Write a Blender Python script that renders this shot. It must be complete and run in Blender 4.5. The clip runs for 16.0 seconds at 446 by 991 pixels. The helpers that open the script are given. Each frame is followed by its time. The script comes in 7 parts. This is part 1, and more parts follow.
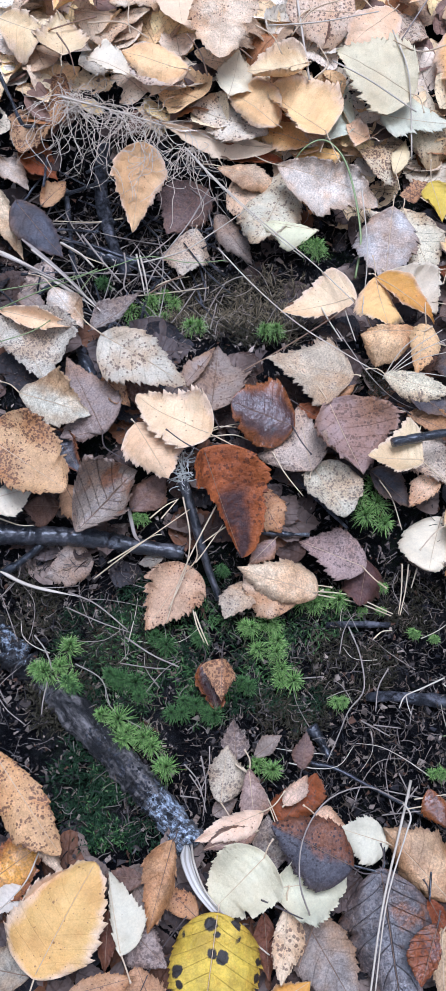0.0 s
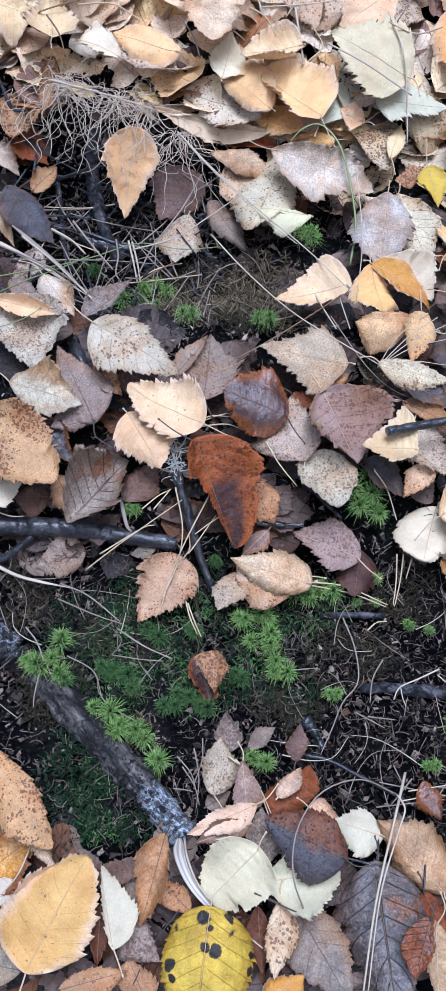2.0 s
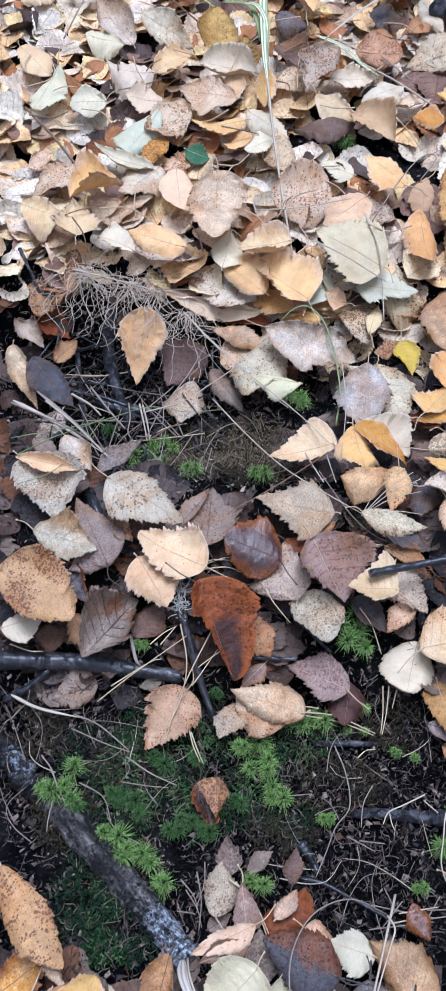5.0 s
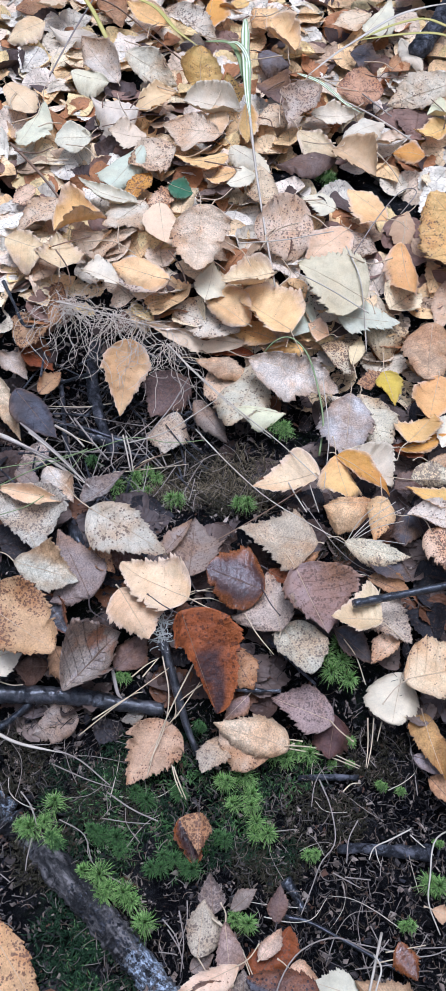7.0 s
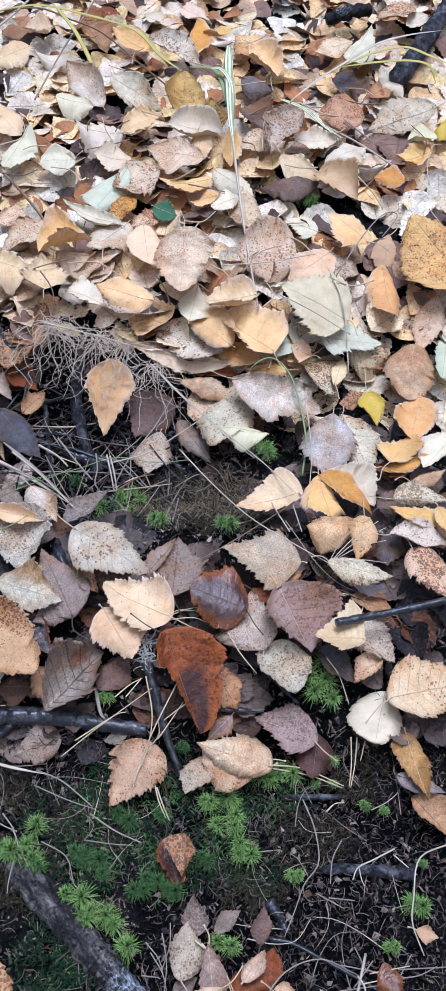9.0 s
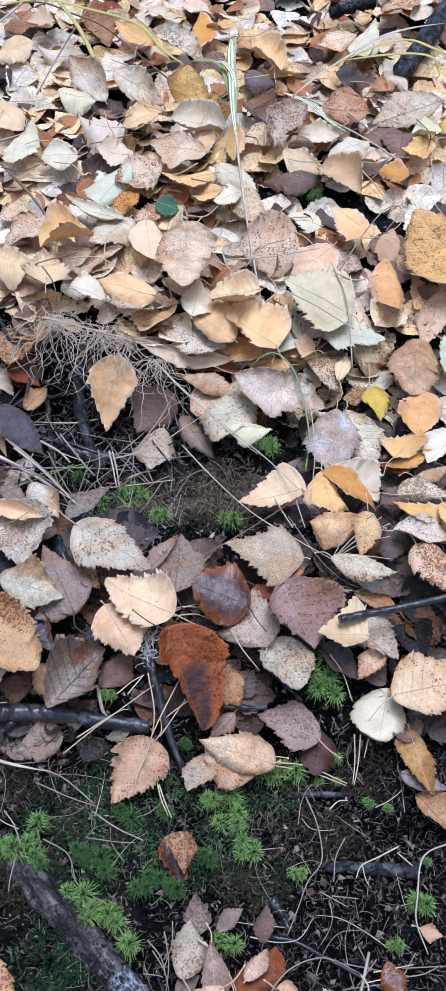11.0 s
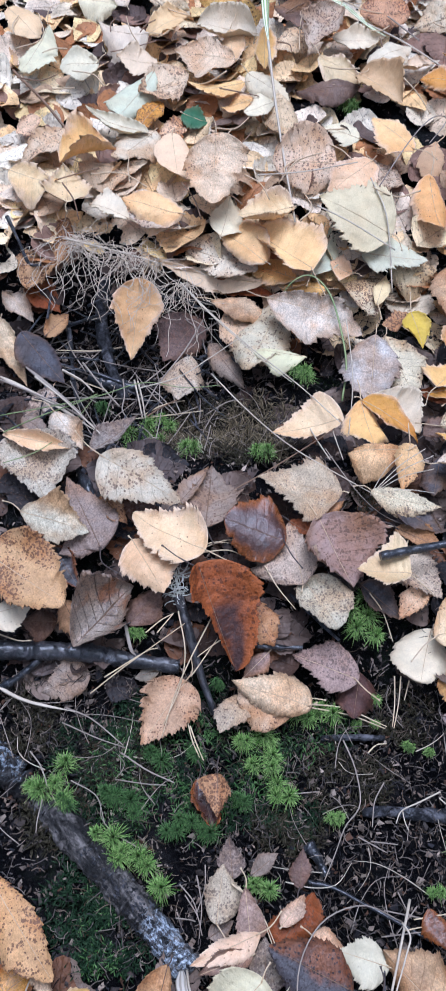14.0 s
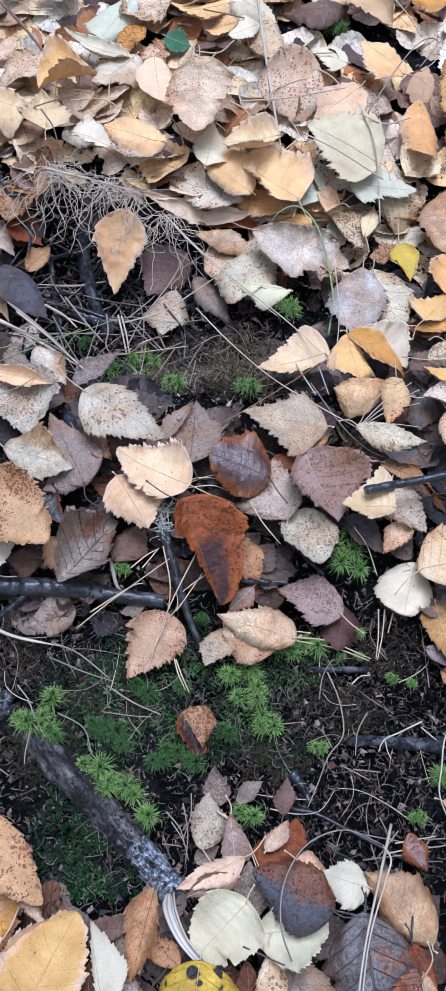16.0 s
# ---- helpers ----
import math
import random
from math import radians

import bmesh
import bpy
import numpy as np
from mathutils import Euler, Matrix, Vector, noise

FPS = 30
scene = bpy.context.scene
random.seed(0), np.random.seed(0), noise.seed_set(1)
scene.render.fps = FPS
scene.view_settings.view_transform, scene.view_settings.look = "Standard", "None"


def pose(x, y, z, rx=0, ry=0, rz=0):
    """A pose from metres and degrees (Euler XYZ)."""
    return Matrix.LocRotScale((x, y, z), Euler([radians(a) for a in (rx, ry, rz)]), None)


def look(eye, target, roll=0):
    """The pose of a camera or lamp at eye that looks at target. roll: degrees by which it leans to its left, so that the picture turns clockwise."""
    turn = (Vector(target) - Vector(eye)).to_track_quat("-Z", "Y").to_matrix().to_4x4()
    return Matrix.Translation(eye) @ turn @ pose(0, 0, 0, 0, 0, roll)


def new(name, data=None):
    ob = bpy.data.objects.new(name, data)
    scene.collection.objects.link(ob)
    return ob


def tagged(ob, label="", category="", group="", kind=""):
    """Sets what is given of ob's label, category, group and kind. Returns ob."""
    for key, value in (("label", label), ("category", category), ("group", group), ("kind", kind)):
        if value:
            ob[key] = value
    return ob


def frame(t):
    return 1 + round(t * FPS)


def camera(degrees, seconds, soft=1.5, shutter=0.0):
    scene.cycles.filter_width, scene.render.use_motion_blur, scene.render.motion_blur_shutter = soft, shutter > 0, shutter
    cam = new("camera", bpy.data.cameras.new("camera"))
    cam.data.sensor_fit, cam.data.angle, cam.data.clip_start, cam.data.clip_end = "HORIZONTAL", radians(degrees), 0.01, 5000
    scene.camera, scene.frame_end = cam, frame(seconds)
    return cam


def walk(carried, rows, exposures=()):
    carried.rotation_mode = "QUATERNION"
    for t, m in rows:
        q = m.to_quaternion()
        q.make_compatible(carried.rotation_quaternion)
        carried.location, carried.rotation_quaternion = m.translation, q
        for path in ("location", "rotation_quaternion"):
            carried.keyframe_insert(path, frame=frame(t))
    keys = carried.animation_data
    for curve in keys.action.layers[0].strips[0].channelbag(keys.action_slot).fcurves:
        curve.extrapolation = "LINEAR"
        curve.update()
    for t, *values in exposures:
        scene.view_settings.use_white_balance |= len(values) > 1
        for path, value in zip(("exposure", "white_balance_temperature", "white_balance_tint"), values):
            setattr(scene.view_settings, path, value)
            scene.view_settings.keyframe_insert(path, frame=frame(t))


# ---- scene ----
# A patch of forest floor in autumn, seen from a hand-held camera about 0.7 m above it.
cam = camera(28.4, 16.0, soft=0.55, shutter=0.7)
PATH = [
    (0, (0.007, -0.239, 0.656), (-0.03, 0.523, -1.193), -1.7),
    (0.5, (0.009, -0.237, 0.652), (-0.029, 0.522, -1.198), -1.8),
    (1, (0.006, -0.235, 0.65), (-0.024, 0.515, -1.204), -1.3),
    (1.5, (0.009, -0.235, 0.65), (-0.024, 0.506, -1.207), -1.5),
    (2, (0.01, -0.234, 0.65), (-0.02, 0.501, -1.21), -1.4),
    (2.5, (0.005, -0.233, 0.649), (-0.021, 0.495, -1.214), -1.1),
    (3, (0.007, -0.234, 0.649), (-0.032, 0.486, -1.216), -2.2),
    (3.5, (0.008, -0.234, 0.652), (-0.038, 0.481, -1.215), -2.6),
    (4, (0.011, -0.24, 0.673), (-0.038, 0.523, -1.175), -2.8),
    (4.5, (0.009, -0.251, 0.707), (-0.037, 0.695, -1.055), -2.0),
    (5, (0.013, -0.266, 0.722), (-0.026, 0.752, -0.999), -1.4),
    (7.5, (0.023, -0.266, 0.717), (0.01, 0.827, -0.959), -0.4),
    (8, (0.026, -0.267, 0.718), (0.021, 0.838, -0.949), 0.0),
    (8.5, (0.026, -0.268, 0.721), (0.033, 0.847, -0.94), 0.5),
    (9, (0.021, -0.268, 0.72), (0.038, 0.852, -0.937), 0.9),
    (11.5, (0.025, -0.266, 0.715), (0.027, 0.845, -0.948), 0.2),
    (12, (0.026, -0.267, 0.716), (0.025, 0.84, -0.95), 0.2),
    (12.5, (0.026, -0.265, 0.712), (0.02, 0.838, -0.956), -0.1),
    (13, (0.025, -0.262, 0.708), (0.008, 0.827, -0.969), -0.6),
    (13.5, (0.013, -0.256, 0.685), (-0.021, 0.788, -1.02), -1.4),
    (14, (0.011, -0.251, 0.675), (-0.025, 0.751, -1.055), -1.5),
    (14.5, (0.01, -0.25, 0.672), (-0.021, 0.716, -1.079), -1.3),
    (15, (0.012, -0.251, 0.665), (-0.02, 0.683, -1.103), -1.4),
    (15.5, (0.014, -0.252, 0.665), (-0.015, 0.652, -1.119), -1.3),
    (16, (0.016, -0.255, 0.669), (0.001, 0.634, -1.123), -0.8),
]
walk(cam, [(t, look(eye, target, roll)) for t, eye, target, roll in PATH], [(0.0, 0.98, 4900, 12), (4.0, 0.96, 4920, 12), (5.0, 0.87, 4940, 12), (13.0, 0.88, 4940, 12), (16.0, 0.89, 4900, 12)])

# ---- light: a bright overcast sky ----
world = bpy.data.worlds.new("world")
scene.world = world
world.use_nodes = True
wn = world.node_tree.nodes
sky = wn.new("ShaderNodeTexSky")
sky.sky_type = "NISHITA"
sky.sun_disc = False
sky.sun_elevation = radians(73)
sky.sun_rotation = radians(160)
sky.air_density = 1.0
sky.dust_density = 4.0
soft_sky = wn.new("ShaderNodeHueSaturation")
soft_sky.inputs["Saturation"].default_value = 0.85
world.node_tree.links.new(sky.outputs[0], soft_sky.inputs["Color"])
world.node_tree.links.new(soft_sky.outputs[0], wn["Background"].inputs[0])
wn["Background"].inputs[1].default_value = 0.045
sun_data = bpy.data.lights.new("sun", "SUN")
sun_data.energy = 2.1
sun_data.angle = radians(34)
sun_data.color = (1.0, 0.95, 0.965)
sun = new("sun", sun_data)
sun.matrix_world = look((0.2, 1.0, 3.0), (0, 0.1, 0))

ROOT_TURN, ROOT_MOULD = -45, [((-0.041, -0.214, -0.003), 0.042), ((-0.027, -0.228, 0.004), 0.03), ((-0.161, -0.082, -0.010), 0.035)]      # the way the thick root runs, and its mouldy places


# ---- materials ----
class Nodes:
    """Short hand for building a node material."""

    def __init__(self, name):
        self.mat = bpy.data.materials.new(name)
        self.mat.use_nodes = True
        self.tree = self.mat.node_tree
        self.bsdf = self.tree.nodes["Principled BSDF"]
        self.out = self.tree.nodes["Material Output"]

    def put(self, kind, **values):
        n = self.tree.nodes.new(kind)
        for key, value in values.items():
            if key in n.inputs:
                self.feed(n.inputs[key], value)
        return n

    def feed(self, socket, value):
        if isinstance(value, bpy.types.NodeSocket):
            self.tree.links.new(value, socket)
        else:
            socket.default_value = value

    def math(self, op, a, b=0.0, c=0.0):
        n = self.tree.nodes.new("ShaderNodeMath")
        n.operation = op
        for s, v in zip(n.inputs, (a, b, c)):
            self.feed(s, v)
        return n.outputs[0]

    def mix(self, factor, a, b, kind="MIX"):
        n = self.tree.nodes.new("ShaderNodeMix")
        n.data_type, n.blend_type = "RGBA", kind
        n.clamp_factor = True
        for s, v in ((n.inputs[0], factor), (n.inputs[6], a), (n.inputs[7], b)):
            self.feed(s, v)
        return n.outputs[2]

    def noise(self, where, scale, detail=3.0, rough=0.55):
        n = self.put("ShaderNodeTexNoise", Vector=where, Scale=scale, Detail=detail, Roughness=rough)
        return n.outputs[0]

    def step(self, value, low, high, a=0.0, b=1.0):
        n = self.tree.nodes.new("ShaderNodeMapRange")
        n.interpolation_type = "SMOOTHSTEP"
        for s, v in zip(n.inputs, (value, low, high, a, b)):
            self.feed(s, v)
        return n.outputs[0]

    def bump(self, height_socket, distance, strength=1.0, normal=None):
        n = self.put("ShaderNodeBump", Height=height_socket, Distance=distance, Strength=strength)
        if normal is not None:
            self.feed(n.inputs["Normal"], normal)
        return n.outputs[0]


def rgb(r, g, b):
    return (r, g, b, 1.0)


def leaf_material(name, spots=0.0, spot_scale=260.0, spot_color=(0.10, 0.05, 0.03), cover=0.5, blotch=0.35,
                  blotch_color=(0.20, 0.10, 0.05), rough=0.55, vein=0.4, warm=0.6, edge=0.3, edge_color=None, grain=1.0, blotch_scale=150.0,
                  rim_low=0.52, drift=1.0, half=None, band=(-1.0, 0.5), sparse=0.0, relief=1.0, flush=0.0, start=-1.0):
    """Dead leaf: the thing's own colour, with warm stains, blotches, spots, browned edges, veins and wrinkles."""
    m = Nodes(name)
    info = m.put("ShaderNodeObjectInfo")
    coord = m.put("ShaderNodeTexCoord")
    shift = m.put("ShaderNodeVectorMath")
    shift.operation = "ADD"
    m.feed(shift.inputs[0], coord.outputs["Object"])
    spread = m.math("MULTIPLY", info.outputs["Random"], 31.0)
    triple = m.put("ShaderNodeCombineXYZ", X=spread, Y=spread, Z=spread)
    m.feed(shift.inputs[1], triple.outputs[0])
    where = shift.outputs[0]
    uv = m.put("ShaderNodeSeparateXYZ", Vector=coord.outputs["UV"])
    side = m.math("ABSOLUTE", m.math("SUBTRACT", uv.outputs[0], 0.5))      # 0 midrib .. 0.5 edge
    along = uv.outputs[1]
    broad = m.noise(where, 30.0, 4.0, 0.6)
    other = m.noise(where, 55.0, 5.0, 0.65)
    mid = m.noise(where, 150.0, 5.0, 0.68)
    fine = m.noise(where, 700.0, 3.0, 0.75)
    base = info.outputs["Color"]
    stain = m.mix(1.0, base, rgb(0.82, 0.58, 0.38), "MULTIPLY")
    color = m.mix(m.math("MULTIPLY", m.step(broad, 0.42, 0.66), warm), base, stain)
    color = m.mix(1.0, color, m.mix(m.step(other, 0.3, 0.7), rgb(1 - 0.34 * drift, 1 - 0.35 * drift, 1 - 0.35 * drift), rgb(1 + 0.16 * drift, 1 + 0.16 * drift, 1 + 0.16 * drift)), "MULTIPLY")
    # a large part of the blade has often gone duller than the rest
    faded = m.noise(where, 17.0, 3.0, 0.6)
    color = m.mix(m.math("MULTIPLY", m.step(faded, 0.52, 0.62), 0.38 * drift), color, m.mix(1.0, color, rgb(0.62, 0.56, 0.49), "MULTIPLY"))
    if flush:     # parts of the blade have kept or taken an orange-brown flush
        glow_at = m.math("ADD", m.noise(where, 13.0, 4.0, 0.62), m.math("MULTIPLY", side, 0.16))
        color = m.mix(m.math("MULTIPLY", m.step(glow_at, 0.55, 0.72), flush), color, m.mix(0.5, m.mix(1.0, color, rgb(0.95, 0.62, 0.28), "MULTIPLY"), rgb(0.50, 0.25, 0.07)))
    patch = mid if blotch_scale == 150.0 else m.noise(where, blotch_scale, 4.0, 0.6)
    color = m.mix(m.math("MULTIPLY", m.step(patch, 0.55, 0.7), blotch), color, rgb(*blotch_color))
    if half is not None:      # part of the blade takes another colour: rot, or on russet painted shade
        drift_x = m.math("ADD", uv.outputs[0], m.math("MULTIPLY", m.math("SUBTRACT", other, 0.5), 0.6))
        inside = m.math("MULTIPLY", m.step(drift_x, band[0] - 0.1, band[0] + 0.1), m.step(drift_x, band[1] - 0.1, band[1] + 0.1, 1.0, 0.0))
        inside = m.math("MULTIPLY", inside, m.step(m.math("ADD", along, m.math("MULTIPLY", m.math("SUBTRACT", broad, 0.5), 0.4)), start, start + 0.3))
        color = m.mix(inside, color, rgb(*half))
    rim = m.math("MULTIPLY", m.step(m.math("ADD", side, m.math("MULTIPLY", other, 0.45)), rim_low, rim_low + 0.24), edge)
    color = m.mix(rim, color, rgb(*(edge_color or blotch_color)))
    # side veins run from the midrib towards the tip, with a net of fine ones between
    wave = m.math("FRACT", m.math("MULTIPLY", m.math("SUBTRACT", along, m.math("MULTIPLY", side, 0.42)), 7.5))
    line = m.math("ABSOLUTE", m.math("SUBTRACT", wave, 0.5))
    veins = m.step(line, 0.0, 0.05, 1.0, 0.0)
    rib = m.step(side, 0.0, 0.018, 1.0, 0.0)
    net = m.put("ShaderNodeTexVoronoi", Vector=where, Scale=420.0)
    net.feature = "DISTANCE_TO_EDGE"
    mesh_lines = m.step(net.outputs["Distance"], 0.0, 0.09, 1.0, 0.0)
    veins = m.math("MAXIMUM", m.math("MAXIMUM", m.math("MULTIPLY", veins, 0.75), rib), m.math("MULTIPLY", mesh_lines, 0.1))
    own = m.math("FRACT", m.math("MULTIPLY", info.outputs["Random"], 7.31))
    strong = m.math("MULTIPLY_ADD", m.math("MULTIPLY", own, own), 1.5, 0.2)
    color = m.mix(m.math("MULTIPLY", m.math("MULTIPLY", veins, strong), vein), color, m.mix(0.7, color, rgb(0.13, 0.07, 0.04)))
    if spots > 0:
        cells = m.put("ShaderNodeTexVoronoi", Vector=where, Scale=spot_scale)
        cell = m.put("ShaderNodeSeparateColor", Color=cells.outputs["Color"])
        wobble = m.math("ADD", cells.outputs["Distance"], m.math("MULTIPLY", m.math("SUBTRACT", mid, 0.5), 1.1))
        size = m.math("MULTIPLY", m.math("MULTIPLY", cell.outputs[0], 1.7), m.math("MULTIPLY", m.step(broad, 0.3, 0.6, 0.25, 1.35), m.math("MULTIPLY_ADD", m.math("FRACT", m.math("MULTIPLY", info.outputs["Random"], 23.7)), cover * 0.9, cover * 0.5)))
        if sparse:            # a few large blots only
            wobble = m.math("ADD", cells.outputs["Distance"], m.math("MULTIPLY", m.math("SUBTRACT", mid, 0.5), 0.6))
            size = m.math("MULTIPLY", m.math("GREATER_THAN", cell.outputs[1], sparse), m.math("ADD", cover * 0.6, m.math("MULTIPLY", cell.outputs[0], cover)))
        dots = m.step(m.math("SUBTRACT", wobble, size), -0.10, 0.02, 1.0, 0.0)
        color = m.mix(m.math("MULTIPLY", dots, spots), color, rgb(*spot_color))
    low, high = 1 - 0.46 * grain, 1 + 0.3 * grain
    color = m.mix(1.0, color, m.mix(m.step(fine, 0.25, 0.75), rgb(low, low, low), rgb(high, high, high)), "MULTIPLY")
    m.feed(m.bsdf.inputs["Base Color"], color)
    m.feed(m.bsdf.inputs["Roughness"], m.step(mid, 0.3, 0.7, rough - 0.1, rough + 0.12))
    m.bsdf.inputs["Specular IOR Level"].default_value = 0.7 if rough < 0.45 else 0.35
    n = m.bump(m.noise(where, 70.0, 4.0), 0.007 * relief, 0.7)
    n = m.bump(veins, -0.0012, min(1.0, vein * 1.6), n)
    n = m.bump(fine, 0.0008, 0.5, n)
    m.feed(m.bsdf.inputs["Normal"], n)
    glow = m.put("ShaderNodeBsdfTranslucent", Color=color)
    both = m.put("ShaderNodeMixShader", Fac=0.14)
    m.feed(both.inputs[1], m.bsdf.outputs[0])
    m.feed(both.inputs[2], glow.outputs[0])
    m.tree.links.new(both.outputs[0], m.out.inputs[0])
    return m.mat


LEAF = {
    "plain": leaf_material("leaf_clean", flush=0.55, blotch=0.3, edge=0.35, vein=0.34, grain=0.8),
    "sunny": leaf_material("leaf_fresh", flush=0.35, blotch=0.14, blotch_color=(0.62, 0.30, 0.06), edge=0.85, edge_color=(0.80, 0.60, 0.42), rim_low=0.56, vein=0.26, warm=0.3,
                           spots=0.7, spot_scale=330.0, spot_color=(0.2, 0.09, 0.04), cover=0.09, grain=0.25, drift=0.4, relief=0.6),
    "clean": leaf_material("leaf_pale", flush=0.15, blotch=0.08, edge=0.15, blotch_color=(0.55, 0.42, 0.28), vein=0.16, warm=0.15, spots=0.4, spot_scale=300.0,
                           spot_color=(0.3, 0.2, 0.12), cover=0.09, grain=0.18, drift=0.35, relief=0.4),
    "fine": leaf_material("leaf_freckled", flush=0.45, spots=0.75, spot_scale=400.0, spot_color=(0.15, 0.085, 0.055), cover=0.27, blotch=0.22, grain=0.45, drift=0.45, relief=0.9),
    "mottle": leaf_material("leaf_mottled", flush=0.4, spots=0.65, spot_scale=520.0, spot_color=(0.12, 0.08, 0.065), cover=0.36, blotch=0.3, drift=0.55,
                            blotch_color=(0.22, 0.14, 0.10), vein=0.28, grain=0.85),
    "spots": leaf_material("leaf_spotted", flush=0.5, spots=0.8, spot_scale=560.0, spot_color=(0.13, 0.06, 0.035), cover=0.40, blotch=0.3, warm=0.8, grain=0.55, vein=0.15, drift=0.6),
    "black": leaf_material("leaf_black_blotched", spots=0.97, sparse=0.5, spot_scale=105.0, spot_color=(0.02, 0.017, 0.02), cover=0.38, blotch=0.4,
                           blotch_color=(0.55, 0.28, 0.03), warm=0.3, grain=0.4),
    # russet: shade of the fold painted as a dark band, its lit rim as orange
    "russet": leaf_material("leaf_russet", spots=0.7, spot_scale=330.0, spot_color=(0.09, 0.028, 0.012), cover=0.45, blotch=0.6, blotch_scale=90.0,
                            blotch_color=(0.045, 0.015, 0.008), relief=1.2, rough=0.6, vein=0.05, warm=0.3, edge=0.95, edge_color=(0.34, 0.095, 0.02), grain=0.6, rim_low=0.47, half=(0.06, 0.026, 0.02), band=(0.2, 0.56), start=0.2),
    "wet": leaf_material("leaf_wet", spots=0.5, spot_scale=300.0, spot_color=(0.03, 0.02, 0.018), cover=0.3, blotch=0.5, blotch_scale=60.0,
                         blotch_color=(0.03, 0.022, 0.024), relief=0.45, rough=0.27, vein=0.2, edge=0.95, edge_color=(0.30, 0.10, 0.028), rim_low=0.46),
    "rot": leaf_material("leaf_rotting", spots=0.5, spot_scale=480.0, spot_color=(0.04, 0.034, 0.036), cover=0.5, blotch=0.85, blotch_scale=34.0,
                         blotch_color=(0.24, 0.085, 0.024), rough=0.36, vein=0.85),
    "char": leaf_material("leaf_half_black", spots=0.9, spot_scale=430.0, spot_color=(0.03, 0.02, 0.02), cover=0.42, blotch=0.6, blotch_scale=45.0,
                          blotch_color=(0.12, 0.06, 0.04), rough=0.45, vein=0.2, half=(0.085, 0.076, 0.08)),
}


def bark_material(name, dark, light, scale=60.0, moldy=0.0, rough=0.6, turn=None, mould=()):
    """Bark; with turn the grain runs that way, and mould lists patches (place, radius) of blue-white mould."""
    m = Nodes(name)
    here = where = m.put("ShaderNodeTexCoord").outputs["Object"]
    if turn is not None:
        rotated = m.put("ShaderNodeMapping", Vector=here, Rotation=(0, 0, -turn))
        where = m.put("ShaderNodeMapping", Vector=rotated.outputs[0], Scale=(0.22, 1.0, 1.0)).outputs[0]
    a, b = m.noise(where, scale, 5.0, 0.65), m.noise(where, scale * 7, 4.0, 0.7)
    color = m.mix(m.step(a, 0.4, 0.68), rgb(*dark), rgb(*light))
    color = m.mix(m.step(b, 0.58, 0.72), color, m.mix(0.6, color, rgb(*light)))
    if moldy:
        c = m.math("MULTIPLY", m.step(m.noise(where, 26.0, 2.0), 0.60, 0.72), m.step(b, 0.46, 0.56))
        color = m.mix(m.math("MULTIPLY", c, moldy), color, rgb(0.42, 0.45, 0.47))
    cracks = m.put("ShaderNodeTexVoronoi", Vector=where, Scale=scale * 1.3)
    cracks.feature = "DISTANCE_TO_EDGE"
    crack = m.math("MULTIPLY", m.step(m.math("ADD", cracks.outputs["Distance"], m.math("MULTIPLY", m.math("SUBTRACT", b, 0.5), 1.4)), 0.0, 0.10, 1.0, 0.0), 0.5)
    color = m.mix(crack, color, m.mix(0.8, color, rgb(0.003, 0.003, 0.003)))
    m.feed(m.bsdf.inputs["Base Color"], color)
    for place, radius in mould:
        off = m.put("ShaderNodeVectorMath")
        off.operation = "DISTANCE"
        m.feed(off.inputs[0], here)
        off.inputs[1].default_value = place
        near = m.step(off.outputs["Value"], radius * 0.2, radius, 1.0, 0.0)
        grains = m.step(m.math("ADD", m.math("MULTIPLY", m.noise(here, 190.0, 5.0, 0.75), 0.9), m.math("MULTIPLY", near, 0.16)), 0.55, 0.68)
        color = m.mix(m.math("MULTIPLY", near, grains), color, m.mix(m.step(b, 0.35, 0.65), rgb(0.13, 0.16, 0.2), rgb(0.62, 0.68, 0.74)))
    m.feed(m.bsdf.inputs["Base Color"], color)
    m.bsdf.inputs["Roughness"].default_value = rough
    m.bsdf.inputs["Specular IOR Level"].default_value = 0.3 if rough > 0.5 else 0.8
    relief = 0.85 if rough > 0.5 else 0.6
    if rough < 0.5:           # wet bark
        m.bsdf.inputs["Coat Weight"].default_value = 0.55
        m.bsdf.inputs["Coat Roughness"].default_value = 0.22
    n = m.bump(crack, -0.003, relief, m.bump(a, 0.006, relief))
    m.feed(m.bsdf.inputs["Normal"], m.bump(b, 0.0016, relief, n))
    return m.mat


def strand_material(name, a, b, scale=50.0, rough=0.55):
    """Straw, needles, blades of grass: one hue that drifts along the strand and from strand to strand."""
    m = Nodes(name)
    where = m.put("ShaderNodeTexCoord").outputs["Object"]
    geo = m.put("ShaderNodeNewGeometry")
    drift = m.math("ADD", m.math("MULTIPLY", geo.outputs["Random Per Island"], 0.55), m.math("MULTIPLY", m.noise(where, scale, 3.0), 0.5))
    m.feed(m.bsdf.inputs["Base Color"], m.mix(m.step(drift, 0.25, 0.85), rgb(*a), rgb(*b)))
    m.bsdf.inputs["Roughness"].default_value = rough
    m.feed(m.bsdf.inputs["Normal"], m.bump(m.noise(where, 900.0, 2.0), 0.0006, 0.5))
    return m.mat


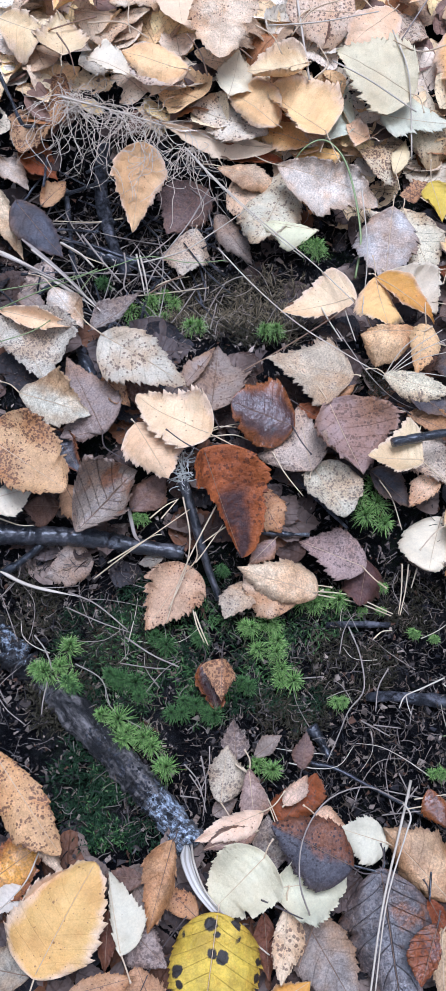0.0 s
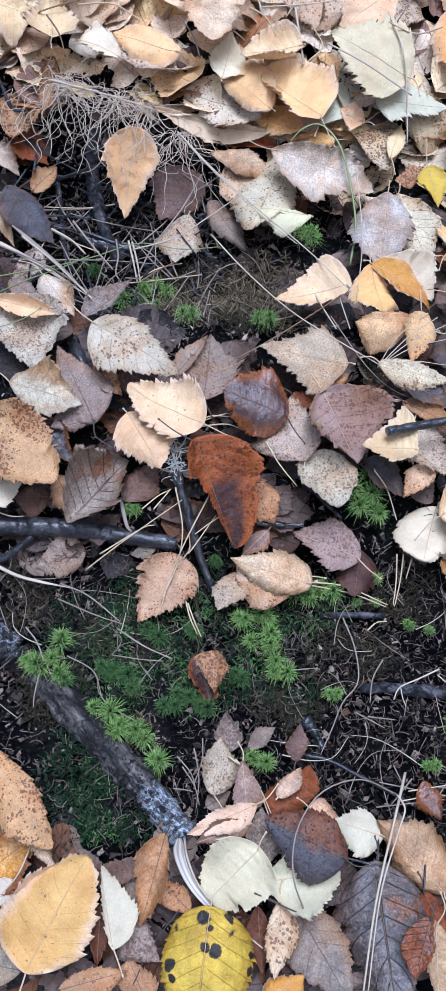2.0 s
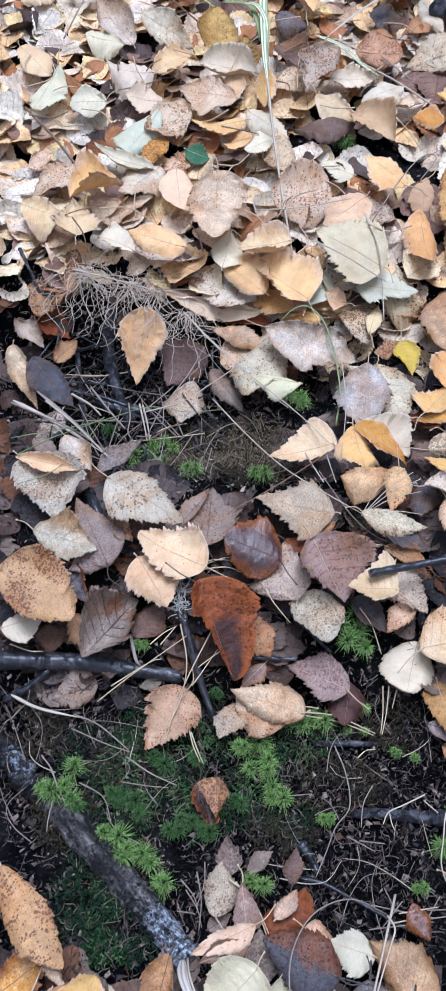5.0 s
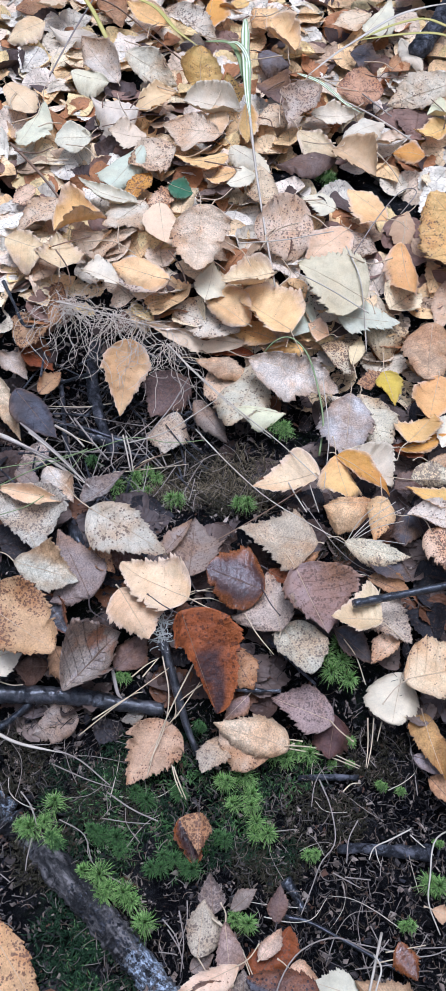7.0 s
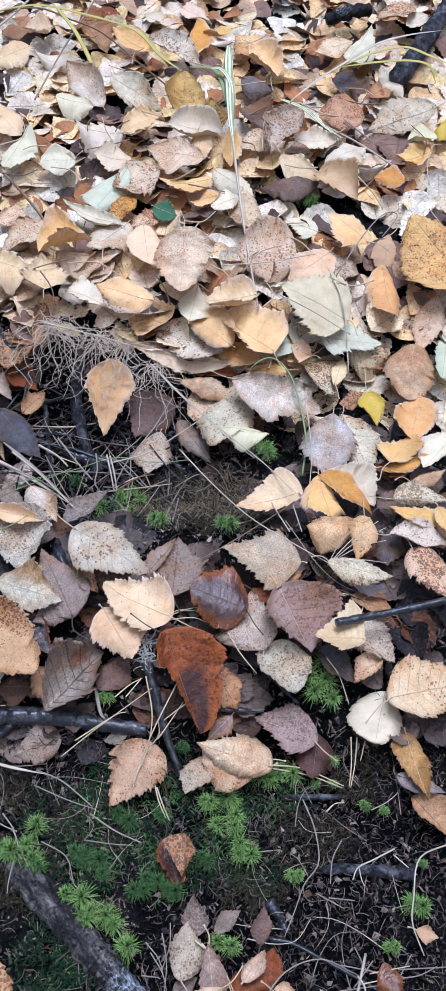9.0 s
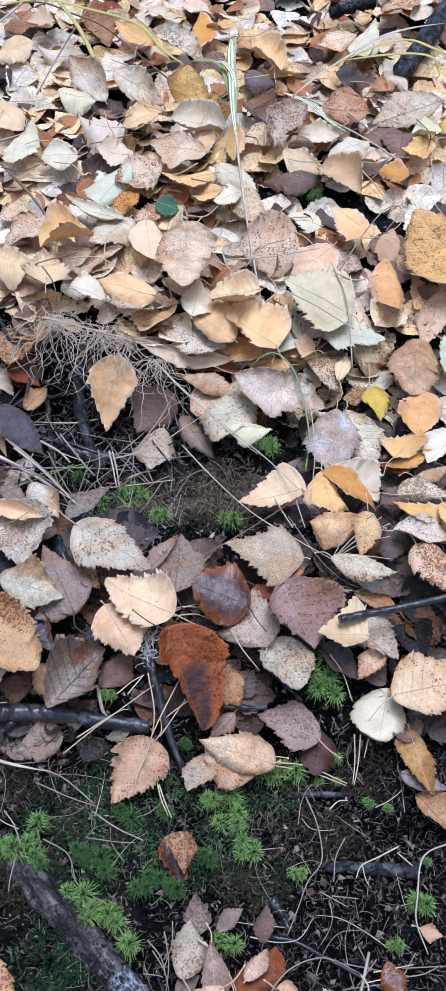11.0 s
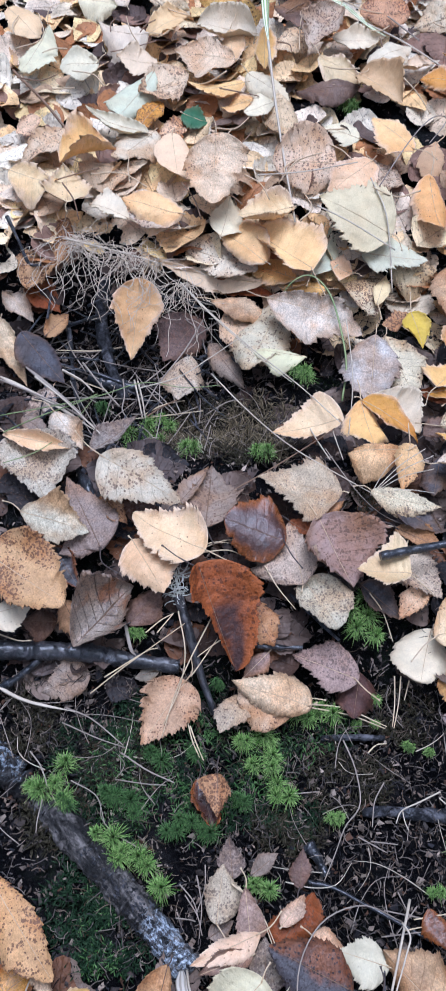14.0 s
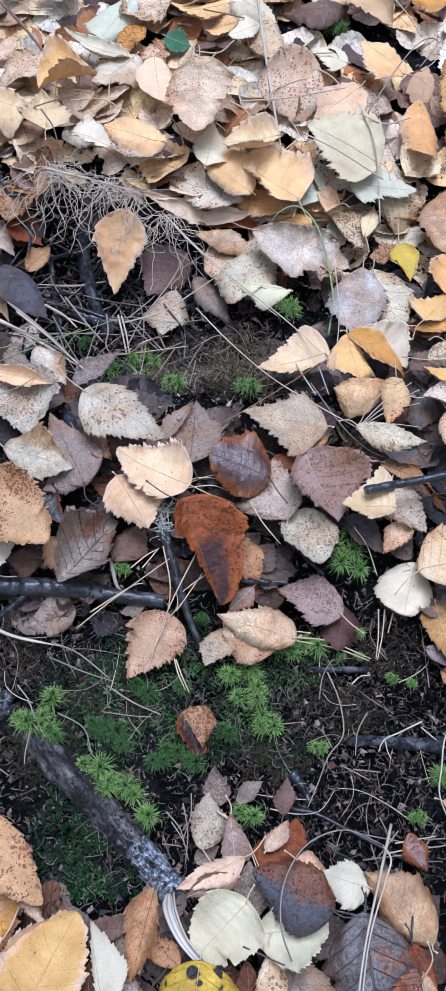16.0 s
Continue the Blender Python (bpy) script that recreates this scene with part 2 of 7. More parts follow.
def striped_material(name, a, b, stripes=2.5):
    """A blade of grass striped along its length."""
    m = Nodes(name)
    coord = m.put("ShaderNodeTexCoord")
    uv = m.put("ShaderNodeSeparateXYZ", Vector=coord.outputs["UV"])
    line = m.math("ABSOLUTE", m.math("SUBTRACT", m.math("FRACT", m.math("MULTIPLY", uv.outputs[0], stripes)), 0.5))
    drift = m.math("ADD", line, m.math("MULTIPLY", m.math("SUBTRACT", m.noise(coord.outputs["Object"], 60.0, 3.0), 0.5), 0.3))
    m.feed(m.bsdf.inputs["Base Color"], m.mix(m.step(drift, 0.12, 0.3), rgb(*a), rgb(*b)))
    m.bsdf.inputs["Roughness"].default_value = 0.5
    m.feed(m.bsdf.inputs["Normal"], m.bump(line, 0.0006, 0.6))
    return m.mat


def soil_material():
    m = Nodes("soil")
    where = m.put("ShaderNodeTexCoord").outputs["Object"]
    a, b, c = m.noise(where, 24.0, 5.0, 0.65), m.noise(where, 160.0, 5.0, 0.7), m.noise(where, 700.0, 3.0, 0.7)
    color = m.mix(m.step(a, 0.35, 0.7), rgb(0.0032, 0.0034, 0.0044), rgb(0.010, 0.0095, 0.0105))
    color = m.mix(m.step(b, 0.55, 0.72), color, rgb(0.032, 0.028, 0.026))
    color = m.mix(m.step(c, 0.62, 0.75), color, rgb(0.045, 0.039, 0.036))
    green = m.math("MULTIPLY", m.step(m.noise(where, 11.0, 3.0), 0.52, 0.66), m.step(b, 0.42, 0.58))
    color = m.mix(m.math("MULTIPLY", green, 0.6), color, rgb(0.014, 0.024, 0.009))
    # farther off the floor is strewn with leaves
    off = m.put("ShaderNodeVectorMath")
    off.operation = "DISTANCE"
    m.feed(off.inputs[0], where)
    off.inputs[1].default_value = (0.0, 0.4, 0.0)
    cells = m.put("ShaderNodeTexVoronoi", Vector=where, Scale=24.0)
    shade = m.put("ShaderNodeSeparateColor", Color=cells.outputs["Color"])
    strewn = m.mix(shade.outputs[0], rgb(0.16, 0.085, 0.045), rgb(0.62, 0.47, 0.32))
    strewn = m.mix(m.step(cells.outputs["Distance"], 0.35, 0.6), strewn, rgb(0.04, 0.03, 0.025))
    strewn = m.mix(m.step(b, 0.45, 0.65, 0.0, 0.5), strewn, rgb(0.12, 0.07, 0.04))
    color = m.mix(m.math("MULTIPLY", m.step(off.outputs["Value"], 0.88, 1.3), m.step(shade.outputs[1], 0.12, 0.2)), color, strewn)
    m.feed(m.bsdf.inputs["Base Color"], color)
    m.feed(m.bsdf.inputs["Roughness"], m.step(b, 0.3, 0.7, 0.6, 0.95))
    m.feed(m.bsdf.inputs["Specular IOR Level"], m.step(a, 0.5, 0.7, 0.03, 0.25))
    n = m.bump(b, 0.012, 1.0)
    m.feed(m.bsdf.inputs["Normal"], m.bump(c, 0.003, 1.0, n))
    return m.mat


def palette_material(name, stops, rough=0.6, scale=300.0, dots=0.35, veined=False):
    """Loose small pieces: each island takes a colour of its own out of the palette."""
    m = Nodes(name)
    where = m.put("ShaderNodeTexCoord").outputs["Object"]
    geo = m.put("ShaderNodeNewGeometry")
    ramp = m.tree.nodes.new("ShaderNodeValToRGB")
    ramp.color_ramp.interpolation = "CONSTANT"
    for i, (r, g, b) in enumerate(stops):
        el = ramp.color_ramp.elements[i] if i < 2 else ramp.color_ramp.elements.new(0.5)
        el.color = rgb(r, g, b)
    for i, el in enumerate(ramp.color_ramp.elements):
        el.position = i / len(stops)
    for i, (r, g, b) in enumerate(stops):
        ramp.color_ramp.elements[i].color = rgb(r, g, b)
    m.feed(ramp.inputs[0], geo.outputs["Random Per Island"])
    a, b = m.noise(where, scale, 4.0, 0.65), m.noise(where, 45.0, 3.0)
    color = m.mix(1.0, ramp.outputs[0], m.mix(m.step(b, 0.3, 0.7), rgb(0.7, 0.68, 0.66), rgb(1.12, 1.1, 1.1)), "MULTIPLY")
    color = m.mix(m.math("MULTIPLY", m.step(a, 0.54, 0.68), dots), color, rgb(0.12, 0.07, 0.045))
    n = m.bump(m.noise(where, 110.0, 4.0), 0.006, 0.7)
    if veined:
        uv = m.put("ShaderNodeSeparateXYZ", Vector=m.put("ShaderNodeTexCoord").outputs["UV"])
        side = m.math("ABSOLUTE", m.math("SUBTRACT", uv.outputs[0], 0.5))
        wave = m.math("FRACT", m.math("MULTIPLY", m.math("SUBTRACT", uv.outputs[1], m.math("MULTIPLY", side, 0.42)), 7.0))
        veins = m.step(m.math("ABSOLUTE", m.math("SUBTRACT", wave, 0.5)), 0.0, 0.06, 0.7, 0.0)
        veins = m.math("MAXIMUM", veins, m.step(side, 0.0, 0.025, 1.0, 0.0))
        color = m.mix(m.math("MULTIPLY", veins, 0.45), color, m.mix(0.7, color, rgb(0.12, 0.065, 0.04)))
        n = m.bump(veins, -0.0012, 0.7, n)
    m.feed(m.bsdf.inputs["Base Color"], color)
    m.bsdf.inputs["Roughness"].default_value = rough
    m.bsdf.inputs["Specular IOR Level"].default_value = 0.35 if veined else 0.1
    m.feed(m.bsdf.inputs["Normal"], n)
    return m.mat


SOIL = soil_material()
BARK = bark_material("bark_root", (0.017, 0.0155, 0.0145), (0.26, 0.23, 0.205), 120.0, 0.7, 0.55, radians(ROOT_TURN), ROOT_MOULD)
BARK_ROTTEN = bark_material("bark_rotten", (0.005, 0.005, 0.006), (0.05, 0.045, 0.042), 90.0, 0.5, 0.8, None, ROOT_MOULD[2:])
BARK_DARK = bark_material("bark_dark", (0.005, 0.0053, 0.0068), (0.036, 0.038, 0.046), 80.0, 0.25, 0.3)
BARK_LOG = bark_material("bark_log", (0.008, 0.0075, 0.0085), (0.095, 0.085, 0.085), 90.0, 0.5, 0.34)
BARK_GREY = bark_material("bark_grey", (0.02, 0.02, 0.023), (0.15, 0.145, 0.155), 80.0, 0.3)
STRAW = strand_material("straw", (0.36, 0.28, 0.19), (0.66, 0.57, 0.43))
STRAW_GREY = strand_material("old_straw", (0.16, 0.12, 0.09), (0.4, 0.33, 0.26))
NEEDLE = strand_material("pine_needle", (0.5, 0.36, 0.2), (0.7, 0.56, 0.36), 70.0, 0.4)
BROWN_STALK = strand_material("brown_stalk", (0.11, 0.06, 0.035), (0.27, 0.16, 0.085))
DARK_STALK = strand_material("dark_stalk", (0.03, 0.022, 0.02), (0.1, 0.07, 0.055))
LEAF_STALK = strand_material("leaf_stalk", (0.42, 0.28, 0.15), (0.66, 0.5, 0.31))
GREEN_BLADE = strand_material("green_blade", (0.1, 0.17, 0.05), (0.36, 0.4, 0.16), 35.0)
YELLOW_BLADE = strand_material("yellow_blade", (0.28, 0.29, 0.05), (0.60, 0.46, 0.11), 28.0)
STRIPED_BLADE = striped_material("striped_blade", (0.24, 0.33, 0.10), (0.74, 0.70, 0.50))
PALE_STRAW = striped_material("pale_straw", (0.36, 0.31, 0.24), (0.58, 0.52, 0.43), 2.5)
FIBRE = strand_material("root_fibre", (0.40, 0.31, 0.21), (0.72, 0.60, 0.45))
LICHEN = strand_material("lichen", (0.4, 0.4, 0.33), (0.66, 0.64, 0.56))


def moss_material(name, root, tip, pale):
    """Moss leaves: near-black at the root, with the shade inside the moss painted in, fresh green towards the naturally
    paler tip, each leaf a little different.
    """
    m = Nodes(name)
    grow = m.put("ShaderNodeAttribute")
    grow.attribute_name = "along"
    geo = m.put("ShaderNodeNewGeometry")
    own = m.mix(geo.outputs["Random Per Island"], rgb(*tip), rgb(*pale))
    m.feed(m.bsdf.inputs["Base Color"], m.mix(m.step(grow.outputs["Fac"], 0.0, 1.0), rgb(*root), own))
    m.bsdf.inputs["Roughness"].default_value = 0.5
    m.bsdf.inputs["Specular IOR Level"].default_value = 0.15
    return m.mat


# the first, near-black colour of each holds the shade deep between the leaves
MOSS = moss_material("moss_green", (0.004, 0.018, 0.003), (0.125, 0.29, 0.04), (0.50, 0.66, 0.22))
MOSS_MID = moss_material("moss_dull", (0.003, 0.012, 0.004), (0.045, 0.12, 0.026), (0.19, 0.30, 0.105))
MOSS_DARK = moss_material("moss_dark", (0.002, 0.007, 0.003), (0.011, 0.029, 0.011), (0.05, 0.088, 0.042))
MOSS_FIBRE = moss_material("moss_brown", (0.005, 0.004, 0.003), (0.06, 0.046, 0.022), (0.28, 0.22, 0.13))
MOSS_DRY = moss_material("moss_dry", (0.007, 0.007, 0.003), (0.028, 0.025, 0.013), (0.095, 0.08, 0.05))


def smooth(a, b, v):
    t = min(1.0, max(0.0, (v - a) / (b - a)))
    return t * t * (3 - 2 * t)


def height(x, y):
    """Height of the forest floor: a shallow pan, a low rise, a hollow and the leaf bank behind it."""
    left = 1 - smooth(-0.04, 0.06, x)
    z = 0.018 * smooth(0.40, 0.45, y) * (1 - 0.6 * smooth(0.6, 0.9, y))
    z -= (0.055 * left + 0.022 * (1 - left)) * smooth(0.17, 0.24, y) * (1 - smooth(0.36, 0.43, y))
    z += 0.014 * smooth(0.0, 0.05, y) * (1 - smooth(0.15, 0.2, y))
    z -= 0.022 * smooth(-0.26, -0.2, y) * (1 - smooth(-0.05, 0.0, y))
    return z * (1 - smooth(0.5, 1.2, abs(x)))


# ---- shapes ----
def mesh_object(name, verts, faces, material, parent=None, label="", smooth_faces=True, uvs=None, along=None):
    me = bpy.data.meshes.new(name)
    me.from_pydata(verts, [], faces)
    if uvs is not None:
        layer = me.uv_layers.new(name="UVMap")
        loop_verts = np.empty(len(me.loops), dtype=np.int32)
        me.loops.foreach_get("vertex_index", loop_verts)
        layer.data.foreach_set("uv", np.asarray(uvs, dtype=np.float32)[loop_verts].ravel())
    if smooth_faces:
        me.polygons.foreach_set("use_smooth", np.ones(len(me.polygons), dtype=bool))
    if along is not None:
        me.attributes.new("along", "FLOAT", "POINT").data.foreach_set("value", np.asarray(along, dtype=np.float32))
    me.materials.append(material)
    me.update()
    ob = new(name, me)
    if parent is not None:
        ob.parent = parent
    if label:
        tagged(ob, label)
    return ob


def spline(points, count):
    """A smooth line through a few points (Catmull-Rom), as an array of count rows."""
    p = np.asarray(points, dtype=float)
    if len(p) == 2:
        return p[0] + (p[1] - p[0]) * np.linspace(0, 1, count)[:, None]
    ext = np.vstack([2 * p[0] - p[1], p, 2 * p[-1] - p[-2]])
    s = np.linspace(0, len(p) - 1 - 1e-9, count)
    i = s.astype(int)
    t = (s - i)[:, None]
    a, b, c, d = ext[i], ext[i + 1], ext[i + 2], ext[i + 3]
    return 0.5 * (2 * b + (c - a) * t + (2 * a - 5 * b + 4 * c - d) * t ** 2 + (3 * b - a - 3 * c + d) * t ** 3)


def tube(points, r0, r1, count=14, sides=6, flat=1.0, rough=0.0, seed=0, caps=True):
    """Vertices and faces of a tapered tube along a smooth line; flat < 1 makes a strap."""
    rng = np.random.default_rng(seed)
    line = spline(points, count)
    ahead = np.gradient(line, axis=0)
    ahead /= np.linalg.norm(ahead, axis=1)[:, None] + 1e-12
    side = np.cross(ahead, (0, 0, 1.0))
    side /= np.linalg.norm(side, axis=1)[:, None] + 1e-9
    up = np.cross(side, ahead)
    radius = np.linspace(r0, r1, count)
    if rough:
        swell = np.convolve(rng.normal(0, 1, count + 4), np.ones(3) / 3, "same")[2:-2]
        radius = radius * (1 + rough * swell)
    verts, faces = [], []
    if flat < 0.5:
        s = np.linspace(0, 1, count)
        radius = radius * np.clip(s * 5 + 0.35, 0, 1) * np.clip((1 - s) * 3.5, 0.06, 1) ** 0.7
    for k in range(count):
        for j in range(sides):
            a = 2 * math.pi * j / sides
            wob = 1
            if rough:
                q = Vector(line[k] + radius[k] * (math.cos(a) * side[k] + math.sin(a) * up[k]))
                wob += rough * (noise.noise((math.cos(a) * 2.6, math.sin(a) * 2.6, seed + 18 * k / count)) * 0.9 + noise.noise(q * 60 + Vector((seed, 0, 0))) * 0.5 + noise.noise(q * 240 + Vector((seed, 3, 0))) * 0.7 + noise.noise(q * 700) * 0.5)
            verts.append(line[k] + radius[k] * wob * (math.cos(a) * side[k] + flat * math.sin(a) * up[k]))
    for k in range(count - 1):
        for j in range(sides):
            a, b = k * sides + j, k * sides + (j + 1) % sides
            faces.append((a, b, b + sides, a + sides))
    if caps:
        faces.append(tuple(reversed(range(sides))))
        faces.append(tuple(range((count - 1) * sides, count * sides)))
    return verts, faces


def joined(pieces):
    verts, faces = [], []
    for v, f in pieces:
        n = len(verts)
        verts.extend(v)
        faces.extend(tuple(i + n for i in face) for face in f)
    return verts, faces


def thing(name, place, label, category, group=""):
    ob = new(name)
    ob.empty_display_size = 0.02
    ob.location = place
    return tagged(ob, label, category, group)


def outline(u, widest, half, blunt, taper, shoulder=0.4):
    """Half width of a leaf at u of its length: a broad base, then straight (birch) or round (aspen) towards the tip."""
    if u < widest:
        full = max(shoulder, blunt)
        return half * (1 - (1 - u / widest) ** (1.35 + 1.1 * full)) ** (0.8 - 0.27 * full)
    q = min(1.0, (u - widest) / (1 - widest))
    return half * ((1 - q ** taper) * (1 - blunt) + math.sqrt(max(0.0, 1 - q * q)) * blunt)


ACROSS = (-1.0, -0.93, -0.75, -0.5, -0.25, 0.0, 0.25, 0.5, 0.75, 0.93, 1.0)


def blade_mesh(length, left, right, cup, bend, sway, twist, seed, blunt=0.0, taper=1.3, shoulder=None, rows=96, thick=0.0003, torn=1):
    """A toothed leaf blade: base at the origin, tip along +y, curled, cupped, torn and crumpled.
    left and right say where along the blade that side is widest, and how wide there."""
    rng = np.random.default_rng(seed)
    width = left[1] + right[1]
    spec = {-1: left, 1: right}
    ox, oy = rng.uniform(-50, 50, 2)
    lift = {-1: rng.normal(0.01, 0.13), 1: rng.normal(0.01, 0.13)}
    drop = rng.uniform(0.01, 0.08)
    shoulder = rng.uniform(0.15, 0.8) if shoulder is None else shoulder
    phase = {-1: rng.uniform(0, 1), 1: rng.uniform(0, 1)}
    count = rng.uniform(5.5, 8.0)
    fine = 3 if rows > 80 else 2
    if not isinstance(blunt, tuple):
        blunt = (blunt, blunt)
    round_side = {-1: blunt[0], 1: blunt[1]}
    depth = (0.095 + 0.035 * rng.random()) * (1 - 0.3 * (blunt[0] + blunt[1])) * min(width, length)
    wave, wave_at = rng.normal(0, 0.15), rng.uniform(-50, 50)
    bites = [(rng.uniform(0.3, 0.9), rng.choice((-1, 1)), rng.uniform(0.01, 0.03), rng.uniform(0.1, 0.3)) for _ in range(rng.choice((0, 0, 0, 1, 1)) * torn)]
    tipcurl = rng.normal(0, 0.12)
    crease, crease_at, crease_way = rng.normal(0, 0.14), rng.uniform(0.3, 0.7), rng.uniform(-0.8, 0.8)
    verts, uvs = [], []
    for i in range(rows + 1):
        t = i / rows
        wide = {s: outline(t, spec[s][0], spec[s][1], round_side[s], taper, shoulder) for s in (-1, 1)}
        for c in ACROSS:
            s = 1 if c > 0 else -1
            k = abs(c)
            full = wide[s] / spec[s][1]
            reach = wide[s] * (1 + 0.09 * noise.noise((t * 3.2, s * 9 + ox, oy)) + 0.06 * noise.noise((t * 9, s * 4 + oy, ox)))
            for at, side, size, deep in bites:
                if side == s:
                    reach *= 1 - deep * math.exp(-((t - at) / size) ** 2)
            x = c * reach
            y = t * length - drop * length * k ** 1.6 * (1 - t) ** 3
            if k == 1.0:      # double teeth that point towards the tip
                saw = 0.62 * ((t * count + phase[s]) % 1) + 0.38 * ((t * count * fine + phase[s]) % 1) - 0.45
                saw *= depth * math.sqrt(max(0.0, full)) * min(1.15, 0.65 + 1.3 * abs(noise.noise((t * 6, s * 5 + oy, ox)))) * min(1.0, t * 9)
                x += s * saw
                y += 0.8 * saw
            z = cup * width * k ** 1.5 * full + lift[s] * width * k ** 3 * full * (0.5 + t)
            z += bend * length * (4 * (t - 0.5) ** 2 - 1) + twist * c * reach * (t - 0.3) + tipcurl * length * max(0, t - 0.55) ** 2 * 3
            z += 0.22 * width * noise.noise((t * 2.6, s * 3.7, wave_at)) * k ** 2.2 * full + wave * width * full * k ** 4
            z += crease * length * max(0.0, t - crease_at + crease_way * x / length) ** 1.5
            z += (noise.noise((x * 34 + ox, y * 34 + oy, 0.3)) * 0.0055 + noise.noise((x * 95 + ox, y * 95 + oy, 1.3)) * 0.0014) * (0.35 + k) * min(1.0, length / 0.05)
            z += 0.0006 * math.cos(2 * math.pi * 7.5 * (t - 0.21 * k)) * min(1, k * 4) * (1 - t)
            x += sway * length * (4 * t * (1 - t))
            verts.append((x, y, z))
            uvs.append((c * 0.5 + 0.5, t))
    n = len(ACROSS)
    faces = []
    for i in range(rows):
        for j in range(n - 1):
            k = i * n + j
            faces.append((k, k + 1, k + n + 1, k + n))
    top = len(verts)
    verts += [(x, y, z - thick) for x, y, z in verts]
    uvs += uvs
    faces += [tuple(reversed([k + top for k in f])) for f in faces]
    for i in range(rows):
        k = i * n
        faces.append((k, k + n, k + n + top, k + top))
        k = i * n + n - 1
        faces.append((k, k + top, k + n + top, k + n))
    spine = [verts[i * n + n // 2] for i in range(0, rows + 1, 6)]
    return verts, faces, uvs, spine


WORDS = {"plain": "", "sunny": "fresh ", "clean": "smooth ", "fine": "freckled ", "mottle": "mottled ", "spots": "brown-spotted ", "black": "black-blotched ", "russet": "leathery ", "wet": "wet ", "rot": "half-rotted ", "char": "half-blackened "}
TINT = {  # base colour and its name
    "white": ((0.83, 0.71, 0.49), "bleached white"), "cream": ((0.80, 0.67, 0.46), "pale cream"),
    "creamw": ((0.79, 0.715, 0.455), "ivory"), "paley": ((0.88, 0.66, 0.37), "pale yellow"),
    "amber": ((0.61, 0.345, 0.11), "amber-yellow"), "buff": ((0.43, 0.265, 0.11), "buff"),
    "yellow": ((0.88, 0.55, 0.18), "yellow"), "honey": ((0.78, 0.485, 0.145), "honey-yellow"), "sand": ((0.62, 0.40, 0.21), "sandy"),
    "orange": ((0.88, 0.50, 0.17), "orange-yellow"), "pearl": ((0.63, 0.56, 0.49), "pearl-grey"),
    "lemon": ((0.68, 0.48, 0.05), "lemon-yellow"),
    "gold": ((0.74, 0.36, 0.06), "golden orange"), "peach": ((0.86, 0.585, 0.33), "peach-coloured"),
    "tan": ((0.58, 0.325, 0.155), "tan brown"), "ltan": ((0.85, 0.65, 0.41), "light tan"),
    "brown": ((0.22, 0.14, 0.105), "dull brown"), "rust": ((0.30, 0.082, 0.019), "rust-brown"),
    "rustb": ((0.19, 0.075, 0.033), "dark rust"), "dark": ((0.07, 0.05, 0.045), "dark brown"),
    "grey": ((0.72, 0.62, 0.46), "grey-beige"), "apricot": ((0.90, 0.585, 0.255), "apricot-yellow"),
    "mauve": ((0.38, 0.29, 0.222), "mauve-brown"), "slate": ((0.21, 0.185, 0.175), "dark blue-grey"), "rose": ((0.41, 0.28, 0.22), "reddish-brown"), "copper": ((0.67, 0.395, 0.175), "copper-tan"), "fawn": ((0.60, 0.475, 0.33), "fawn-grey"), "bone": ((0.68, 0.60, 0.41), "bone-coloured"), "umber": ((0.12, 0.058, 0.042), "dark umber"), "ash": ((0.36, 0.30, 0.235), "ash-grey"), "green": ((0.04, 0.14, 0.06), "dark green"),
    "dgrey": ((0.10, 0.095, 0.105), "slate-grey"), "pink": ((0.79, 0.565, 0.355), "pinkish tan"),
    "mint": ((0.69, 0.70, 0.475), "pale mint-green"), "ygreen": ((0.75, 0.625, 0.37), "grey-green and yellow"),
}


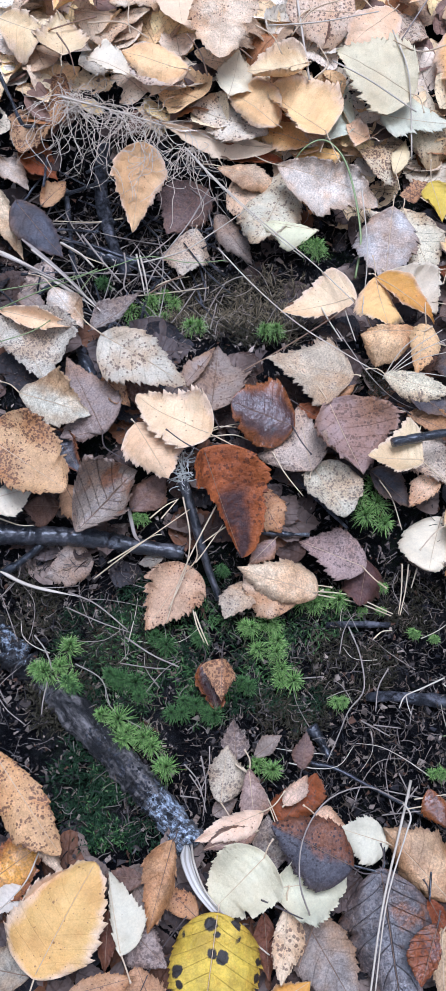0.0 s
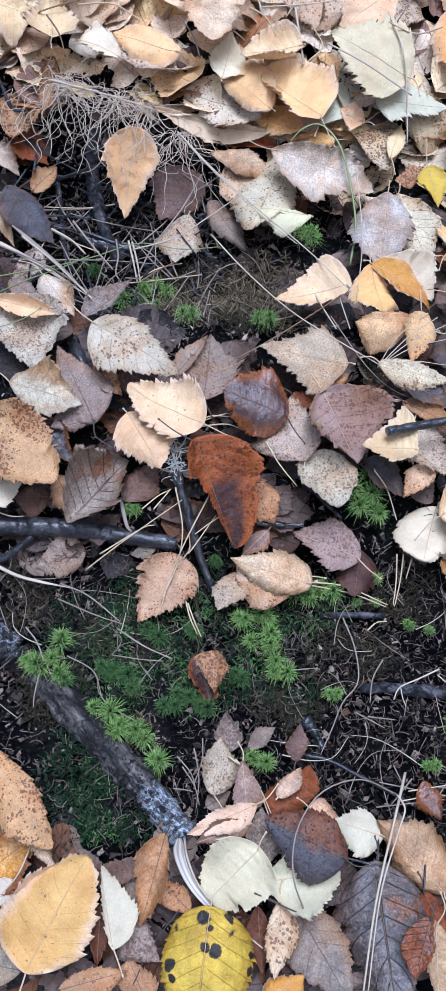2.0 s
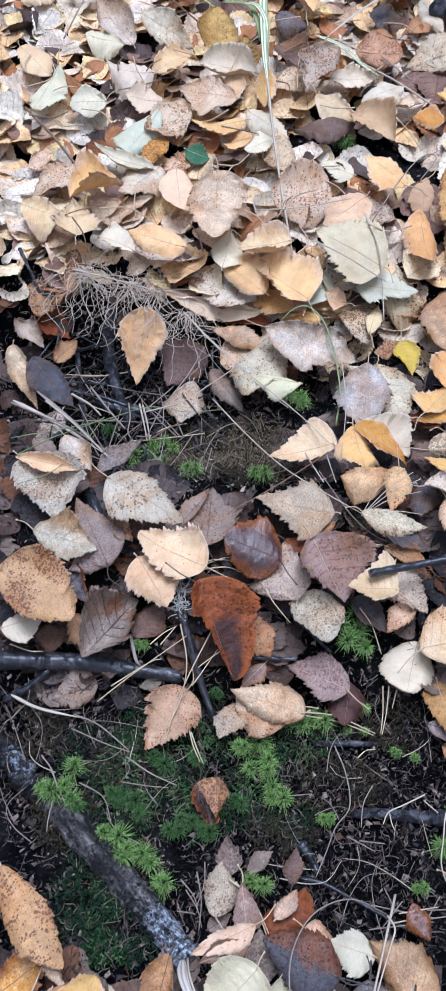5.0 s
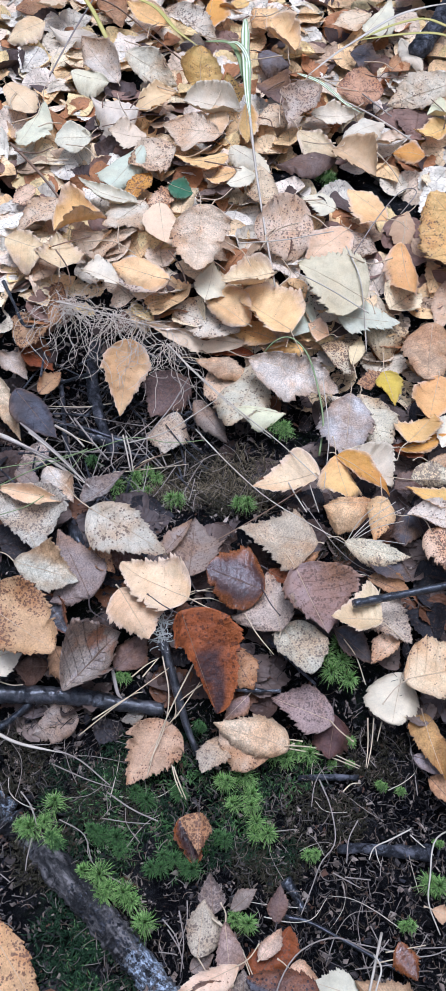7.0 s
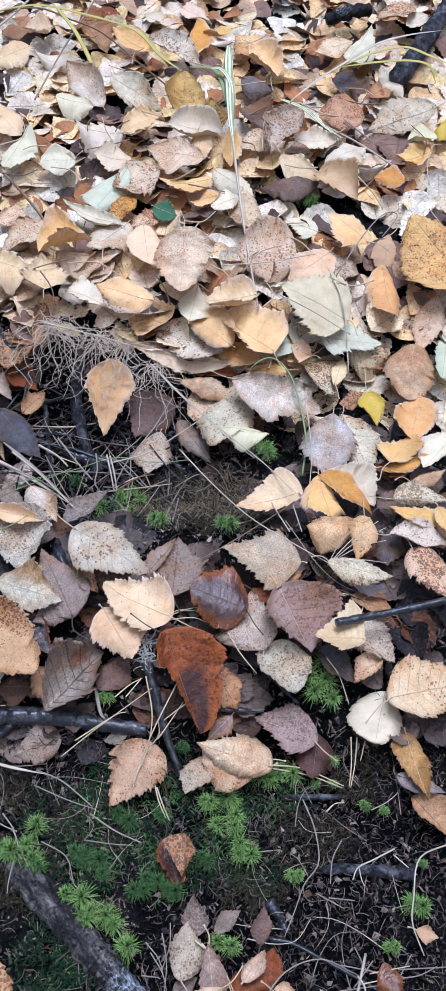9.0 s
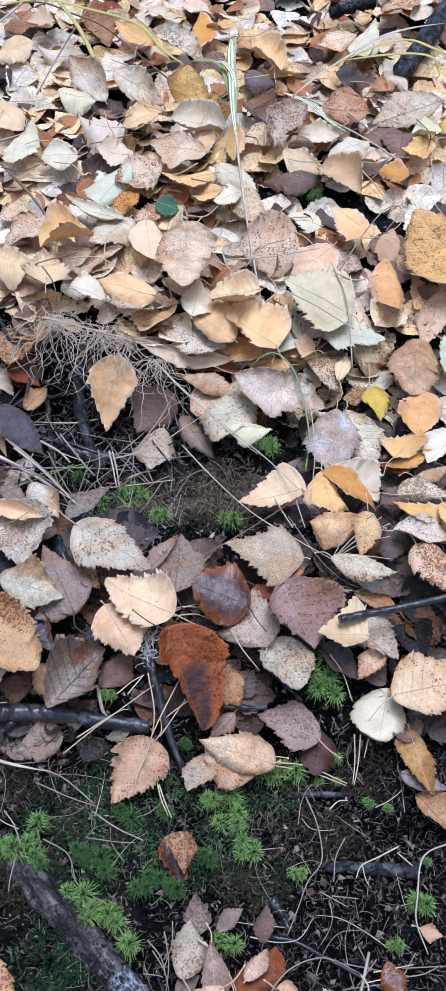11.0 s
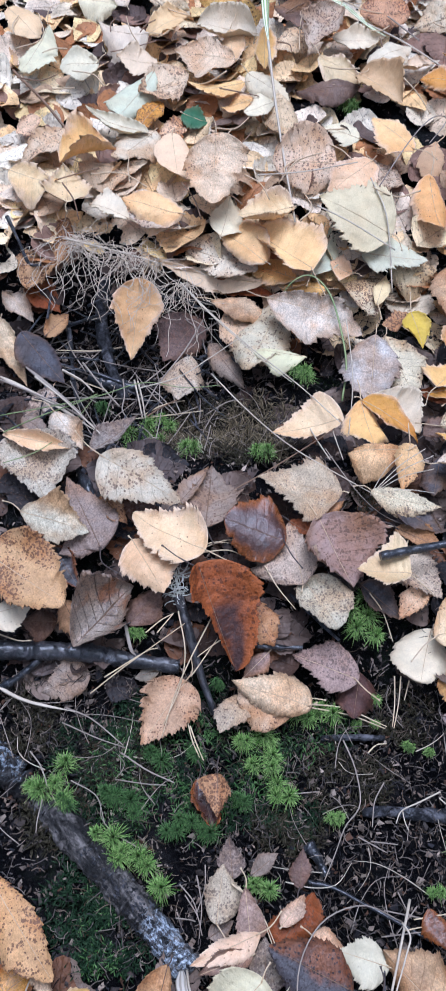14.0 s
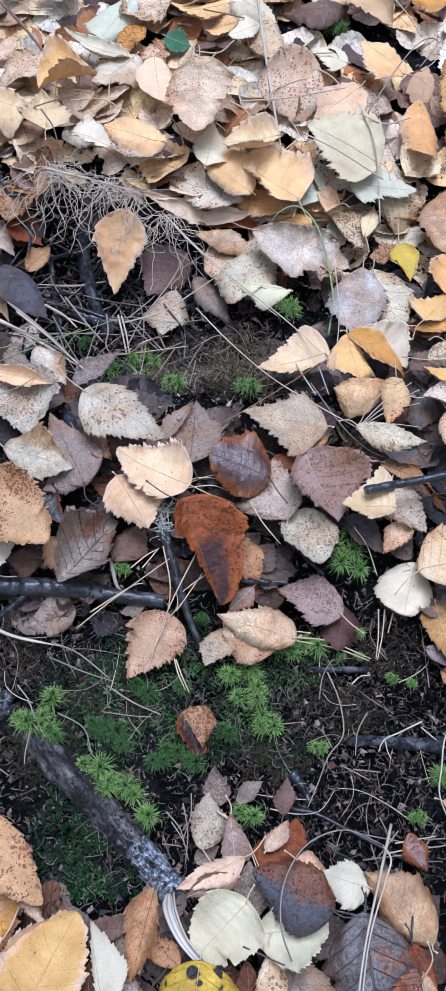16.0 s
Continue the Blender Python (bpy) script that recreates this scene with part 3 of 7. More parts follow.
def leaf(base, tip, left, right, tint, pattern, roll=0, cup=0.08, bend=0.05, stalk=None, where="", blunt=0.0, taper=1.15, sway=0.0, shoulder=None, torn=1):
    """One fallen leaf from its base to its tip; its stalk runs to the given end."""
    leaf.count += 1
    seed = leaf.count * 7 + 3
    rng = np.random.default_rng(seed)
    base, tip = Vector(base), Vector(tip)
    ahead = (tip - base).normalized()
    side = ahead.cross(Vector((0, 0, 1))).normalized()
    turn = Matrix((side, ahead, side.cross(ahead))).transposed().to_4x4()
    turn = Matrix.Translation(base) @ turn @ Matrix.Rotation(radians(roll), 4, "Y")
    length = (tip - base).length
    shape = "birch" if isinstance(blunt, tuple) or blunt < 0.6 else "aspen"
    color, word = TINT[tint]
    name = shape + "_leaf"
    ob = thing(name, base, f"{WORDS[pattern]}{word} fallen {shape} leaf {where or 'on the leaf litter'}", "leaf", "fallen leaves")
    ob.matrix_world = turn
    v, f, uv, spine = blade_mesh(length, left, right, cup, bend, sway, rng.normal(0, 0.1), seed, blunt, taper, shoulder, 112 if base.y < 0.48 else 64, torn=torn)
    blade = mesh_object("blade", v, f, LEAF[pattern], ob, "", True, uv)
    k = rng.normal(1, 0.05)
    blade.color = (color[0] * k, color[1] * k * rng.normal(1, 0.02), color[2] * k * rng.normal(1, 0.04), 1)
    dark = tint in ("dark", "dgrey", "mauve", "rust", "rustb", "brown", "umber", "slate", "ash", "tan") or pattern in ("wet", "rot")
    rib = [(x, y, z + 0.0001) for x, y, z in spine]
    rv, rf = tube(rib, 0.00034, 0.00012, len(rib), 5)
    mesh_object("midrib", rv, rf, BROWN_STALK if dark else LEAF_STALK, blade)
    if stalk is None:
        ln = length * rng.choice((0.1, 0.12, 0.3, 0.45))
        end = Vector((rng.normal(0, 0.25) * ln, -ln, rng.uniform(-0.05, 0.25) * ln))
    else:
        end = turn.inverted() @ Vector(stalk)
    s = Vector(spine[0])
    mid = s * 0.5 + end * 0.5 + Vector((rng.normal(0, 0.1), 0, rng.uniform(0.02, 0.15))) * (end - s).length
    tv, tf = tube([s, mid, end], 0.0006, 0.00045, 9, 5)
    tail, tail_f = tube([end - (end - mid).normalized() * 0.002, end], 0.0006, 0.0009, 3, 5)
    tv, tf = joined([(tv, tf), (tail, tail_f)])
    mesh_object("stalk", tv, tf, DARK_STALK if dark else LEAF_STALK, ob)
    return ob


leaf.count = 0


def strand(name, points, r0, r1, material, label, category, flat=1.0, sides=6, count=22, rough=0.0, group=""):
    """One stalk, twig, root, needle or blade of grass along a few points."""
    strand.count += 1
    v, f = tube(points, r0, r1, count, sides, flat, rough, strand.count)
    marks = [(0.5 + 0.5 * math.cos(2 * math.pi * j / sides), k / count) for k in range(count) for j in range(sides)]
    ob = mesh_object(name, v, f, material, uvs=marks)
    return tagged(ob, label, category, group)


strand.count = 0


def moss_leaf(root, way, length, width, droop=0.1):
    """One narrow leaf of moss, bent outwards: four triangles."""
    side = way.cross(Vector((0, 0, 1)))
    if side.length < 1e-4:
        side = Vector((1, 0, 0))
    side.normalize()
    mid = root + way * length * 0.55 + Vector((0, 0, length * 0.12))
    tip = root + way * length + Vector((0, 0, -length * droop))
    return [root, mid - side * width, mid + side * width, tip + Vector((0, 0, 0)), mid + Vector((0, 0, width * 0.7))], [(0, 1, 4), (0, 4, 2), (1, 3, 4), (4, 3, 2)]


def moss_tuft(place, radius, label="fresh green star moss tuft growing on dark soil", material=None, squash=1.0):
    """A cushion of star moss: several shoots, each a rosette of narrow leaves."""
    moss_tuft.count += 1
    rng = np.random.default_rng(moss_tuft.count + 400)
    place = Vector(place)
    moss_tuft.places.append((place.x, place.y, radius))
    ob = thing("moss_tuft", place, label, "moss", "moss tufts")
    for s in range(max(2, int(round((radius / 0.0078) ** 2 * 0.8)))):
        q, d = s * 2.4 + rng.uniform(0, 0.8), radius * 0.62 * math.sqrt(rng.uniform(0.1, 1)) * (s > 0)
        foot = Vector((math.cos(q) * d, math.sin(q) * d, 0))
        tall = (0.006 + 0.010 * (1 - (d / radius) ** 2)) * rng.uniform(0.8, 1.25) * squash
        lean = Vector((math.cos(q) * d * 0.6, math.sin(q) * d * 0.6, tall))
        reach = 0.0152 * rng.uniform(0.75, 1.15) * min(1.0, max(0.35, radius / 0.013))
        pieces = [tube([foot - Vector((0, 0, 0.004)), foot + lean], 0.0006, 0.0004, 4, 4)]
        for k in range(190):
            up = (k / 190) ** 0.7
            a = k * 2.4 + rng.normal(0, 0.2)
            rise = 0.35 + 2.2 * up ** 3 + rng.normal(0, 0.35)
            way = (Vector((math.cos(a), math.sin(a), rise)) + lean * 45).normalized()
            ln = reach * rng.uniform(0.75, 1.2) * (1 - 0.45 * up ** 4)
            pieces.append(moss_leaf(foot + lean * (0.25 + 0.75 * up), way, ln, 0.00024, rng.uniform(0.05, 0.6)))
        v, f = joined(pieces)
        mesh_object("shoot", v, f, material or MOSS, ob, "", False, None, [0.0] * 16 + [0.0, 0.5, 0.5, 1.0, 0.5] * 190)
    return ob


moss_tuft.count, moss_tuft.places = 0, []


# ---- the ground ----
def ground_axis(fine_low, fine_high, step, far):
    core = list(np.arange(fine_low, fine_high + step / 2, step))
    out, d = [], step
    low, high, lows, highs = fine_low, fine_high, [], []
    while high < far:
        d *= 1.35
        low, high = low - d, high + d
        lows.append(low)
        highs.append(high)
    return lows[::-1] + core + highs


xs = ground_axis(-0.36, 0.40, 0.005, 60)
ys = ground_axis(-0.42, 1.30, 0.006, 60)
verts, faces = [], []
for y in ys:
    for x in xs:
        z = height(x, y) - 0.007
        z += 0.007 * noise.noise((x * 14, y * 14, 0)) + 0.004 * noise.noise((x * 45, y * 45, 4)) + 0.0025 * noise.noise((x * 130, y * 130, 9))
        far = max(abs(x), abs(y))
        if far > 2:
            z += 0.25 * noise.noise((x * 0.2, y * 0.2, 3)) * min(1, (far - 2) / 6)
        verts.append((x, y, z))
nx = len(xs)
for j in range(len(ys) - 1):
    for i in range(nx - 1):
        k = j * nx + i
        faces.append((k, k + 1, k + nx + 1, k + nx))
ground = mesh_object("ground", verts, faces, SOIL)
tagged(ground, "dark crumbly forest soil with patches of moss", "ground", kind="structure")

# ---- moss tufts ----
moss_tuft((0.114, 0.020, 0.001), 0.0201)
moss_tuft((-0.127, -0.107, -0.026), 0.0197)
moss_tuft((-0.080, -0.145, -0.026), 0.0163)
moss_tuft((-0.061, -0.158, -0.026), 0.0143)
moss_tuft((-0.043, -0.179, -0.026), 0.0122)
moss_tuft((0.037, -0.094, -0.026), 0.0167)
moss_tuft((0.018, -0.075, -0.026), 0.0119)
moss_tuft((0.035, -0.072, -0.026), 0.0129)
moss_tuft((0.050, -0.114, -0.026), 0.0107)
moss_tuft((0.066, -0.056, -0.026), 0.0120)
moss_tuft((0.085, -0.053, -0.026), 0.0130)
moss_tuft((-0.082, 0.237, -0.059), 0.0218)
moss_tuft((-0.066, 0.255, -0.059), 0.0146)
moss_tuft((-0.030, 0.188, -0.010), 0.0112)
moss_tuft((0.036, 0.173, 0.004), 0.0125)
moss_tuft((-0.047, -0.089, -0.026), 0.0134, material=MOSS_MID, label='dull green moss tuft growing on dark soil')
moss_tuft((0.034, -0.179, -0.026), 0.0131)
moss_tuft((-0.068, 0.007, -0.003), 0.0081)
moss_tuft((-0.003, -0.031, -0.019), 0.0071, material=MOSS_MID, label='dull green moss tuft growing on dark soil')
moss_tuft((0.101, -0.232, -0.014), 0.0097)
moss_tuft((0.121, -0.040, -0.024), 0.0060)
moss_tuft((0.106, -0.058, -0.026), 0.0045)
moss_tuft((0.120, -0.059, -0.026), 0.0045)
moss_tuft((-0.009, -0.141, -0.026), 0.0115, material=MOSS_MID, label='dull green moss tuft growing on dark soil')
moss_tuft((-0.069, -0.118, -0.026), 0.0146, material=MOSS_MID, label='dull green moss tuft growing on dark soil')
moss_tuft((-0.085, -0.115, -0.026), 0.0127, material=MOSS_MID, label='dull green moss tuft growing on dark soil')
moss_tuft((0.156, -0.179, -0.026), 0.0074)
moss_tuft((0.160, -0.080, -0.026), 0.0049)
moss_tuft((0.087, -0.129, -0.026), 0.0067)
moss_tuft((-0.124, 0.266, -0.059), 0.0086, material=MOSS_MID, label='dull green moss tuft growing on dark soil')
moss_tuft((-0.033, -0.140, -0.026), 0.0096, material=MOSS_MID, label='dull green moss tuft growing on dark soil')
moss_tuft((-0.020, -0.084, -0.026), 0.0099, material=MOSS_MID, label='dull green moss tuft growing on dark soil')
moss_tuft((0.016, -0.119, -0.026), 0.0097, material=MOSS_MID, label='dull green moss tuft growing on dark soil')
moss_tuft((0.186, -0.120, -0.026), 0.0048)
moss_tuft((-0.023, -0.133, -0.026), 0.0106, material=MOSS_MID, label='dull green moss tuft growing on dark soil')
moss_tuft((-0.116, -0.122, -0.026), 0.0088, material=MOSS_MID, label='dull green moss tuft growing on dark soil')
moss_tuft((0.073, 0.276, -0.014), 0.0140)
moss_tuft((0.179, -0.152, -0.026), 0.0118)
moss_tuft((0.145, -0.077, -0.026), 0.0052)
moss_tuft((0.136, 0.638, 0.014), 0.0142)


# ---- loose litter nobody could count ----
def small_blade(rng, place, length, width, rows=16, steep=0.35):
    """A plainer leaf for the depth of the litter, curled and tilted at random."""
    turn = Euler((rng.normal(0, steep), rng.normal(0, steep), rng.uniform(0, 6.28))).to_matrix()
    cup, bend, blunt = rng.normal(0.05, 0.13), rng.normal(0.0, 0.1), rng.choice((0.0, 0.1, 0.3, 0.8))
    widest = {-1: rng.uniform(0.2, 0.5), 1: rng.uniform(0.2, 0.5)}
    seed = rng.uniform(-40, 40)
    verts, faces = [], []
    for i in range(rows + 1):
        t = i / rows
        for c in (-1, -0.55, 0, 0.55, 1):
            half = outline(t, widest[1 if c > 0 else -1], 1.0, blunt, 1.3)
            jag = (((i * 0.37) % 1) * 0.12 - 0.05) * (abs(c) == 1) * math.sqrt(max(0.0, half)) * (rows > 8)
            p = Vector((c * (half + jag) * width / 2, (t - 0.5) * length + jag * width * 0.3, cup * width * c * c * half + bend * length * 4 * (t - 0.5) ** 2))
            p.z += noise.noise((p.x * 45 + seed, p.y * 45, seed)) * 0.005
            verts.append(turn @ p + place)
    for i in range(rows):
        for j in range(4):
            k = i * 5 + j
            faces.append((k, k + 1, k + 6, k + 5))
    return verts, faces


def bare(x, y):
    """How bare the soil lies: 1 in the dark pan and the hollow, 0 under the leaf carpet."""
    pan = smooth(-0.25, -0.21, y) * (1 - smooth(-0.045, -0.005, y))
    hollow = smooth(0.17, 0.2, y) * (1 - smooth(0.38, 0.42, y)) * (1 - smooth(0.0, 0.06, x)) * smooth(-0.22, -0.17, x)
    return max(pan * smooth(-0.3, -0.26, x) * (1 - smooth(0.24, 0.3, x)), hollow)


def litter(name, count, share, low, high, stops, label, seed):
    """A layer of loose leaves between two distances, none on the bare soil."""
    rng = np.random.default_rng(seed)
    pieces, marks = [], []
    while len(pieces) < count:
        near = len(pieces) < count * share
        if near:
            x, y = rng.uniform(-0.42, 0.46), rng.uniform(low, high)
        else:
            a, d = rng.uniform(0, 6.283), 0.35 + 3.2 * rng.random() ** 2.1
            x, y = math.cos(a) * d, 0.4 + math.sin(a) * d
            j = min(0.1, abs(rng.normal(0, 0.06)))
            if j - 0.42 < x < 0.46 - j and j - 0.5 < y < 1.35 - j:
                continue
        if any(math.hypot(x - a, y - b) < r for a, b, r in GAPS):
            continue
        carpet = y > 0.42 - 0.1 * smooth(0.0, 0.1, x)
        if near and (high > 1) != carpet or rng.random() < bare(x, y) * 1.3 or near and any(math.hypot(x - a, y - b) < r + 0.02 for a, b, r in moss_tuft.places):
            continue
        size = rng.uniform(0.036, 0.06) if carpet or not near else rng.uniform(0.022, 0.045)
        deep = (rng.uniform(-0.003, 0.015) if y > 0.47 else rng.uniform(-0.006, 0.003)) if carpet else rng.uniform(-0.009, 0.002)
        rows = 24 if near else 4
        marks += [(c * 0.5 + 0.5, i / rows) for i in range(rows + 1) for c in (-1, -0.55, 0, 0.55, 1)]
        pieces.append(small_blade(rng, Vector((x, y, height(x, y) + deep)), size, size * rng.uniform(0.7, 0.95), rows, (0.24 if carpet else 0.14) if near else 0.25))
    v, f = joined(pieces)
    return tagged(mesh_object(name, v, f, palette_material(name, stops, 0.6, 420.0, 0.7, True), uvs=marks), label, "leaf litter", kind="stuff")


# dark gaps in the leaf carpet where the soil shows
GAPS = [(0.190, 0.600, 0.036), (0.225, 0.600, 0.034), (0.140, 0.632, 0.036), (0.080, 0.655, 0.028), (0.112, 0.655, 0.026), (0.005, 0.580, 0.022), (0.190, 0.455, 0.022)]

litter("leaf_litter", 9600, 0.21, 0.25, 1.35,
       [(0.90, 0.66, 0.36), (0.55, 0.37, 0.21), (0.90, 0.72, 0.42), (0.82, 0.68, 0.46), (0.90, 0.60, 0.27), (0.42, 0.18, 0.06), (0.84, 0.74, 0.56),
        (0.82, 0.53, 0.24), (0.10, 0.065, 0.05), (0.92, 0.68, 0.30), (0.86, 0.66, 0.43), (0.26, 0.15, 0.10), (0.88, 0.72, 0.52), (0.86, 0.76, 0.56)],
       "thick carpet of tan, grey and yellow dead leaves", 11)
litter("old_leaf_litter", 4488, 0.5, -0.5, 0.42,
       [(0.07, 0.045, 0.034), (0.15, 0.105, 0.08), (0.024, 0.019, 0.018), (0.22, 0.16, 0.12), (0.065, 0.035, 0.022), (0.15, 0.062, 0.024), (0.018, 0.016, 0.017), (0.085, 0.062, 0.052)],
       "flattened layer of dark old leaves", 12)

# crumbs of bark and leaf, and short broken straws in the bare soil
pieces, straws = [], []
rng = np.random.default_rng(5)
while len(pieces) < 29000:
    x, y = rng.uniform(-0.28, 0.3), rng.uniform(-0.3, 0.45)
    if rng.random() < 0.2:
        y = rng.uniform(0.42, 1.15)
    elif rng.random() > 0.55 + bare(x, y):
        continue
    s = rng.uniform(0.0006, 0.0026) if rng.random() < 0.8 else rng.uniform(0.0022, 0.0042)
    turn = Euler((rng.normal(0, 0.7), rng.normal(0, 0.7), rng.uniform(0, 6.28))).to_matrix()
    place = Vector((x, y, height(x, y) + rng.uniform(-0.006, 0.001)))
    k = rng.uniform(0.2, 0.8)
    e = rng.uniform(0.3, 1.25, 6)
    flake = [(-s * e[0], -s * k * e[1], 0), (s * e[2], -s * k * e[3], s * 0.3), (s * e[1], s * k * e[4], 0), (-s * e[5], s * k * e[2], s * 0.35), (s * (e[3] - 0.8), 0, s * 0.6)]
    pieces.append(([turn @ Vector(p) + place for p in flake], [(0, 1, 4), (1, 2, 4), (2, 3, 4), (3, 0, 4), (3, 2, 1, 0)]))
v, f = joined(pieces)
CRUMB = palette_material("crumbs", [(0.06, 0.05, 0.045), (0.15, 0.12, 0.095), (0.012, 0.012, 0.013), (0.25, 0.19, 0.145), (0.08, 0.066, 0.058), (0.40, 0.32, 0.25),
                                    (0.11, 0.06, 0.038), (0.014, 0.013, 0.014), (0.010, 0.010, 0.011), (0.27, 0.22, 0.17), (0.03, 0.03, 0.034), (0.10, 0.088, 0.08)], 0.75, 500.0)
tagged(mesh_object("soil_crumbs", v, f, CRUMB, smooth_faces=False), "dark crumbs of bark, soil and leaf", "soil", kind="stuff")
for k in range(8200):
    while True:
        x, y = rng.uniform(-0.26, 0.3), rng.uniform(-0.28, 0.42)
        if rng.random() < (0.16 + bare(x, y) * (1 - 0.72 * smooth(0.12, 0.18, y))) * (1 - 0.6 * (1 - smooth(-0.1, -0.07, x)) * (1 - smooth(-0.13, -0.1, y))):
            break
    a, ln = rng.uniform(0, 6.28), rng.uniform(0.003, 0.013) * (1 + smooth(0.15, 0.2, y))
    z = height(x, y) - 0.003 + rng.uniform(0, 0.011)
    p = Vector((x, y, z))
    d = Vector((math.cos(a), math.sin(a), rng.normal(0, 0.2))) * ln
    c = Vector((-d.y, d.x, ln * 0.3)) * rng.normal(0, 0.16)
    straws.append(tube([p, p + d * 0.5 + c, p + d], 0.00036, 0.00020, 4, 4, 1.0, 0, 0, False))
v, f = joined(straws)
BITS = palette_material("straw_bits", [(0.05, 0.046, 0.044), (0.14, 0.12, 0.105), (0.014, 0.013, 0.014), (0.24, 0.20, 0.165), (0.09, 0.066, 0.042), (0.018, 0.016, 0.015), (0.035, 0.03, 0.026), (0.2, 0.155, 0.115)], 0.6, 500.0)
tagged(mesh_object("straw_bits", v, f, BITS), "short broken straws and needles in the soil", "straw", kind="stuff")


def moss_mat(name, patches, amount, material, label, seed, size=1.0):
    """Low moss, too fine to count: short upright leaves over round patches (x, y, radius)."""
    rng = np.random.default_rng(seed)
    pieces = []
    total = sum(r * r for _, _, r in patches)
    for x0, y0, r in patches:
        for k in range(int(amount * r * r / total)):
            q, d = rng.uniform(0, 6.28), r * math.sqrt(rng.uniform(0, 1))
            x, y = x0 + math.cos(q) * d, y0 + math.sin(q) * d * 0.8
            if noise.noise((x * 60, y * 60, seed)) < -0.12:
                continue
            a = rng.uniform(0, 6.28)
            way = Vector((math.cos(a), math.sin(a), rng.uniform(0.3, 1.6))).normalized()
            p = Vector((x, y, height(x, y) - 0.006 + rng.uniform(0, 0.004)))
            pieces.append(moss_leaf(p, way, rng.uniform(0.005, 0.012) * size, 0.0005))
    v, f = joined(pieces)
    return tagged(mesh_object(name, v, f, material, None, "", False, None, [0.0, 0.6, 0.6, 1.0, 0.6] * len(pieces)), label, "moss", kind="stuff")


# ---- roots, branches, straws, needles and grass ----
strand("root", [(-0.149, -0.106, -0.036), (-0.117, -0.137, -0.022), (-0.078, -0.174, -0.020), (-0.048, -0.203, -0.018), (-0.021, -0.233, -0.008)], 0.01230, 0.01088, BARK, "weathered dark root with cracked bark and white mould", "root", sides=28, count=170, rough=0.14)
strand("fallen_branch", [(-0.192, -0.006, 0.002), (-0.151, -0.006, 0.002), (-0.106, -0.008, 0.002), (-0.079, -0.012, -0.000), (-0.036, -0.017, -0.003)], 0.00824, 0.00571, BARK_LOG, "dark wet fallen branch lying in the litter", "branch", sides=20, count=110, rough=0.09)
strand("twig", [(-0.187, -0.036, -0.014), (-0.166, -0.026, -0.007), (-0.148, -0.013, 0.000)], 0.00373, 0.00287, BARK_DARK, "dark forked twig beside the branch", "twig", rough=0.18)
strand("twig", [(-0.037, 0.032, 0.026), (-0.028, 0.006, 0.015), (-0.018, -0.026, 0.001), (-0.007, -0.052, -0.012)], 0.0042, 0.0027, BARK_LOG, "dark smooth twig under straw and needles", "twig", sides=9, rough=0.09)
strand("twig", [(0.121, 0.052, 0.059), (0.147, 0.059, 0.056), (0.180, 0.067, 0.054), (0.225, 0.078, 0.054)], 0.0036, 0.0034, BARK_DARK, "black broken twig lying across the leaves", "twig", sides=10, count=30, rough=0.12)
strand("root", [(-0.129, 0.409, -0.010), (-0.136, 0.378, -0.042), (-0.126, 0.333, -0.049), (-0.106, 0.282, -0.051)], 0.00764, 0.00553, BARK_GREY, "grey bare root running through the hollow", "root", sides=10, rough=0.12, count=30)
strand("twig", [(-0.171, 0.376, -0.040), (-0.166, 0.343, -0.047), (-0.159, 0.301, -0.047)], 0.00259, 0.00253, BARK_GREY, "pale grey twig in the hollow", "twig", rough=0.18)
strand("root", [(-0.145, 0.310, -0.052), (-0.119, 0.301, -0.052), (-0.093, 0.297, -0.052)], 0.00717, 0.00557, BARK_DARK, "short dark root in the hollow", "root", sides=9, rough=0.27)
strand("twig", [(-0.149, 0.205, -0.027), (-0.124, 0.144, 0.014), (-0.115, 0.126, 0.014)], 0.00569, 0.00434, BARK_DARK, "dark twig under the leaves", "twig", sides=8, rough=0.18)
strand("fallen_branch", [(0.105, -0.124, -0.018), (0.126, -0.123, -0.018), (0.146, -0.125, -0.018), (0.178, -0.126, -0.018)], 0.00326, 0.00612, BARK_GREY, "short grey rotten stick lying on the soil", "branch", sides=10, rough=0.14, count=28)
strand("twig", [(0.076, -0.069, -0.018), (0.099, -0.068, -0.018), (0.126, -0.068, -0.018)], 0.00255, 0.00256, BARK_GREY, "short grey twig lying on the soil", "twig", rough=0.18)
strand("twig", [(0.062, -0.173, -0.016), (0.079, -0.176, -0.016), (0.100, -0.186, -0.016), (0.124, -0.198, -0.016), (0.146, -0.210, -0.014)], 0.00170, 0.00110, BARK_DARK, "thin dark curved twig on the soil", "twig", rough=0.14)
strand("root", [(0.063, -0.146, -0.020), (0.070, -0.156, -0.020), (0.076, -0.168, -0.020)], 0.00442, 0.00276, BARK_DARK, "stub of a dark root in the soil", "root", sides=9, rough=0.27)
strand("fallen_branch", [(0.266, 0.880, 0.038), (0.302, 0.943, 0.041), (0.340, 1.018, 0.046), (0.385, 1.100, 0.052)], 0.0125, 0.0120, BARK_GREY, "dark rotten branch lying on the leaf carpet", "branch", sides=20, rough=0.15, count=80)
strand("bark_piece", [(0.182, 1.036, 0.038), (0.212, 1.044, 0.046), (0.246, 1.060, 0.042)], 0.007, 0.010, BARK_ROTTEN, "crumpled dark piece of bark on the leaf carpet", "bark", sides=14, rough=0.25, count=30)
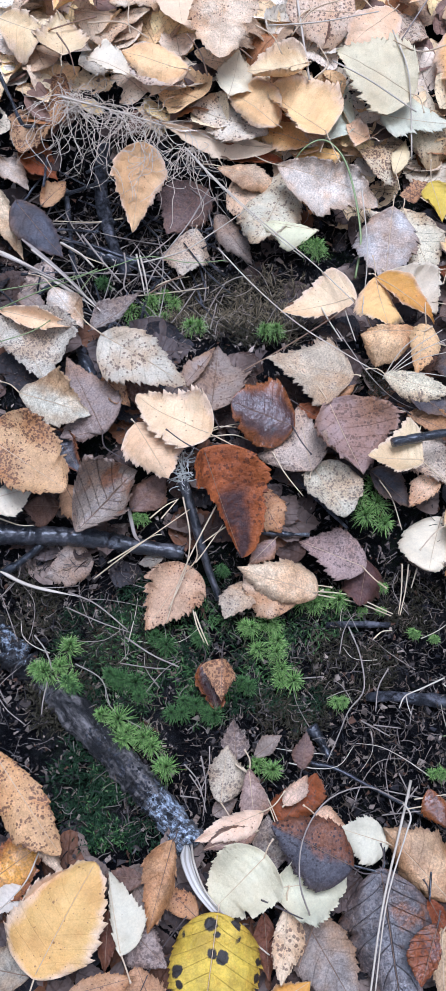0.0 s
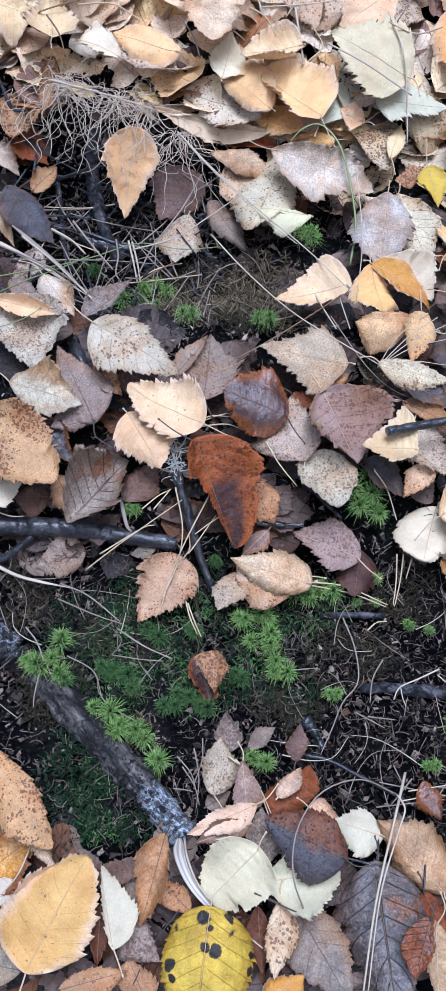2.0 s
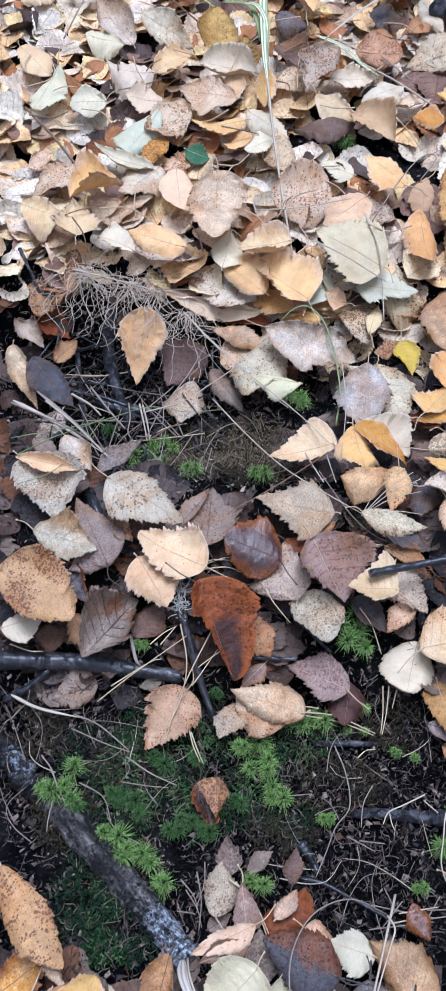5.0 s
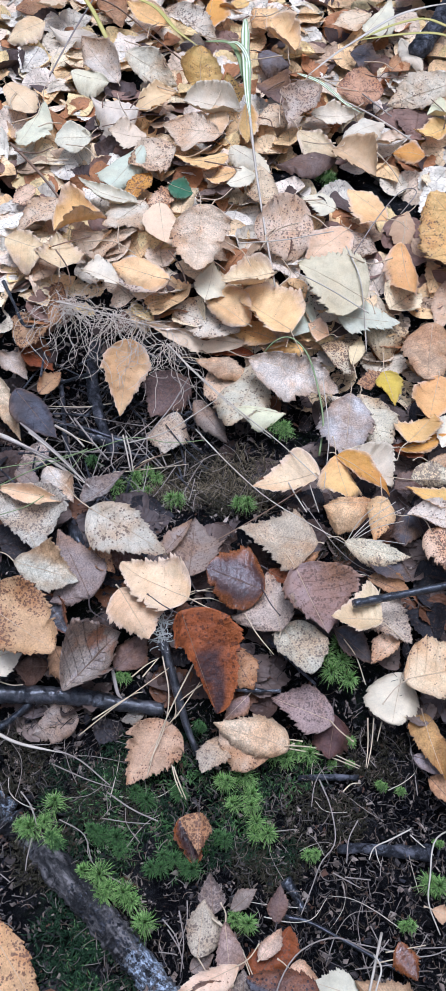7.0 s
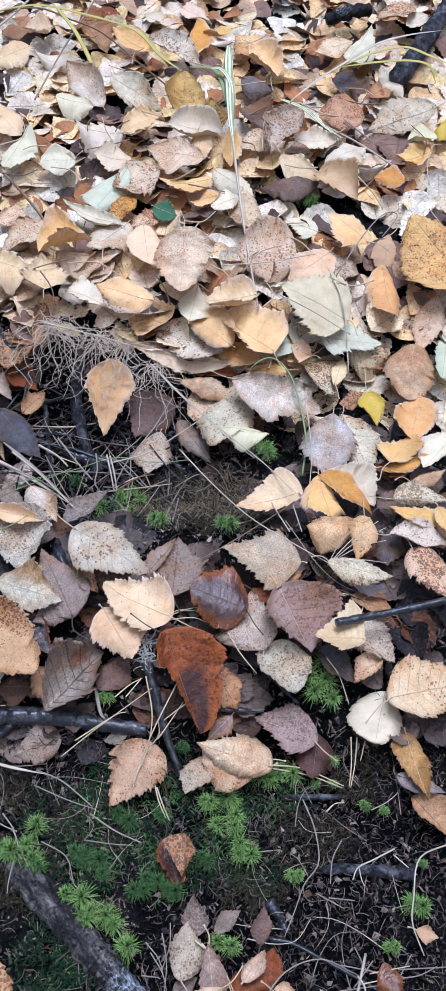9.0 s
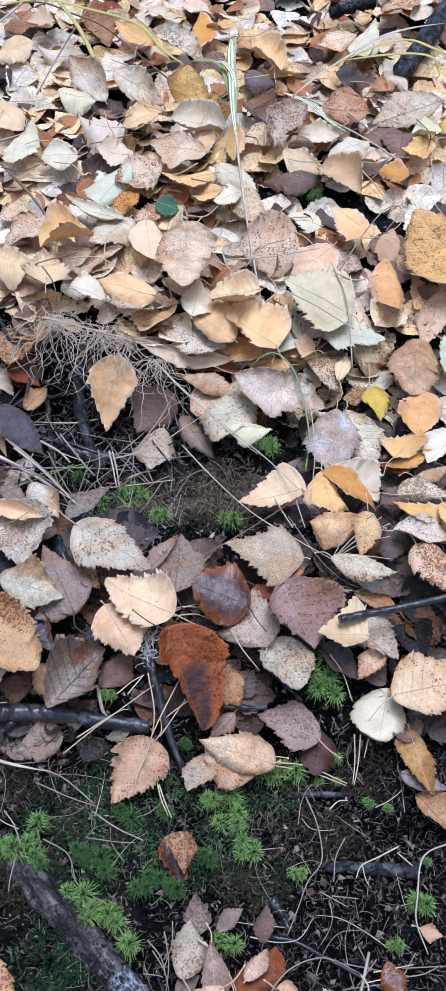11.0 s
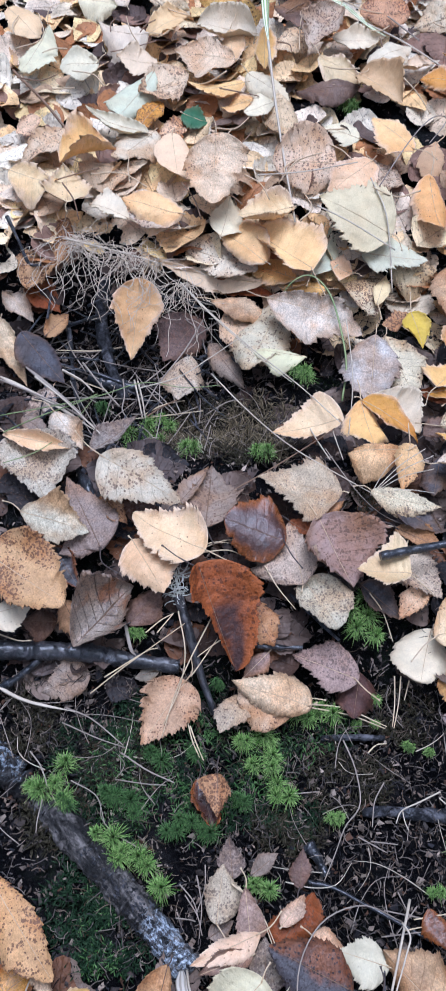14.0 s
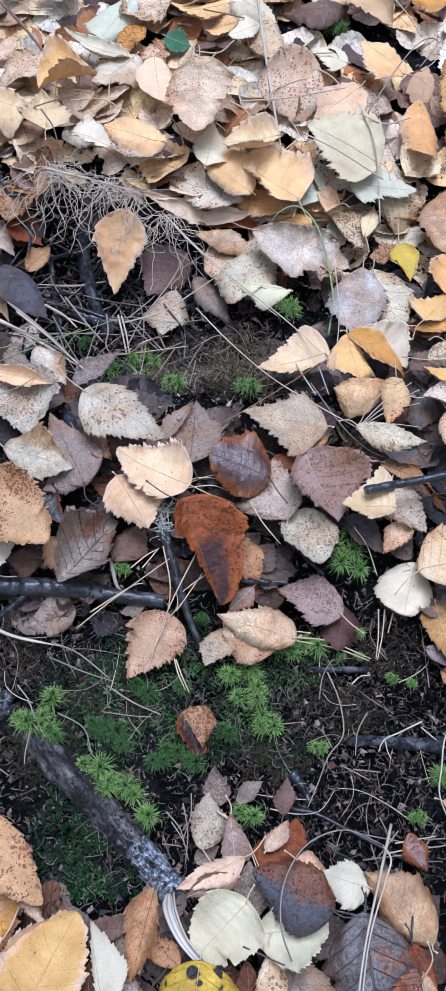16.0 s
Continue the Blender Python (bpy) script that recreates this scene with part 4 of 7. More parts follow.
strand("twig", [(-0.226, 0.440, 0.046), (-0.214, 0.419, 0.032), (-0.205, 0.405, 0.015), (-0.193, 0.404, 0.014)], 0.00195, 0.00149, BARK_DARK, "thin slate-grey forked twig on the leaves", "twig", rough=0.18)
strand("twig", [(0.110, -0.221, 0.004), (0.108, -0.239, 0.014), (0.105, -0.253, 0.019)], 0.0009, 0.0007, BARK_DARK, "short dark upright twig among the leaves", "twig", rough=0.18)
strand("twig", [(0.144, -0.224, 0.004), (0.139, -0.244, 0.014), (0.136, -0.262, 0.018)], 0.0008, 0.0007, BARK_DARK, "short dark twig on a tan leaf", "twig", rough=0.18)
strand("twig", [(0.081, -0.240, 0.016), (0.104, -0.245, 0.019), (0.113, -0.244, 0.018)], 0.0008, 0.0007, BARK_DARK, "thin dark leaf stem on the litter", "twig")
strand("twig", [(0.078, -0.030, -0.004), (0.090, -0.023, -0.000), (0.077, -0.015, 0.005)], 0.00121, 0.00121, DARK_STALK, "short dark stem on the litter", "twig")
strand("twig", [(0.052, 0.035, 0.025), (0.072, 0.017, 0.018), (0.091, -0.000, 0.014)], 0.00137, 0.00120, BARK_GREY, "thin grey twig beside the round leaf", "twig", rough=0.14)
strand("twig", [(0.025, -0.004, 0.012), (0.043, -0.005, 0.011), (0.062, -0.005, 0.011)], 0.00241, 0.00161, BARK_DARK, "strip of dark bark on the litter", "twig", rough=0.27)
strand("root", [(-0.204, -0.063, -0.032), (-0.179, -0.083, -0.026), (-0.158, -0.104, -0.030), (-0.142, -0.115, -0.036)], 0.01338, 0.00979, BARK_ROTTEN, "broken black root end sunk in the moss", "root", sides=20, count=50, rough=0.3)
strand("grass_stalk", [(-0.167, 0.421, 0.034), (-0.137, 0.414, 0.031), (-0.105, 0.409, 0.025), (-0.071, 0.405, 0.015)], 0.00105, 0.00074, STRAW, "pale grass runner with a tangle of fine roots", "grass", group='straws')
strand("grass_stalk", [(-0.049, 0.379, 0.015), (-0.017, 0.343, 0.009), (0.027, 0.282, 0.024), (0.065, 0.241, 0.028), (0.099, 0.188, 0.044)], 0.00079, 0.00048, STRAW, "dry straw stalk lying across the litter", "grass", group='straws')
strand("grass_stalk", [(-0.046, 0.376, 0.012), (-0.014, 0.336, 0.011), (0.032, 0.271, 0.027), (0.059, 0.244, 0.028)], 0.00065, 0.00042, STRAW, "dry straw stalk lying across the litter", "grass", group='straws')
strand("grass_stalk", [(-0.226, 0.280, -0.015), (-0.182, 0.259, -0.015), (-0.152, 0.244, -0.017), (-0.111, 0.194, 0.019)], 0.00117, 0.00075, STRAW_GREY, "dry straw stalk lying across the litter", "grass", group='straws')
strand("grass_stalk", [(-0.189, 0.279, -0.010), (-0.158, 0.253, -0.013), (-0.111, 0.181, 0.037)], 0.00110, 0.00069, STRAW, "dry straw stalk lying across the litter", "grass", group='straws')
strand("grass_stalk", [(-0.220, 0.235, -0.014), (-0.162, 0.246, -0.011), (-0.122, 0.256, -0.009), (-0.081, 0.270, -0.007), (-0.042, 0.266, -0.010), (-0.008, 0.267, -0.007)], 0.00057, 0.00040, GREEN_BLADE, "thin greenish grass blade across the litter", "grass", group='straws')
strand("grass_stalk", [(-0.193, 0.177, 0.044), (-0.179, 0.235, -0.014), (-0.146, 0.251, -0.015), (-0.127, 0.262, -0.015)], 0.00063, 0.00050, GREEN_BLADE, "thin greenish grass blade across the litter", "grass", group='straws')
strand("grass_stalk", [(-0.186, 0.139, 0.054), (-0.157, 0.152, 0.054), (-0.143, 0.205, 0.013), (-0.129, 0.259, -0.015)], 0.00045, 0.00036, GREEN_BLADE, "thin greenish grass blade across the litter", "grass", group='straws')
strand("grass_stalk", [(-0.087, 0.265, -0.010), (-0.048, 0.275, -0.005), (-0.019, 0.293, 0.001), (0.011, 0.310, 0.012)], 0.00070, 0.00049, STRAW, "dry straw stalk lying across the litter", "grass", group='straws')
strand("grass_stalk", [(-0.016, 0.279, -0.005), (0.016, 0.226, 0.013), (0.051, 0.157, 0.058), (0.089, 0.132, 0.054), (0.123, 0.116, 0.044)], 0.00070, 0.00042, STRAW, "dry straw stalk lying across the litter", "grass", group='straws')
strand("grass_stalk", [(0.004, 0.124, 0.034), (0.037, 0.143, 0.039), (0.073, 0.169, 0.039), (0.095, 0.191, 0.031)], 0.00067, 0.00049, BROWN_STALK, "thin brown stalk on the litter", "grass", group='straws')
strand("grass_stalk", [(0.121, 0.121, 0.034), (0.144, 0.140, 0.049), (0.167, 0.155, 0.054)], 0.00047, 0.00033, STRAW, "dry straw stalk lying across the litter", "grass", group='straws')
strand("grass_stalk", [(0.121, 0.121, 0.034), (0.146, 0.136, 0.049), (0.173, 0.148, 0.054)], 0.00047, 0.00033, STRAW, "dry straw stalk lying across the litter", "grass", group='straws')
strand("grass_stalk", [(0.121, 0.121, 0.034), (0.146, 0.130, 0.049), (0.172, 0.135, 0.054)], 0.00047, 0.00033, STRAW, "dry straw stalk lying across the litter", "grass", group='straws')
strand("grass_stalk", [(0.121, 0.121, 0.034), (0.145, 0.118, 0.049), (0.170, 0.112, 0.054)], 0.00047, 0.00032, STRAW, "dry straw stalk lying across the litter", "grass", group='straws')
strand("grass_stalk", [(0.121, 0.121, 0.034), (0.133, 0.137, 0.049), (0.147, 0.149, 0.054)], 0.00047, 0.00033, STRAW, "dry straw stalk lying across the litter", "grass", group='straws')
strand("grass_stalk", [(0.070, 0.214, 0.015), (0.077, 0.181, 0.033), (0.088, 0.150, 0.044)], 0.00078, 0.00051, STRAW, "dry straw stalk lying across the litter", "grass", group='straws')
strand("grass_stalk", [(0.091, 0.230, 0.009), (0.094, 0.193, 0.025), (0.099, 0.150, 0.044)], 0.00067, 0.00043, STRAW, "dry straw stalk lying across the litter", "grass", group='straws')
strand("grass_stalk", [(0.113, 0.319, 0.028), (0.115, 0.250, 0.028), (0.105, 0.175, 0.046)], 0.00062, 0.00040, STRAW, "dry straw stalk lying across the litter", "grass", group='straws')
strand("grass_stalk", [(0.086, 0.172, 0.028), (0.113, 0.121, 0.034), (0.137, 0.098, 0.034), (0.167, 0.090, 0.034)], 0.00046, 0.00031, STRAW_GREY, "dry straw stalk lying across the litter", "grass", group='straws')
strand("grass_stalk", [(0.057, 0.117, 0.034), (0.078, 0.112, 0.034), (0.097, 0.097, 0.034)], 0.00042, 0.00029, STRAW, "dry straw stalk lying across the litter", "grass", group='straws')
strand("grass_stalk", [(-0.180, -0.034, -0.005), (-0.156, -0.044, -0.009), (-0.117, -0.052, -0.010)], 0.0017, 0.0010, STRAW, "thick pale straw lying on the moss", "grass", group='straws', flat=0.4)
strand("grass_stalk", [(-0.126, -0.048, -0.012), (-0.104, -0.057, -0.012), (-0.078, -0.077, -0.012)], 0.00071, 0.00049, STRAW_GREY, "dry straw stalk lying across the litter", "grass", group='straws')
strand("grass_stalk", [(-0.127, -0.060, -0.012), (-0.098, -0.072, -0.012), (-0.076, -0.079, -0.012)], 0.00054, 0.00038, STRAW_GREY, "dry straw stalk lying across the litter", "grass", group='straws')
strand("grass_stalk", [(-0.079, -0.083, -0.012), (-0.058, -0.096, -0.012), (-0.037, -0.105, -0.012)], 0.00070, 0.00048, STRAW_GREY, "dry straw stalk lying across the litter", "grass", group='straws')
strand("grass_stalk", [(-0.082, -0.103, -0.012), (-0.060, -0.106, -0.012), (-0.043, -0.107, -0.012)], 0.00048, 0.00033, STRAW_GREY, "dry straw stalk lying across the litter", "grass", group='straws')
strand("grass_stalk", [(-0.148, -0.084, -0.006), (-0.138, -0.096, -0.006), (-0.132, -0.110, -0.006)], 0.00059, 0.00041, STRAW_GREY, "dry straw stalk lying across the litter", "grass", group='straws')
strand("grass_stalk", [(-0.115, -0.105, -0.008), (-0.095, -0.116, -0.008), (-0.087, -0.135, -0.008)], 0.00048, 0.00033, STRAW_GREY, "dry straw stalk lying across the litter", "grass", group='straws')
strand("grass_stalk", [(-0.135, -0.119, -0.008), (-0.137, -0.134, -0.008), (-0.137, -0.143, -0.008)], 0.00058, 0.00040, STRAW_GREY, "dry straw stalk lying across the litter", "grass", group='straws')
strand("grass_stalk", [(0.093, -0.071, -0.014), (0.101, -0.093, -0.014), (0.103, -0.119, -0.014), (0.091, -0.135, -0.014), (0.083, -0.153, -0.014), (0.074, -0.172, -0.014)], 0.00062, 0.00040, STRAW_GREY, "thin grey rootlet on the soil", "grass", group='straws')
strand("grass_stalk", [(0.203, -0.110, 0.008), (0.180, -0.119, -0.002), (0.172, -0.147, -0.002), (0.170, -0.164, -0.007), (0.177, -0.185, -0.012)], 0.00070, 0.00047, STRAW, "bent straw standing on the soil", "grass", group='straws')
strand("grass_stalk", [(0.163, -0.110, -0.010), (0.146, -0.118, -0.010), (0.133, -0.124, -0.010), (0.128, -0.133, -0.010)], 0.00066, 0.00045, STRAW, "dry straw stalk lying across the litter", "grass", group='straws')
strand("grass_stalk", [(0.134, -0.124, -0.012), (0.135, -0.131, -0.012), (0.137, -0.137, -0.012)], 0.00049, 0.00034, STRAW, "dry straw stalk lying across the litter", "grass", group='straws')
strand("grass_stalk", [(0.162, -0.114, -0.012), (0.172, -0.123, -0.012), (0.179, -0.129, -0.012)], 0.00049, 0.00034, STRAW, "dry straw stalk lying across the litter", "grass", group='straws')
strand("grass_stalk", [(0.115, -0.191, -0.014), (0.143, -0.196, -0.014), (0.161, -0.199, -0.014)], 0.00051, 0.00036, STRAW_GREY, "dry straw stalk lying across the litter", "grass", group='straws')
strand("grass_stalk", [(0.157, -0.194, -0.014), (0.200, -0.192, -0.014)], 0.00051, 0.00036, STRAW_GREY, "dry straw stalk lying across the litter", "grass", group='straws')
strand("grass_stalk", [(0.152, -0.200, -0.014), (0.171, -0.198, -0.014), (0.186, -0.192, -0.014)], 0.00051, 0.00036, STRAW_GREY, "dry straw stalk lying across the litter", "grass", group='straws')
strand("grass_stalk", [(0.126, -0.179, -0.014), (0.134, -0.196, -0.014)], 0.00052, 0.00036, STRAW_GREY, "dry straw stalk lying across the litter", "grass", group='straws')
strand("grass_stalk", [(0.139, -0.188, -0.014), (0.123, -0.206, -0.013)], 0.00052, 0.00035, STRAW_GREY, "dry straw stalk lying across the litter", "grass", group='straws')
strand("grass_stalk", [(0.112, -0.208, -0.013), (0.161, -0.202, -0.014)], 0.00051, 0.00036, STRAW_GREY, "dry straw stalk lying across the litter", "grass", group='straws')
strand("grass_stalk", [(0.154, -0.204, -0.014), (0.168, -0.184, -0.014)], 0.00051, 0.00036, STRAW_GREY, "dry straw stalk lying across the litter", "grass", group='straws')
strand("grass_stalk", [(0.122, -0.103, -0.014), (0.114, -0.117, -0.014), (0.111, -0.135, -0.014)], 0.00056, 0.00038, STRAW_GREY, "dry straw stalk lying across the litter", "grass", group='straws')
strand("grass_stalk", [(0.052, -0.112, -0.014), (0.072, -0.110, -0.014)], 0.00055, 0.00039, STRAW_GREY, "dry straw stalk lying across the litter", "grass", group='straws')
strand("grass_stalk", [(0.109, -0.145, -0.014), (0.129, -0.147, -0.014)], 0.00054, 0.00037, STRAW_GREY, "dry straw stalk lying across the litter", "grass", group='straws')
strand("grass_stalk", [(0.100, -0.142, -0.014), (0.121, -0.153, -0.014)], 0.00054, 0.00037, STRAW_GREY, "dry straw stalk lying across the litter", "grass", group='straws')
strand("grass_stalk", [(0.058, -0.275, 0.026), (0.049, -0.252, 0.047), (0.052, -0.225, 0.044), (0.068, -0.202, 0.041), (0.094, -0.193, 0.041), (0.121, -0.201, 0.024)], 0.00059, 0.00043, STRAW_GREY, "arched dry grass stalk over the leaves", "grass", group='straws')
strand("grass_stalk", [(0.122, -0.201, 0.018), (0.126, -0.210, 0.022), (0.121, -0.223, 0.025), (0.105, -0.263, 0.035), (0.095, -0.321, 0.030)], 0.00076, 0.00048, STRAW, "dry straw stalk lying across the litter", "grass", group='straws')
strand("grass_stalk", [(0.132, -0.185, -0.002), (0.118, -0.221, 0.019), (0.102, -0.267, 0.035), (0.092, -0.321, 0.030)], 0.00104, 0.00063, STRAW, "thick pale straw lying over the leaves", "grass", group='straws')
strand("grass_stalk", [(0.025, -0.263, 0.030), (0.040, -0.269, 0.030), (0.053, -0.274, 0.030)], 0.00058, 0.00041, DARK_STALK, "dark leaf stalk on a pale leaf", "grass", group='straws')
strand("grass_stalk", [(-0.023, -0.274, 0.020), (-0.041, -0.297, 0.020), (-0.051, -0.318, 0.020)], 0.00045, 0.00031, DARK_STALK, "thin dark stalk on the leaves", "grass", group='straws')
strand("grass_stalk", [(-0.124, -0.236, 0.016), (-0.130, -0.256, 0.024), (-0.145, -0.273, 0.024)], 0.00061, 0.00041, STRAW, "dry straw stalk lying across the litter", "grass", group='straws')
strand("dry_grass", [(-0.026, -0.231, 0.004), (-0.024, -0.243, 0.018), (-0.016, -0.258, 0.025), (-0.003, -0.272, 0.024), (0.008, -0.280, 0.020)], 0.0045, 0.0015, PALE_STRAW, "pale folded dead grass blade on the litter", "grass", flat=0.14, sides=12, count=40)
strand("grass_stalk", [(-0.022, -0.231, 0.008), (-0.019, -0.243, 0.022), (-0.011, -0.259, 0.029), (0.003, -0.274, 0.026)], 0.0009, 0.0006, STRAW, "dry straw stalk lying across the litter", "grass", group='straws')
strand("grass_stalk", [(0.001, -0.273, 0.026), (0.016, -0.285, 0.020), (0.031, -0.296, 0.016)], 0.00067, 0.00047, STRAW, "dry straw stalk lying across the litter", "grass", group='straws')
strand("grass_stalk", [(0.049, -0.302, 0.020), (0.057, -0.284, 0.020), (0.061, -0.274, 0.020)], 0.00058, 0.00041, BROWN_STALK, "brown leaf stalk on the leaves", "grass", group='straws')
strand("bark_strip", [(-0.080, 0.016, 0.011), (-0.077, 0.003, 0.012), (-0.074, -0.007, 0.009), (-0.070, -0.011, 0.005)], 0.00170, 0.00129, STRAW_GREY, "curled strip of pale peeling bark", "bark", flat=0.15, sides=8)
strand("grass_stalk", [(-0.226, 0.286, -0.019), (-0.196, 0.269, -0.019), (-0.165, 0.251, -0.021), (-0.123, 0.213, -0.007)], 0.00247, 0.00163, STRAW, "broad flat straw lying over the hollow", "grass", group='straws', flat=0.4)
strand("grass_stalk", [(-0.201, 0.295, -0.015), (-0.172, 0.270, -0.017), (-0.147, 0.247, -0.021), (-0.127, 0.222, -0.016)], 0.00213, 0.00144, STRAW_GREY, "broad flat straw lying over the hollow", "grass", group='straws', flat=0.4)
strand("twig", [(-0.160, 0.304, -0.043), (-0.154, 0.282, -0.041), (-0.147, 0.266, -0.043)], 0.00253, 0.00199, BARK_GREY, "short blue-grey twig in the hollow", "twig", rough=0.1)
strand("twig", [(-0.192, 0.244, -0.043), (-0.181, 0.257, -0.041), (-0.172, 0.267, -0.043)], 0.00221, 0.00174, BARK_DARK, "short dark twig in the hollow", "twig", rough=0.1)
strand("grass_stalk", [(-0.095, 0.294, -0.035), (-0.089, 0.270, -0.035), (-0.084, 0.247, -0.035)], 0.00100, 0.00068, STRAW, "dry straw stalk lying across the litter", "grass", group='straws')
strand("grass_stalk", [(-0.091, 0.291, -0.033), (-0.085, 0.268, -0.033), (-0.081, 0.246, -0.033)], 0.00099, 0.00068, STRAW, "dry straw stalk lying across the litter", "grass", group='straws')
strand("grass_stalk", [(-0.107, 0.297, -0.037), (-0.104, 0.277, -0.037), (-0.105, 0.259, -0.037), (-0.098, 0.247, -0.037)], 0.00087, 0.00060, STRAW_GREY, "dry straw stalk lying across the litter", "grass", group='straws')
strand("grass_stalk", [(-0.082, 0.251, -0.039), (-0.066, 0.264, -0.039), (-0.051, 0.273, -0.039)], 0.00105, 0.00074, BROWN_STALK, "thin reddish stalk in the hollow", "grass", group='straws')
strand("grass_stalk", [(-0.149, 0.316, -0.035), (-0.128, 0.287, -0.035), (-0.108, 0.262, -0.035)], 0.00115, 0.00078, STRAW_GREY, "dry straw stalk lying across the litter", "grass", group='straws')
strand("grass_stalk", [(-0.168, 0.304, -0.031), (-0.148, 0.291, -0.031), (-0.134, 0.276, -0.031)], 0.00121, 0.00083, STRAW, "dry straw stalk lying across the litter", "grass", group='straws')
strand("grass_stalk", [(-0.027, 0.363, -0.023), (-0.045, 0.324, -0.025), (-0.070, 0.281, -0.025), (-0.084, 0.244, -0.025)], 0.00088, 0.00059, STRAW_GREY, "dry straw stalk lying across the litter", "grass", group='straws')
strand("pine_needle", [(-0.036, 0.016, 0.033), (-0.030, -0.014, 0.026), (-0.034, -0.037, 0.010), (-0.046, -0.064, 0.000)], 0.00064, 0.00037, NEEDLE, "dry straw-coloured pine needle on the litter", "needle", group='pine needles')
strand("pine_needle", [(-0.010, 0.011, 0.032), (-0.028, -0.023, 0.020), (-0.039, -0.046, 0.006), (-0.047, -0.073, -0.002)], 0.00064, 0.00037, NEEDLE, "dry straw-coloured pine needle on the litter", "needle", group='pine needles')
strand("pine_needle", [(-0.026, -0.063, -0.008), (-0.021, -0.076, -0.008), (-0.015, -0.089, -0.008)], 0.00065, 0.00037, NEEDLE, "dry straw-coloured pine needle on the litter", "needle", group='pine needles')
strand("pine_needle", [(-0.028, -0.060, -0.008), (-0.024, -0.074, -0.008), (-0.018, -0.087, -0.008)], 0.00065, 0.00037, NEEDLE, "dry straw-coloured pine needle on the litter", "needle", group='pine needles')
strand("pine_needle", [(0.067, -0.046, -0.004), (0.094, -0.049, -0.004), (0.126, -0.063, -0.004)], 0.00064, 0.00037, NEEDLE, "dry straw-coloured pine needle on the litter", "needle", group='pine needles')
strand("pine_needle", [(0.068, -0.048, -0.006), (0.099, -0.054, -0.006), (0.125, -0.064, -0.006)], 0.00065, 0.00037, NEEDLE, "dry straw-coloured pine needle on the litter", "needle", group='pine needles')
strand("pine_needle", [(0.134, -0.025, 0.003), (0.134, -0.044, -0.007), (0.131, -0.062, -0.008)], 0.00064, 0.00037, NEEDLE, "dry straw-coloured pine needle on the litter", "needle", group='pine needles')
strand("pine_needle", [(0.139, -0.025, 0.003), (0.137, -0.044, -0.007), (0.132, -0.063, -0.008)], 0.00064, 0.00037, NEEDLE, "dry straw-coloured pine needle on the litter", "needle", group='pine needles')
strand("pine_needle", [(0.146, -0.027, -0.001), (0.142, -0.041, -0.008)], 0.00065, 0.00038, NEEDLE, "dry straw-coloured pine needle on the litter", "needle", group='pine needles')
strand("pine_needle", [(0.007, -0.176, -0.002), (0.025, -0.190, -0.002), (0.039, -0.218, 0.003)], 0.00075, 0.00034, NEEDLE, "dry straw-coloured pine needle on the litter", "needle", group='pine needles')
strand("pine_needle", [(0.012, -0.178, -0.002), (0.027, -0.195, -0.002), (0.037, -0.219, 0.003)], 0.00075, 0.00034, NEEDLE, "dry straw-coloured pine needle on the litter", "needle", group='pine needles')
strand("pine_needle", [(-0.106, -0.038, -0.007), (-0.077, -0.022, 0.013), (-0.031, 0.009, 0.025)], 0.00066, 0.00038, NEEDLE, "dry straw-coloured pine needle on the litter", "needle", group='pine needles')
strand("pine_needle", [(-0.094, -0.029, 0.006), (-0.062, -0.012, 0.017), (-0.052, -0.009, 0.018)], 0.00065, 0.00038, NEEDLE, "dry straw-coloured pine needle on the litter", "needle", group='pine needles')
strand("pine_needle", [(-0.119, 0.046, 0.026), (-0.107, 0.044, 0.026), (-0.094, 0.044, 0.025)], 0.00066, 0.00038, NEEDLE, "dry straw-coloured pine needle on the litter", "needle", group='pine needles')
strand("pine_needle", [(-0.062, 0.003, 0.020), (-0.050, 0.013, 0.022), (-0.040, 0.018, 0.024)], 0.00065, 0.00038, NEEDLE, "dry straw-coloured pine needle on the litter", "needle", group='pine needles')
strand("pine_needle", [(-0.053, 0.003, 0.020), (-0.047, 0.010, 0.022), (-0.041, 0.017, 0.024)], 0.00065, 0.00038, NEEDLE, "dry straw-coloured pine needle on the litter", "needle", group='pine needles')
strand("pine_needle", [(-0.020, 0.066, 0.038), (-0.010, 0.074, 0.038), (0.017, 0.072, 0.038)], 0.00065, 0.00038, NEEDLE, "dry straw-coloured pine needle on the litter", "needle", group='pine needles')
strand("pine_needle", [(-0.018, 0.065, 0.038), (0.002, 0.067, 0.038), (0.015, 0.062, 0.038)], 0.00065, 0.00038, NEEDLE, "dry straw-coloured pine needle on the litter", "needle", group='pine needles')
strand("pine_needle", [(-0.018, 0.070, 0.036), (-0.003, 0.076, 0.036), (0.013, 0.079, 0.036)], 0.00065, 0.00038, NEEDLE, "dry straw-coloured pine needle on the litter", "needle", group='pine needles')
strand("pine_needle", [(-0.103, 0.252, -0.043), (-0.079, 0.254, -0.043), (-0.025, 0.261, -0.041)], 0.00079, 0.00046, NEEDLE, "dry straw-coloured pine needle on the litter", "needle", group='pine needles')
strand("pine_needle", [(-0.084, 0.257, -0.043), (-0.066, 0.269, -0.043), (-0.044, 0.275, -0.043)], 0.00080, 0.00047, NEEDLE, "dry straw-coloured pine needle on the litter", "needle", group='pine needles')
strand("pine_needle", [(-0.182, 0.004, 0.014), (-0.164, -0.002, 0.014), (-0.153, -0.002, 0.014)], 0.00066, 0.00038, NEEDLE, "dry straw-coloured pine needle on the litter", "needle", group='pine needles')
